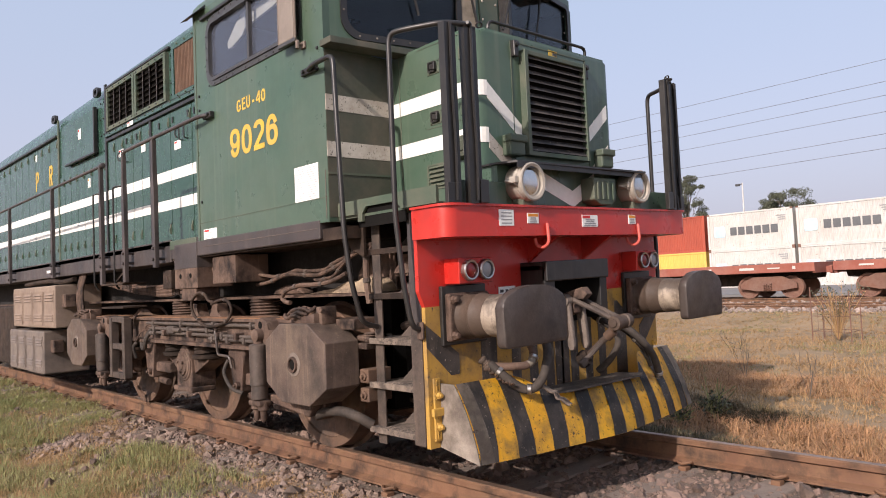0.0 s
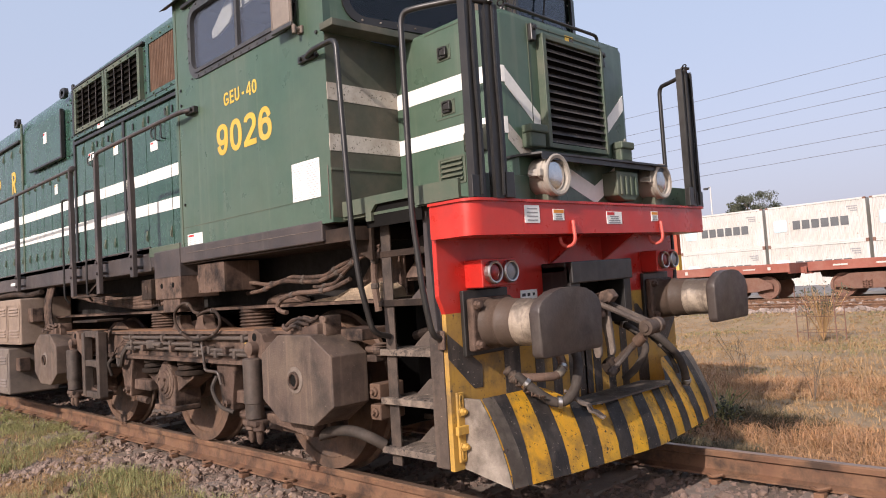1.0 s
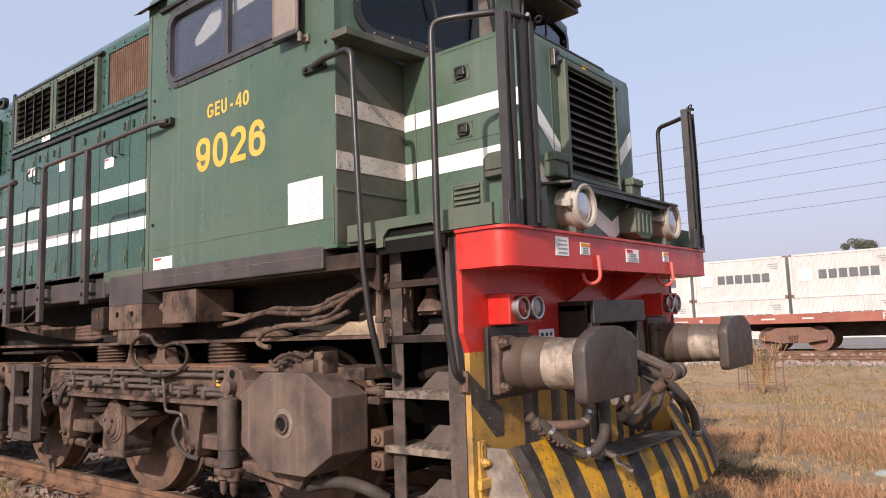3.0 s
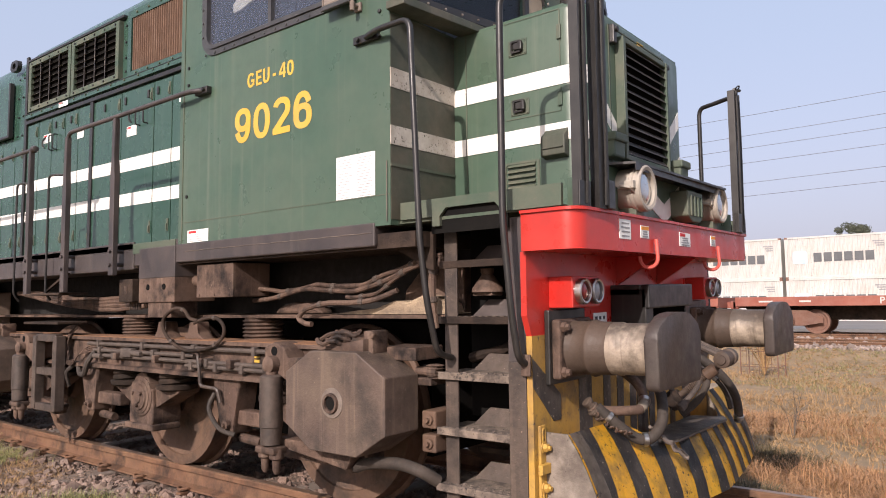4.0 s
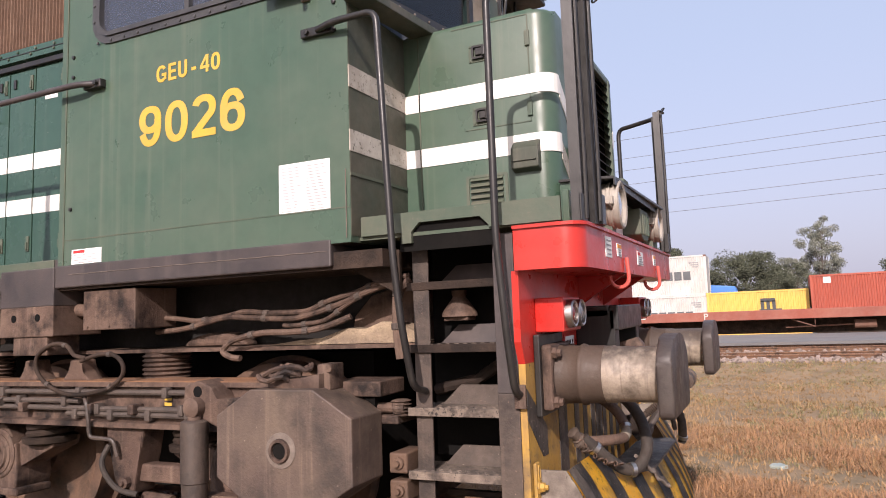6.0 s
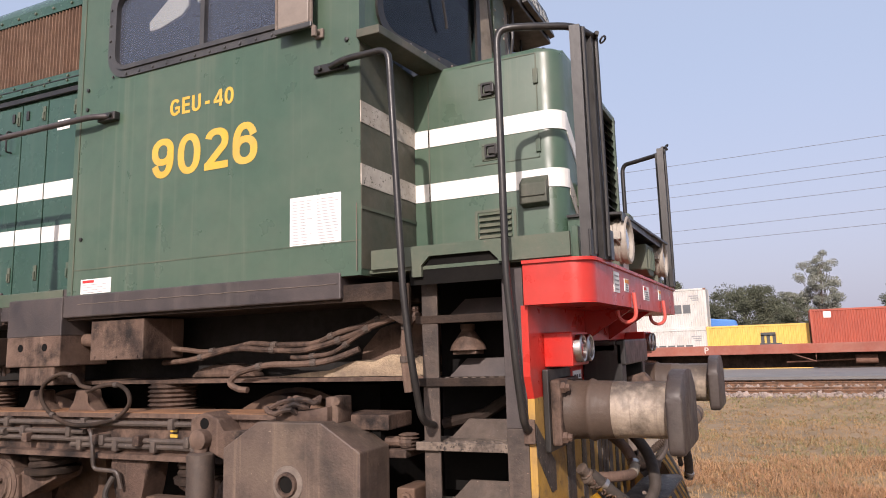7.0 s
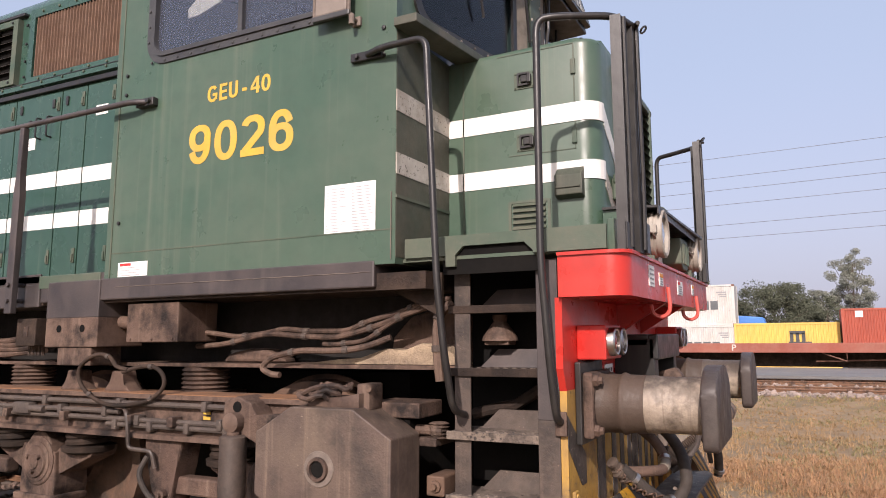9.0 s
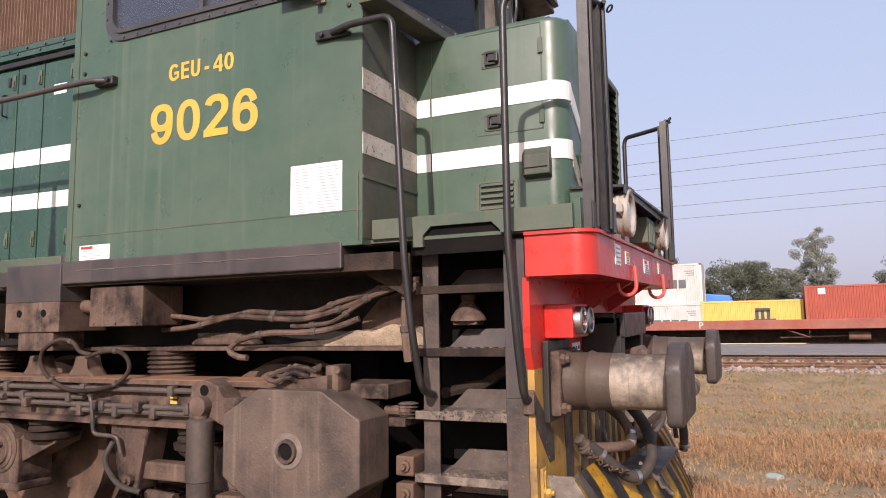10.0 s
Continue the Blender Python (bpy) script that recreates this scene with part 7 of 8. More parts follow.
def bogie(yc):
    """A three-axle bogie about its middle axle."""
    Y = lambda v: yc + (v - 3.70)
    bm = BM()
    box(bm, -1.1, 1.1, Y(2.6), Y(3.0), 0.75, 0.98)
    bg = part("bogie", bm, M_GEAR, loco, "dusty three-axle bogie with springs, dampers and pipes")
    for s in (-1, 1):
        bm = BM()
        prism(bm, [(s * 1.08, 1.0), (s * 1.30, 1.0), (s * 1.30, 0.975), (s * 1.27, 0.97), (s * 1.27, 0.79), (s * 1.31, 0.782), (s * 1.31, 0.755), (s * 1.08, 0.755)], "y", Y(1.35), Y(6.25))
        sf = part("side_frame", bm, M_GEAR, bg, "rusty dusty side frame")
        bm = BM()
        box(bm, min(s * 1.085, s * 1.296), max(s * 1.085, s * 1.296), Y(1.36), Y(6.24), 1.0, 1.004)
        part("rusty_top", bm, M_RUSTTOP, sf, "orange rust on the frame top")
    for k in (-1, 0, 1):
        y = yc + 1.85 * k
        for s in (-1, 1):
            bm = BM()
            wheel_lathe(bm, y, s)
            part("wheel", bm, M_WHEEL, bg, "rusty steel wheel", True)
        bm = BM()
        cyl(bm, (-0.85, y, 0.533), (0.85, y, 0.533), 0.09, 16)
        lathe(bm, (-0.55, y, 0.533), (1, 0, 0), [(0, 0.30), (0.05, 0.36), (0.9, 0.36), (0.95, 0.30)], 20)
        part("axle", bm, M_GEARD, bg)
    for s in (-1, 1):
        for k in (-1, 0, 1):
            y = yc + 1.85 * k
            xo = s * 1.23
            bm = BM()
            pts = [(y - 0.15, 0.33), (y + 0.15, 0.33), (y + 0.17, 0.40), (y + 0.15, 0.62)]
            pts += [(y + 0.12 * math.cos(radians(a)), 0.62 + 0.12 * math.sin(radians(a))) for a in range(0, 181, 20)]
            pts += [(y - 0.15, 0.62), (y - 0.17, 0.40)]
            prism(bm, pts, "x", s * 1.0, xo, 0.01)
            # spring seats to both sides
            lathe(bm, (s * 1.16, y, 0.558), (s, 0, 0), [(0, 0.15), (0.075, 0.15), (0.08, 0.142), (0.08, 0)], 28)
            for q in (-1, 1):
                prism(bm, [(y + q * 0.12, 0.45), (y + q * 0.18, 0.50), (y + q * 0.44, 0.60), (y + q * 0.46, 0.66), (y + q * 0.20, 0.66), (y + q * 0.12, 0.62)], "x", s * 1.02, s * 1.20, 0.01)
            box(bm, min(s * 1.02, s * 1.25), max(s * 1.02, s * 1.25), y - 0.20, y + 0.20, 0.315, 0.36, 0.01)
            ab = part("axle_box", bm, M_GEAR, bg, "cast axle box with a round bolted cover")
            bm = BM()
            lathe(bm, (xo, y, 0.555), (s, 0, 0), [(0, 0.125), (0.015, 0.122), (0.018, 0.10), (0.03, 0.095), (0.032, 0.05), (0.04, 0.045), (0.042, 0)], 24)
            for a in range(3):
                lathe(bm, (xo + s * 0.03, y + 0.06 * math.cos(a * 2.1 + 0.5), 0.555 + 0.06 * math.sin(a * 2.1 + 0.5)), (s, 0, 0), [(0, 0.016), (0.02, 0.014), (0.022, 0)], 6)
            part("cover", bm, M_GEAR, ab, "", True)
            for q in (-1, 1):
                bm = BM()
                spring(bm, s * 1.13, y + q * 0.33, 0.665, 0.77, 0.115, 2.6, 0.022)
                lathe(bm, (s * 1.13, y + q * 0.33, 0.61), (0, 0, 1), [(0, 0.10), (0.02, 0.15), (0.05, 0.155), (0.055, 0.14), (0.055, 0)], 20)
                part("coil_spring", bm, M_GEARD, bg, "dark coil spring", True)
            if k < 1:
                # pedestal leg between axles and its stay
                yl = y + 0.60
                bm = BM()
                prism(bm, [(yl - 0.02, 0.77), (yl + 0.27, 0.77), (yl + 0.27, 0.70), (yl + 0.20, 0.45), (yl + 0.16, 0.40), (yl + 0.06, 0.40), (yl + 0.02, 0.60)], "x", s * 1.12, s * 1.27, 0.012)
                pl = part("pedestal_leg", bm, M_GEAR, bg, "dusty cast leg of the bogie frame")
                bm = BM()
                box(bm, min(s * 1.15, s * 1.24), max(s * 1.15, s * 1.24), yl - 0.30, yl + 0.06, 0.46, 0.555, 0.012)
                lathe(bm, (s * 1.27, yl + 0.10, 0.46), (s, 0, 0), [(0, 0.03), (0.03, 0.028), (0.034, 0.014), (0.05, 0.012)], 8)
                cyl(bm, (s * 1.19, yl + 0.06, 0.37), (s * 1.19, yl - 0.14, 0.36), 0.03, 10)
                part("stay", bm, M_GEAR, pl)
        for y in (Y(1.93), Y(5.38)):
            damper(bg, y, 0.425, 0.83, s, "dusty grey upright damper")
            bm = BM()
            prism(bm, [(y - 0.20, 0.76), (y + 0.10, 0.88), (y + 0.09, 0.99), (y, 1.02), (y - 0.08, 0.99), (y - 0.12, 0.92), (y - 0.26, 0.94), (y - 0.26, 0.80)], "x", s * 1.25, s * 1.40, 0.01)
            br = part("damper_bracket", bm, M_GEAR, bg)
            # black disc on the face in place of a shaded hole
            bm = BM()
            lathe(bm, (s * 1.401, y, 0.965), (s, 0, 0), [(0, 0.028), (0.001, 0.028)], 12)
            part("hole", bm, M_DARK, br)
            bm = BM()
            prism(bm, [(y + 0.06, 0.40), (y - 0.06, 0.40), (y - 0.55, 0.34), (y - 0.60, 0.42), (y - 0.30, 0.46), (y + 0.05, 0.45)], "x", s * 1.26, s * 1.36, 0.01)
            part("damper_arm", bm, M_GEAR, br)
        # pipes clamped along the side frame
        for z, y0, y1 in ((0.945, 2.05, 4.40), (0.895, 2.9, 4.30), (0.855, 1.95, 4.15), (0.825, 2.0, 3.0)):
            bm = BM()
            cyl(bm, (s * 1.30, Y(y0), z), (s * 1.30, Y(y1), z), 0.015, 8)
            for i in range(4):
                yy = Y(y0 + (y1 - y0) * (0.08 + 0.28 * i))
                box(bm, min(s * 1.27, s * 1.325), max(s * 1.27, s * 1.325), yy - 0.018, yy + 0.018, z - 0.028, z + 0.028, 0.005)
            part("brake_pipe", bm, M_TOE, bg, "", True)
        bm = BM()
        tube(bm, round_path([(s * 1.31, Y(2.85), 0.91), (s * 1.34, Y(2.80), 0.90), (s * 1.34, Y(2.78), 0.80), (s * 1.33, Y(2.78), 0.70), (s * 1.31, Y(2.62), 0.69), (s * 1.30, Y(2.60), 0.60)], 0.03), 0.012, 8)
        part("air_hose", bm, M_DAMPER, bg, "dusty rubber air hose", True)
        bm = BM()
        tube(bm, smooth_path([(s * 1.30, Y(2.66), 0.66), (s * 1.33, Y(2.68), 0.56), (s * 1.31, Y(2.60), 0.44), (s * 1.27, Y(2.48), 0.40)], 5), 0.015, 8)
        part("air_hose", bm, M_RUBBER, bg, "dusty rubber air hose", True)
        bm = BM()
        tube(bm, smooth_path([(s * 1.28, Y(4.30), 0.90), (s * 1.34, Y(4.32), 0.80), (s * 1.33, Y(4.40), 0.70), (s * 1.30, Y(4.54), 0.70), (s * 1.28, Y(4.60), 0.78)], 5), 0.022, 8)
        part("air_hose", bm, M_RUBBER, bg, "dusty rubber air hose", True)
        bm = BM()
        tube(bm, smooth_path([(s * 1.28, Y(4.62), 0.78), (s * 1.33, Y(4.70), 0.70), (s * 1.30, Y(4.72), 0.58)], 5), 0.018, 8)
        part("air_hose", bm, M_RUBBER, bg, "dusty rubber air hose", True)
        for y in (2.78, 2.46, 3.35, 3.9):
            bm = BM()
            box(bm, min(s * 1.27, s * 1.345), max(s * 1.27, s * 1.345), Y(y) - 0.022, Y(y) + 0.022, 0.83, 0.885, 0.006)
            part("pipe_valve", bm, M_GEAR, bg)
        bm = BM()
        box(bm, min(s * 1.27, s * 1.335), max(s * 1.27, s * 1.335), Y(3.68), Y(3.84), 0.855, 0.925, 0.012)
        cyl(bm, (s * 1.32, Y(3.55), 0.885), (s * 1.32, Y(3.68), 0.89), 0.020, 10)
        part("pipe_valve", bm, M_TOE, bg, "", True)
        bm = BM()
        cyl(bm, (s * 1.32, Y(4.26), 0.85), (s * 1.32, Y(4.14), 0.85), 0.020, 10)
        part("pipe_valve", bm, M_TOE, bg, "", True)
        bm = BM()
        for k in range(3):
            box(bm, min(s * 1.27, s * 1.273), max(s * 1.27, s * 1.273), Y(2.235), Y(2.285), 0.845 + 0.028 * k, 0.863 + 0.028 * k)
        part("stencil_bars", bm, M_LETTER, bg)
        # lugs and rubber springs on top of the frame
        for y in (3.42, 3.02):
            bm = BM()
            prism(bm, [(Y(y) - 0.12, 1.0), (Y(y) - 0.05, 1.05), (Y(y) - 0.05, 1.12), (Y(y) + 0.05, 1.12), (Y(y) + 0.05, 1.05), (Y(y) + 0.12, 1.0)], "x", s * 1.14, s * 1.24, 0.01)
            part("frame_lug", bm, M_GEAR, bg)
        for y in (2.55, 4.15):
            bm = BM()
            lathe(bm, (s * 1.0, Y(y), 1.0), (0, 0, 1), [(0, 0.14)] + [(0.010 + 0.0125 * i, 0.14 if i % 2 else 0.122) for i in range(11)] + [(0.15, 0.13)], 22)
            part("rubber_spring", bm, M_GEAR, bg, "layered rusty brown spring stack", True)
        bm = BM()
        loop = [(2.80, 1.136), (2.883, 1.153), (2.941, 1.208), (3.05, 1.217), (3.171, 1.162), (3.191, 1.078), (3.114, 0.996), (2.971, 0.940), (2.812, 0.938), (2.637, 0.971), (2.538, 1.041), (2.547, 1.111), (2.624, 1.154), (2.739, 1.148), (2.841, 1.120)]
        tube(bm, smooth_path([(s * (1.345 + 0.02 * math.sin(0.45 * k)), Y(a), c) for k, (a, c) in enumerate(loop)], 4), 0.012, 9)
        cl = part("coiled_cable", bm, M_GEARD, bg, "thick black cable looped above the bogie frame", True)
        for k in (2, 6, 9, 12):
            bm = BM()
            p, q = (Vector((s * (1.345 + 0.02 * math.sin(0.45 * j)), Y(loop[j][0]), loop[j][1])) for j in (k, k + 1))
            lathe(bm, p, q - p, [(0, 0.0145), (0.012, 0.016), (0.024, 0.0145)], 9)
            part("tape_band", bm, M_TOE, cl)
        for q in range(4):
            bm = BM()
            o = 0.015 * q
            tube(bm, smooth_path([(s * 1.28, Y(4.62 + o), 1.08), (s * 1.32, Y(4.70 + o), 0.98), (s * 1.33, Y(4.72 + 2 * o), 0.80), (s * 1.33, Y(4.62 - o), 0.76 + o), (s * 1.32, Y(4.52), 0.85), (s * 1.30, Y(4.35 - o), 0.93 - o), (s * 1.29, Y(4.10 - 3 * o), 0.91)], 5), 0.006, 6)
            part("thin_cable", bm, M_GEAR, bg, "", True)
        # open ladder-like frame near the rear damper
        bm = BM()
        for y in (4.74, 5.12):
            box(bm, min(s * 1.42, s * 1.34), max(s * 1.42, s * 1.34), Y(y) - 0.035, Y(y) + 0.035, 0.38, 1.0, 0.006)
        for z in (0.985, 0.70, 0.40):
            box(bm, min(s * 1.41, s * 1.35), max(s * 1.41, s * 1.35), Y(4.74), Y(5.12), z - 0.03, z + 0.03, 0.005)
        part("bracket_frame", bm, M_DAMPER, bg, "dark open steel frame on the bogie")
        # sand boxes at both ends
        for yb in (1.38, 6.16):
            bm = BM()
            oc = octagon(Y(yb) - 0.375, Y(yb) + 0.375, 0.445, 0.985, 0.20, 0.125)
            prism(bm, oc, "x", s * 1.20, s * 1.46, 0.006)
            sb = part("sand_box", bm, M_SANDBOX, bg, "large dusty eight-sided sand box")
            bm = BM()
            lathe(bm, (s * 1.461, Y(yb), 0.71), (s, 0, 0), [(0, 0.082), (0.004, 0.080), (0.006, 0.062)], 24)
            part("worn_ring", bm, M_RING, sb)
            bm = BM()
            lathe(bm, (s * 1.466, Y(yb), 0.71), (s, 0, 0), [(0.0, 0.056), (0.016, 0.053), (0.016, 0.040), (0.0, 0.038), (0.0, 0.022), (0.004, 0.020), (0.0045, 0)], 20)
            part("filler_plug", bm, M_GEAR, sb)
            # black disc puts the shade of the plug's hollow into colour
            bm = BM()
            lathe(bm, (s * 1.4675, Y(yb), 0.71), (s, 0, 0), [(0.0, 0.037), (0.003, 0.037), (0.0032, 0)], 18)
            part("hole", bm, M_DARK, sb)
            bm = BM()
            prism(bm, [(Y(yb) - 0.17, 0.98), (Y(yb) + 0.12, 0.985), (Y(yb) + 0.12, 1.02), (Y(yb) - 0.05, 1.03), (Y(yb) - 0.17, 1.05)], "x", s * 1.24, s * 1.40, 0.006)
            for k in range(3):
                a = Vector((s * (1.40 - 0.02 * k), Y(yb) + 0.085 - 0.05 * k, 1.03 + 0.022 * k))
                tube(bm, [a + Vector((s * 0.045 * math.sin(j * 0.52), 0.082 * math.cos(j * 0.52), 0.012 * math.sin(j * 1.7 + k))) for j in range(13)], 0.0125, 7)
            for q in (-0.20, -0.08):
                lathe(bm, (s * 1.36, Y(yb) + q, 1.07), (s, 0, 0), [(0, 0.018), (0.01, 0.017), (0.012, 0)], 8)
            box(bm, min(s * 1.24, s * 1.36), max(s * 1.24, s * 1.36), Y(yb) - 0.20, Y(yb) - 0.13, 0.97, 1.09, 0.008)
            tube(bm, smooth_path([(s * 1.40, Y(yb) + 0.17, 1.03), (s * 1.42, Y(yb) + 0.05, 1.075), (s * 1.38, Y(yb) - 0.05, 1.08)], 4), 0.012, 6)
            part("lid", bm, M_GEAR, sb, "", True)
        # end pieces toward the steps
        bm = BM()
        box(bm, min(s * 1.25, s * 1.02), max(s * 1.25, s * 1.02), Y(0.98), Y(1.25), 0.93, 1.0, 0.006)
        box(bm, min(s * 1.20, s * 1.00), max(s * 1.20, s * 1.00), Y(0.92), Y(1.12), 0.80, 0.84, 0.006)
        lathe(bm, (s * 1.16, Y(0.90), 0.87), (0, 1, 0), [(0, 0.03), (0.02, 0.04), (0.05, 0.04), (0.06, 0.025), (0.14, 0.025)], 10)
        for i in range(5):
            lathe(bm, (s * 1.15, Y(0.93), 0.83 + 0.016 * i), (0, 0, 1), [(0, 0.035), (0.008, 0.05), (0.014, 0.035)], 12)
        part("end_bracket", bm, M_GEAR, bg)
        for z in (0.52, 0.64):
            bm = BM()
            box(bm, min(s * 1.24, s * 1.05), max(s * 1.24, s * 1.05), Y(0.86), Y(0.95), z - 0.05, z + 0.04, 0.008)
            lathe(bm, (s * 1.24, Y(0.90), z - 0.005), (s, 0, 0), [(0, 0.028), (0.012, 0.026), (0.014, 0.014), (0.03, 0.013)], 8)
            part("brake_hanger", bm, M_WHEEL, bg, "rusty brake hanger")
        bm = BM()
        tube(bm, smooth_path([(s * 1.28, Y(1.38), 0.345), (s * 1.30, Y(1.25), 0.385), (s * 1.30, Y(1.06), 0.405), (s * 1.29, Y(0.92), 0.385), (s * 1.22, Y(0.86), 0.33)], 6), 0.032, 10)
        part("sand_hose", bm, M_RUBBER, bg, "thick dusty sanding hose", True)
        bm = BM()
        prism(bm, [(Y(1.75), 0.47), (Y(1.55), 0.42), (Y(1.42), 0.30), (Y(1.38), 0.34), (Y(1.30), 0.38), (Y(1.30), 0.45)], "x", s * 1.14, s * 1.28, 0.008)
        part("nozzle_bracket", bm, M_GEAR, bg)
    # added black block: stands for the shade and closes the view between the frames
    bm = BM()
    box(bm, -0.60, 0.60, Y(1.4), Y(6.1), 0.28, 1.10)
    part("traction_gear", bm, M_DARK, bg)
    return bg


bogie(3.70)
bogie(13.9)

# --- boxes and fuel tank between the bogies
def vented_box(y0, y1, z0, z1, mat, label):
    bm = BM()
    box(bm, -1.50, -0.95, y0, y1, z0, z1, 0.015)
    b = part("battery_box", bm, mat, loco, label)
    n = 4
    w = (y1 - y0) / n
    for i in range(n):
        a, c = y0 + w * i + 0.05, y0 + w * (i + 1) - 0.05
        bm = BM()
        ring_prism(bm, rounded(a - 0.03, c + 0.03, z0 + 0.03, z1 - 0.06, 0.02, 2), rounded(a - 0.015, c + 0.015, z0 + 0.045, z1 - 0.075, 0.015, 2), "x", -1.506, -1.50)
        part("louvred_door", bm, mat, b)
        bm = BM()
        for k in range(3):
            for zz in (z0 + 0.09 + 0.035 * k, z1 - 0.12 - 0.035 * k):
                prism(bm, [(-1.50, zz), (-1.515, zz), (-1.50, zz + 0.018)], "y", a + 0.03, c - 0.03)
        part("louvre_set", bm, mat, b)
    bm = BM()
    box(bm, -1.42, -1.30, y0 - 0.16, y0 + 0.0, z1 - 0.28, z1 - 0.12, 0.008)
    part("end_bracket", bm, M_GEAR, b)


vented_box(6.88, 9.0, 0.865, 1.40, M_BATTERY, "dusty brown louvred battery box")
vented_box(7.42, 9.25, 0.26, 0.815, M_BATTERYLOW, "dark louvred battery box near the rail")
bm = BM()
prism(bm, [(9.35, 1.15), (9.65, 0.25), (12.0, 0.25), (12.2, 1.15)], "x", -1.38, 1.38, 0.03)
part("fuel_tank", bm, M_GEARD, loco, "dark fuel tank under the frame")


# ---- far goods yard ----
def container(y0, y1, z0, z1, x0, mat, label, corrug=True, group="containers in the yard"):
    c = thing("shipping_container", label, "container", ((x0 + 1.22), (y0 + y1) / 2, z0), group)
    bm = BM()
    n = int((y1 - y0 - 0.3) / 0.14)
    pts = []
    for i in range(n):
        a = y0 + 0.15 + (y1 - y0 - 0.3) * i / n
        w = (y1 - y0 - 0.3) / n
        pts += [(x0 + 0.035, a), (x0 + 0.035, a + w * 0.3), (x0 + 0.07, a + w * 0.5), (x0 + 0.07, a + w * 0.8)]
    pts += [(x0 + 0.035, y1 - 0.15), (x0 + 2.40, y1 - 0.15), (x0 + 2.40, y0 + 0.15)]
    prism(bm, pts, "z", z0 + 0.12, z1 - 0.10)
    box(bm, x0 + 0.05, x0 + 2.40, y0 + 0.05, y1 - 0.05, z1 - 0.06, z1 - 0.02)
    part("side_wall", bm, mat, c)
    bm = BM()
    for y in (y0, y1 - 0.15):
        box(bm, x0, x0 + 0.15, y, y + 0.15, z0, z1)
        box(bm, x0 + 2.29, x0 + 2.44, y, y + 0.15, z0, z1)
    box(bm, x0 + 0.01, x0 + 0.10, y0 + 0.15, y1 - 0.15, z0 + 0.0, z0 + 0.14)
    box(bm, x0 + 0.01, x0 + 0.10, y0 + 0.15, y1 - 0.15, z1 - 0.11, z1)
    box(bm, x0 + 0.15, x0 + 2.29, y0 + 0.02, y0 + 0.06, z0, z1)
    box(bm, x0 + 0.15, x0 + 2.29, y1 - 0.06, y1 - 0.02, z0, z1)
    part("frame", bm, mat, c)
    for y in (y0 - 0.004, y1 - 0.166):
        for z in (z0 - 0.004, z1 - 0.116):
            bm = BM()
            box(bm, x0 - 0.006, x0 + 0.17, y, y + 0.17, z, z + 0.12)
            part("corner_casting", bm, M_WAGONGEAR if mat is M_CWHITE else mat, c)
    return c


def bar_word(c, y0, y1, z0, z1, x, n, mat):
    """A brand word, shown as plain bars."""
    w = (y1 - y0) / n
    for i in range(n):
        bm = BM()
        box(bm, x - 0.012, x, y0 + w * i + w * 0.08, y0 + w * (i + 1) - w * 0.12, z0, z1)
        part("word_bar", bm, mat, c)


CXF = 46.0
for y1 in (22.0, 15.72, 9.44):
    y0 = y1 - 6.06
    for lv in (0, 1):
        z0 = 0.022 + 2.69 * lv
        c = container(y0, y1, z0, z0 + 2.685, CXF, M_CWHITE, "streaked white steel shipping container, stacked two high")
        bar_word(c, y0 + 1.0, y0 + 4.45, z0 + 1.05, z0 + 1.62, CXF + 0.034, 6, M_WORD)
        bm = BM()
        prism(bm, rounded(y0 + 4.75, y0 + 5.6, z0 + 0.95, z0 + 1.75, 0.12, 2), "x", CXF + 0.020, CXF + 0.034)
        part("emblem_patch", bm, surf("pale_blue_emblem", (0.45, 0.62, 0.70), None, 2.0, 0.6, bump=0.0) if "pale_blue_emblem" not in bpy.data.materials else bpy.data.materials["pale_blue_emblem"], c)
        bm = BM()
        for k in range(3):
            box(bm, CXF + 0.022, CXF + 0.034, y0 + 0.5, y0 + 1.1 - 0.1 * k, z0 + 2.15 - 0.14 * k, z0 + 2.22 - 0.14 * k)
        part("code_bars", bm, M_PRINT, c)
container(22.25, 28.31, 2.72, 5.40, CXF, M_CRED, "rust-red steel shipping container on a yellow one")
c = container(22.25, 28.31, 0.022, 2.715, CXF, M_CYELLOW, "yellow steel shipping container under a red one")
c = container(-2.55, 3.50, 0.022, 2.81, CXF - 0.1, M_CYELLOW, "yellow steel shipping container on the ground")
bm = BM()
for k in range(3):
    box(bm, CXF - 0.09, CXF - 0.066, -0.62 + 0.34 * k, -0.50 + 0.34 * k + 0.08, 1.62, 2.15)
box(bm, CXF - 0.09, CXF - 0.066, -0.62, 0.26, 2.08, 2.30)
box(bm, CXF - 0.09, CXF - 0.066, -0.95, 0.35, 1.52, 1.62)
part("emblem_patch", bm, M_DARKPRINT, c)
c = container(-14.8, -2.62, 0.98, 3.57, CXF - 1.2, M_CRED, "long rust-red steel shipping container")
bm = BM()
box(bm, CXF - 1.18, CXF - 1.166, -3.75, -3.35, 3.05, 3.42)
part("emblem_patch", bm, M_PAPER, c)
bm = BM()
box(bm, CXF - 1.1, CXF + 1.0, -14.6, -2.8, 0.02, 0.978, 0.02)
single("loading_plinth", bm, M_GEARD, "dark low loading plinth under the long red container", "plinth")
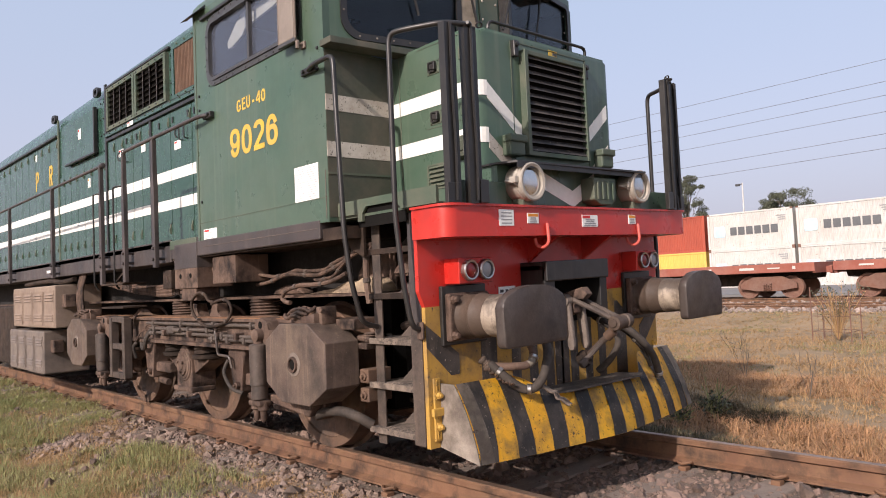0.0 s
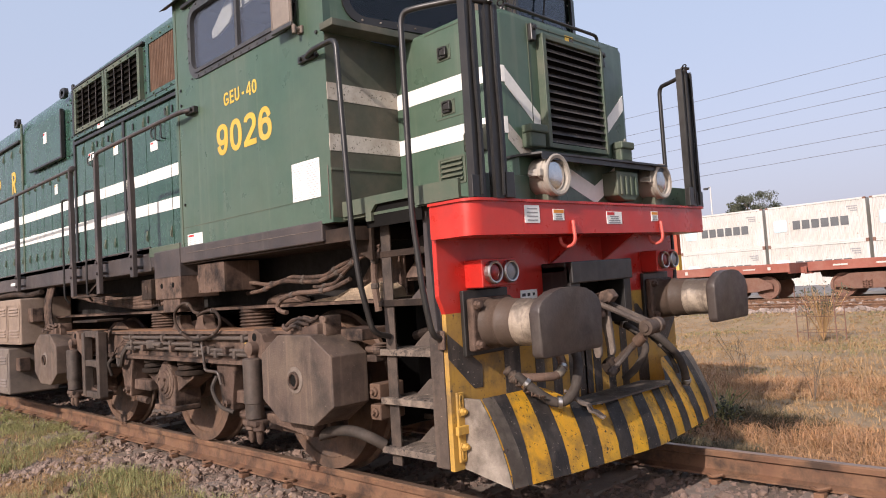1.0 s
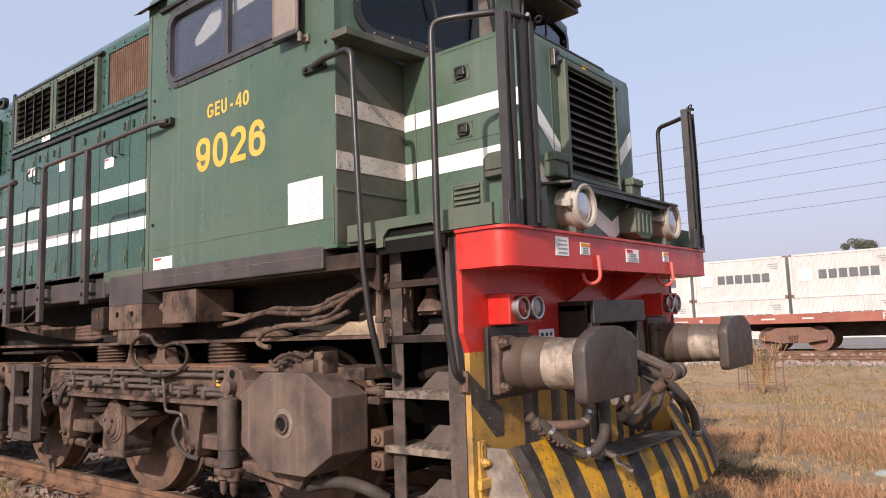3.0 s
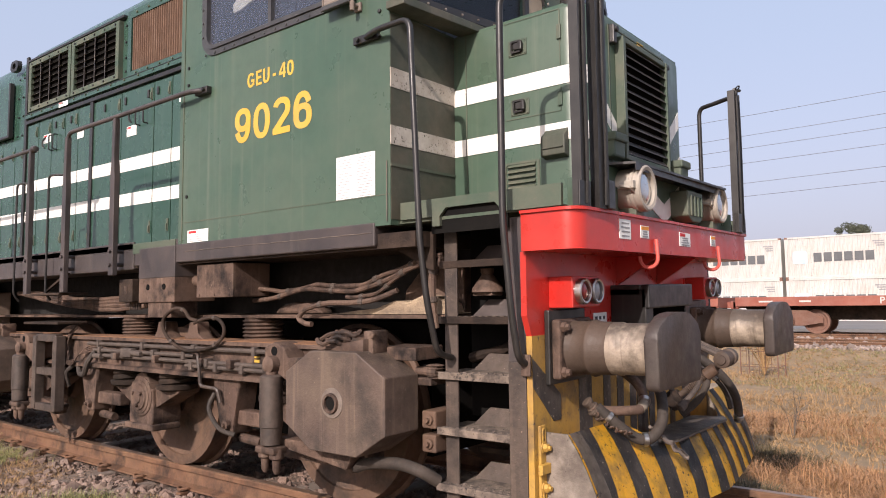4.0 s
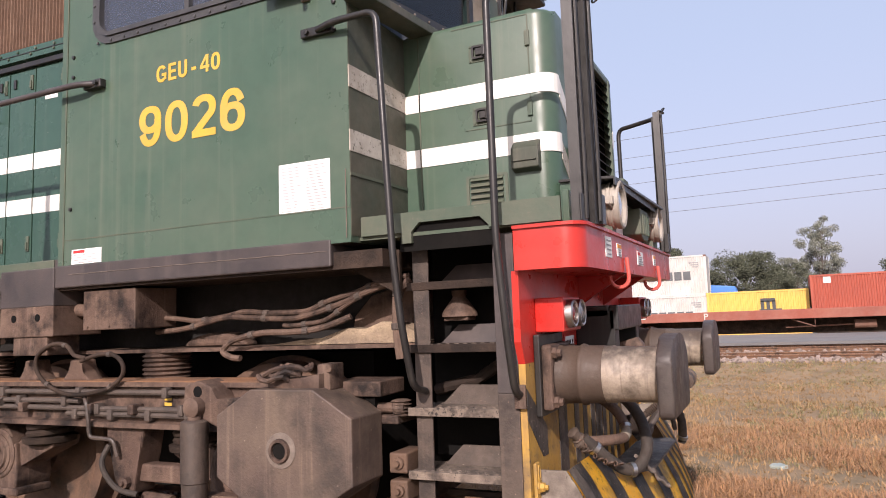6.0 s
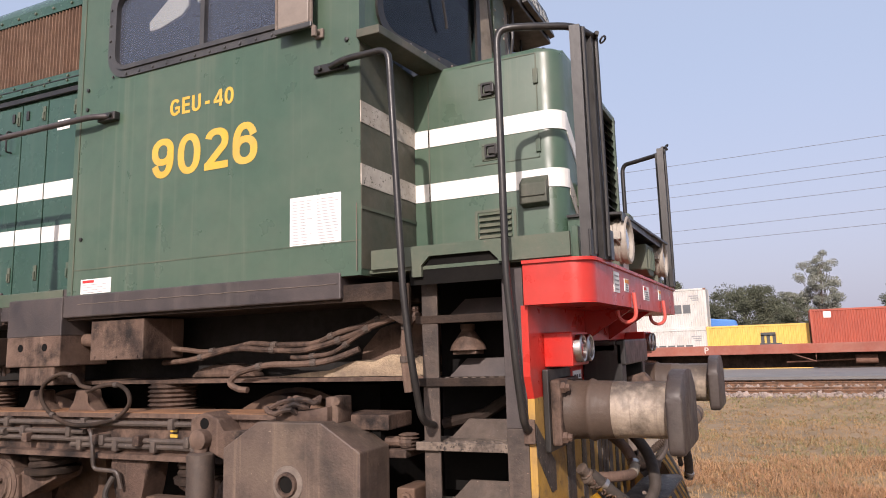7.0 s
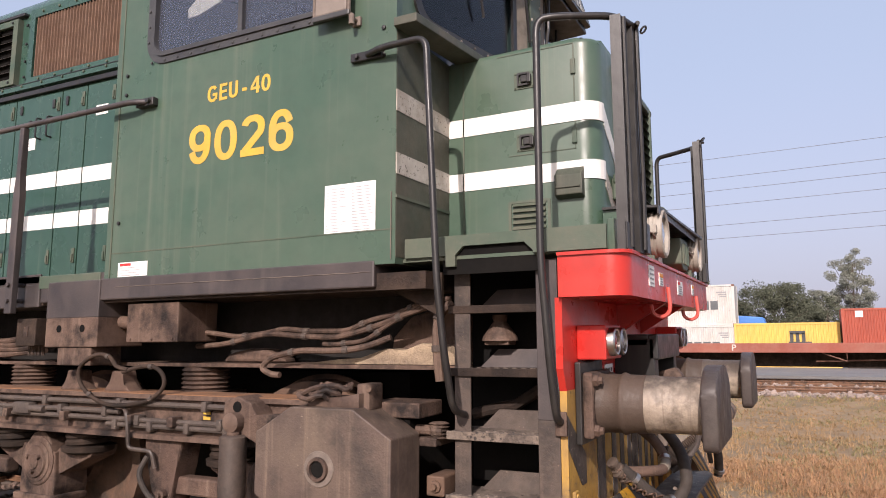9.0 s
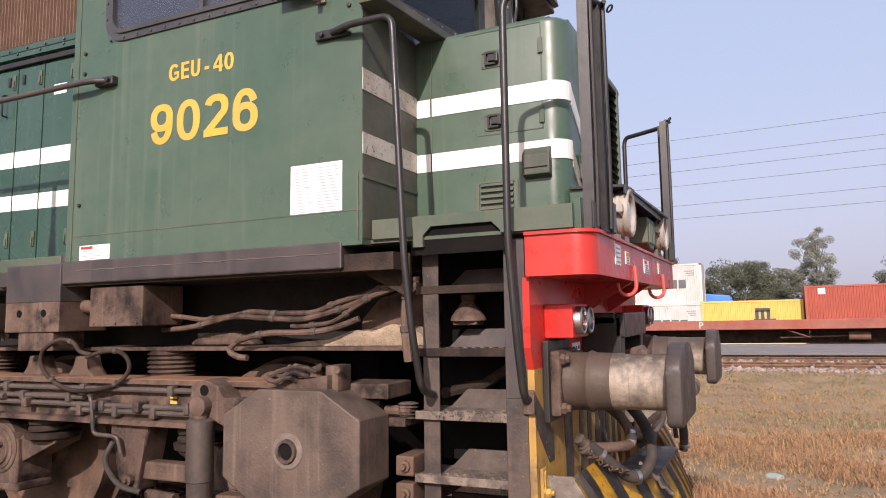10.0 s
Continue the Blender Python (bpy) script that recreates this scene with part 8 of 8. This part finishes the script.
# blue lorry cab seen between the stacks
lor = thing("lorry", "blue lorry parked behind the yellow container", "lorry", (51.0, 3.0, 0.02))
bm = BM()
prism(bm, [(1.6, 0.7), (4.4, 0.7), (4.4, 3.0), (4.1, 3.55), (1.9, 3.35), (1.6, 2.2)], "x", 50.0, 52.3, 0.08)
part("cab", bm, M_CBLUE, lor)
bm = BM()
box(bm, 49.98, 50.0, 2.0, 3.6, 2.2, 2.9)
part("window", bm, M_DARK, lor)
for y in (2.0, 4.0):
    bm = BM()
    cyl(bm, (50.0, y, 0.52), (52.3, y, 0.52), 0.5, 20)
    part("wheel", bm, M_RUBBER, lor)


# ---- flat wagons ----
def flat_wagon(y0, y1, marks):
    x = 27.0
    w = thing("flat_wagon", "empty rust-red flat wagon standing on the far track", "wagon", (x, (y0 + y1) / 2, 0), "flat wagons")
    bm = BM()
    box(bm, x - 1.35, x + 1.35, y0, y1, 1.36, 1.42, 0.01)
    for s in (-1, 1):
        box(bm, x + s * 1.33 - 0.04, x + s * 1.33 + 0.04, y0, y1, 1.06, 1.40, 0.01)
    box(bm, x - 1.3, x + 1.3, y0, y0 + 0.1, 1.0, 1.38)
    box(bm, x - 1.3, x + 1.3, y1 - 0.1, y1, 1.0, 1.38)
    part("deck", bm, M_WAGON, w)
    bm = BM()
    for s in (-1, 1):
        prism(bm, [(y0 + 0.12, 1.06), (y1 - 0.12, 1.06), (y1 - 0.2, 0.80), (y1 - 3.2, 0.52), (y0 + 3.2, 0.52), (y0 + 0.2, 0.80)], "x", x + s * 0.35 - 0.03, x + s * 0.35 + 0.03)
    part("centre_sill", bm, M_GEARD, w)
    ym = (y0 + y1) / 2
    bm = BM()
    cyl(bm, (x - 0.8, ym - 1.6, 0.80), (x - 0.8, ym - 0.9, 0.80), 0.16, 14)
    tube(bm, [(x - 0.8, ym - 0.9, 0.80), (x - 0.8, ym + 1.4, 0.74)], 0.03, 6)
    tube(bm, [(x - 1.2, ym + 1.2, 1.05), (x - 1.2, ym + 0.4, 0.75), (x - 1.2, ym + 0.4, 1.05)], 0.025, 6)
    part("brake_gear", bm, M_WAGONGEAR, w)
    for yc in (y0 + 1.95, y1 - 1.95):
        bm = BM()
        box(bm, x - 1.0, x + 1.0, yc - 0.2, yc + 0.2, 0.50, 0.80, 0.02)
        bg = part("bogie", bm, M_WAGONGEAR, w)
        for s in (-1, 1):
            bm = BM()
            prism(bm, [(yc - 1.15, 0.40), (yc - 1.15, 0.62), (yc - 0.6, 0.90), (yc + 0.6, 0.90), (yc + 1.15, 0.62), (yc + 1.15, 0.40), (yc + 0.85, 0.40), (yc + 0.5, 0.30), (yc - 0.5, 0.30), (yc - 0.85, 0.40)], "x", x + s * 1.05 - 0.06, x + s * 1.05 + 0.06, 0.02)
            part("side_frame", bm, M_WAGONGEAR, bg)
        bm = BM()
        for q in (-0.09, 0.09):
            spring(bm, x - 1.15, yc + q, 0.36, 0.62, 0.06, 4, 0.018)
        part("spring", bm, M_WAGONGEAR, bg)
        for y in (yc - 0.88, yc + 0.88):
            for s in (-1, 1):
                bm = BM()
                lathe(bm, (x + s * 0.84, y, 0.46), (s, 0, 0), [(-0.06, 0.48), (0.07, 0.46), (0.07, 0.38), (0.03, 0.36), (0.05, 0.12), (0.12, 0.10), (0.12, 0)], 28)
                part("wheel", bm, M_WAGONGEAR, bg, "", True)
    for s, y in ((-1, y0), (1, y1)):
        bm = BM()
        box(bm, x - 0.16, x + 0.16, min(y, y + s * 0.45), max(y, y + s * 0.45), 0.98, 1.24, 0.03)
        box(bm, x - 0.30, x - 0.10, min(y + s * 0.25, y + s * 0.5), max(y + s * 0.25, y + s * 0.5), 0.95, 1.27, 0.04)
        part("coupler", bm, M_WAGON, w)
    for y, L, h in marks:
        bm = BM()
        box(bm, x - 1.378, x - 1.37, y - L / 2, y + L / 2, 1.24 - h / 2, 1.24 + h / 2)
        part("stencil_bar", bm, M_CWHITE, w)
    return w


flat_wagon(7.62, 21.4, ((11.9, 0.12, 0.14), (10.3, 0.62, 0.10), (9.2, 0.5, 0.05), (8.4, 0.12, 0.12)))
flat_wagon(-11.6, 6.95, ((5.8, 0.5, 0.06), (4.4, 0.4, 0.06)))
w = bpy.data.objects["flat_wagon.001"]
lettering("stencil_letter", "P", 0.24, side_pose(1.95, 1.13, 27.0 - 1.372), M_CWHITE, w, 0.01)


# ---- trees, pole and wires ----
def leaf_cloud(bm_v, bm_f, centre, radius, count, size, rng, flat=1.0):
    """Small pointed leaves scattered through a clump."""
    def ways():
        d = rng.normal(0, 1, (count, 3))
        return d / np.linalg.norm(d, axis=1)[:, None]
    p = np.array(centre) + ways() * (radius * rng.random((count, 1)) ** 0.45) * np.array((1, 1, flat))
    a = ways()
    b = np.cross(a, ways())
    b /= np.linalg.norm(b, axis=1)[:, None] + 1e-9
    q = size * rng.uniform(0.6, 1.4, (count, 1))
    k = len(bm_v)
    corners = np.stack((p - a * q, p + b * q * 0.45, p + a * q, p - b * q * 0.45), 1).reshape(-1, 3)
    bm_v += [tuple(c) for c in corners.tolist()]
    bm_f += [(k + 4 * i, k + 4 * i + 1, k + 4 * i + 2, k + 4 * i + 3) for i in range(count)]


def tree(at, height, spread, clumps, leaves, size, mat, label, seed, trunk=0.3, low=0.25):
    rng = np.random.default_rng(seed)
    t = thing("tree", label, "tree", at)
    bm = BM()
    x, y, z = at
    top = Vector((x + rng.normal(0, 0.3), y + rng.normal(0, 0.3), z + height * 0.85))
    path = smooth_path([(x, y, z), (x + 0.1, y - 0.1, z + height * 0.35), top], 4)
    for i, (a, b) in enumerate(zip(path, path[1:])):
        f = i / len(path)
        cyl(bm, a, b, trunk * (1 - 0.8 * f) * 0.5, 8, trunk * (1 - 0.8 * (f + 1 / len(path))) * 0.5)
    V, F = [], []
    for i in range(clumps):
        h = low + (1 - low) * rng.random()
        w = spread * math.sqrt(max(1 - ((h - 0.55) / 0.6) ** 2, 0.05))
        a = rng.uniform(0, 6.28)
        r = w * rng.random() ** 0.6
        c = (x + r * math.cos(a), y + r * math.sin(a), z + height * h)
        root = path[min(int(h * 0.75 * len(path)), len(path) - 1)]
        tube(bm, [root, (root + Vector(c)) / 2 + Vector((0, 0, 0.2)), Vector(c)], trunk * 0.07, 5)
        leaf_cloud(V, F, c, spread * rng.uniform(0.16, 0.34), leaves, size, rng, 0.75)
    part("trunk", bm, M_BARK, t)
    me = bpy.data.meshes.new("crown")
    me.from_pydata([(a - x, b - y, c - z) for a, b, c in V], [], F)
    me.materials.append(mat)
    ob = new("crown", me)
    ob.parent = t


tree((84, 2.4, 0), 8.0, 4.3, 110, 330, 0.095, M_LEAF, "broad dark green tree behind the goods yard", 31)
tree((86, -1.6, 0), 6.6, 3.2, 70, 300, 0.095, M_LEAF, "dark green bushy tree behind the goods yard", 32)
tree((85, 5.6, 0), 6.6, 2.6, 60, 300, 0.095, M_LEAF, "dark green bushy tree behind the goods yard", 33)
tree((112, -6.9, 0), 15.4, 2.9, 80, 330, 0.11, M_LEAFHAZE, "tall thin eucalyptus tree, leaf colour paled for haze", 34, 0.4, 0.25)
tree((114, -3.6, 0), 9.6, 2.4, 50, 300, 0.11, M_LEAFHAZE, "slim eucalyptus tree, leaf colour paled for haze", 36, 0.35, 0.2)
tree((84, 30.6, 0), 10.6, 3.2, 80, 260, 0.10, M_LEAF, "grey-green tree behind the white containers", 37, 0.35, 0.3)
tree((86, 34.0, 0), 9.8, 2.6, 60, 260, 0.10, M_LEAF, "grey-green tree behind the white containers", 38, 0.35, 0.3)
tree((84, 43.6, 0), 14.0, 2.6, 80, 260, 0.10, M_LEAF, "grey-green tree beside the red container", 39, 0.35, 0.3)
tree((98, -16.5, 0), 9.0, 4.0, 60, 260, 0.11, M_LEAF, "dark green tree far behind the yard", 40)
tree((84, 10.2, 0), 9.5, 2.9, 80, 280, 0.10, M_LEAF, "dark green tree behind the white containers", 41)

pole = thing("lamp_pole", "slim pale lamp pole with a small arm in the yard", "lamp pole", (80.0, 34.2, 0.02))
bm = BM()
cyl(bm, (80, 34.2, 0.02), (80, 34.2, 11.7), 0.13, 10, 0.08)
part("mast", bm, M_POLE, pole)
bm = BM()
box(bm, 79.9, 80.1, 34.2, 34.9, 11.5, 11.62, 0.02)
box(bm, 79.85, 80.15, 34.5, 35.0, 11.35, 11.6, 0.03)
part("lamp_head", bm, M_GREYFRAME, pole)
for z in (17.2, 15.45, 14.35, 13.05, 11.3, 10.15):
    bm = BM()
    tube(bm, [(60, -60 + 10 * i, z + 0.3 - 0.016 * (10 * i - 66) * (1 - i / 20) + 0.4 * ((i - 10) / 10) ** 2) for i in range(21)], 0.020, 5)
    single("overhead_wire", bm, M_WIRE, "thin overhead power wire across the sky", "wire", "overhead wires")
for y in (-60.0, 140.0):
    pp = thing("power_pole", "tall concrete pole that carries the overhead wires", "pole", (60.0, y, 0.02), "power poles")
    bm = BM()
    cyl(bm, (60, y, 0.02), (60, y, 19.0), 0.22, 12, 0.14)
    part("mast", bm, M_POLE, pp)
    for z in (17.2, 15.45, 14.35, 13.05, 11.3, 10.15):
        bm = BM()
        box(bm, 59.5, 60.5, y - 0.06, y + 0.06, z - 0.12, z - 0.03)
        part("cross_arm", bm, M_POLE, pp)

# ---- things in the field ----
g = thing("tree_guard", "rusty wire tree guard round a dry shrub in the field", "tree guard", (13.5, 2.95, -0.47))
for k, (dx, dy) in enumerate(((-0.35, -0.38), (0.35, -0.38), (0.35, 0.42), (-0.35, 0.42))):
    bm = BM()
    box(bm, 13.5 + dx - 0.010, 13.5 + dx + 0.010, 2.95 + dy - 0.010, 2.95 + dy + 0.010, -0.5, 0.64 + 0.04 * k)
    part("post", bm, M_WAGONGEAR, g)
bm = BM()
for z in (-0.25, 0.1, 0.45):
    tube(bm, [(13.15, 2.57, z), (13.85, 2.57, z), (13.85, 3.37, z), (13.15, 3.37, z), (13.15, 2.57, z)], 0.006, 4)
for k in range(7):
    y = 2.57 + 0.8 * k / 6
    tube(bm, [(13.15, y, -0.45), (13.15, y, 0.6)], 0.004, 4)
part("wire_mesh", bm, M_WAGONGEAR, g)


def dry_shrub(at, n, h, mat, leaf, label, seed):
    rng = np.random.default_rng(seed)
    t = thing("shrub", label, "shrub", at)
    bm = BM()
    V, F = [], []
    for _ in range(n):
        a = rng.uniform(0, 6.28)
        L = h * rng.uniform(0.5, 1.1)
        o = Vector(at)
        d = Vector((math.cos(a), math.sin(a), 0)) * L * rng.uniform(0.1, 0.55)
        p = [o, o + d * 0.4 + Vector((0, 0, L * 0.5)), o + d + Vector((0, 0, L))]
        tube(bm, p, 0.006 if leaf else 0.003, 4)
        for q in range(3):
            e = p[1].lerp(p[2], rng.random())
            tube(bm, [e, e + Vector(rng.normal(0, 0.10, 3)) + Vector((0, 0, 0.1))], 0.004 if leaf else 0.002, 4)
        if leaf:
            leaf_cloud(V, F, tuple(p[2]), 0.12, 16, 0.025, rng)
    part("twig_tangle", bm, mat, t)
    if leaf:
        me = bpy.data.meshes.new("leaves")
        me.from_pydata([(a - at[0], b - at[1], c - at[2]) for a, b, c in V], [], F)
        me.materials.append(leaf)
        ob = new("leaves", me)
        ob.parent = t


dry_shrub((13.5, 2.95, -0.47), 40, 1.15, M_DRYGRASS, M_LEAF, "tangled dry shrub inside the tree guard", 51)
dry_shrub((3.1, 0.75, -0.38), 10, 0.25, M_GRASS, M_LEAF, "small green weed beside the rail", 52)
dry_shrub((2.6, 0.9, -0.36), 9, 0.18, M_GRASS, M_LEAF, "small green weed beside the rail", 53)
dry_shrub((6.6, 2.0, -0.43), 7, 0.7, M_BARK, None, "bare thin dry weed in the field", 54)
dry_shrub((5.2, 0.6, -0.42), 6, 0.5, M_BARK, None, "bare thin dry weed in the field", 55)
bm = BM()
prism(bm, [(4.30, -0.60), (4.40, -0.66), (4.53, -0.59), (4.50, -0.50), (4.37, -0.47)], "z", -0.40, -0.35, 0.015)
single("plastic_scrap", bm, surf("pale_plastic", (0.36, 0.40, 0.36), (0.26, 0.30, 0.26), 14.0, 0.5, bump=0.6), "crumpled pale plastic scrap lying in the grass", "litter")
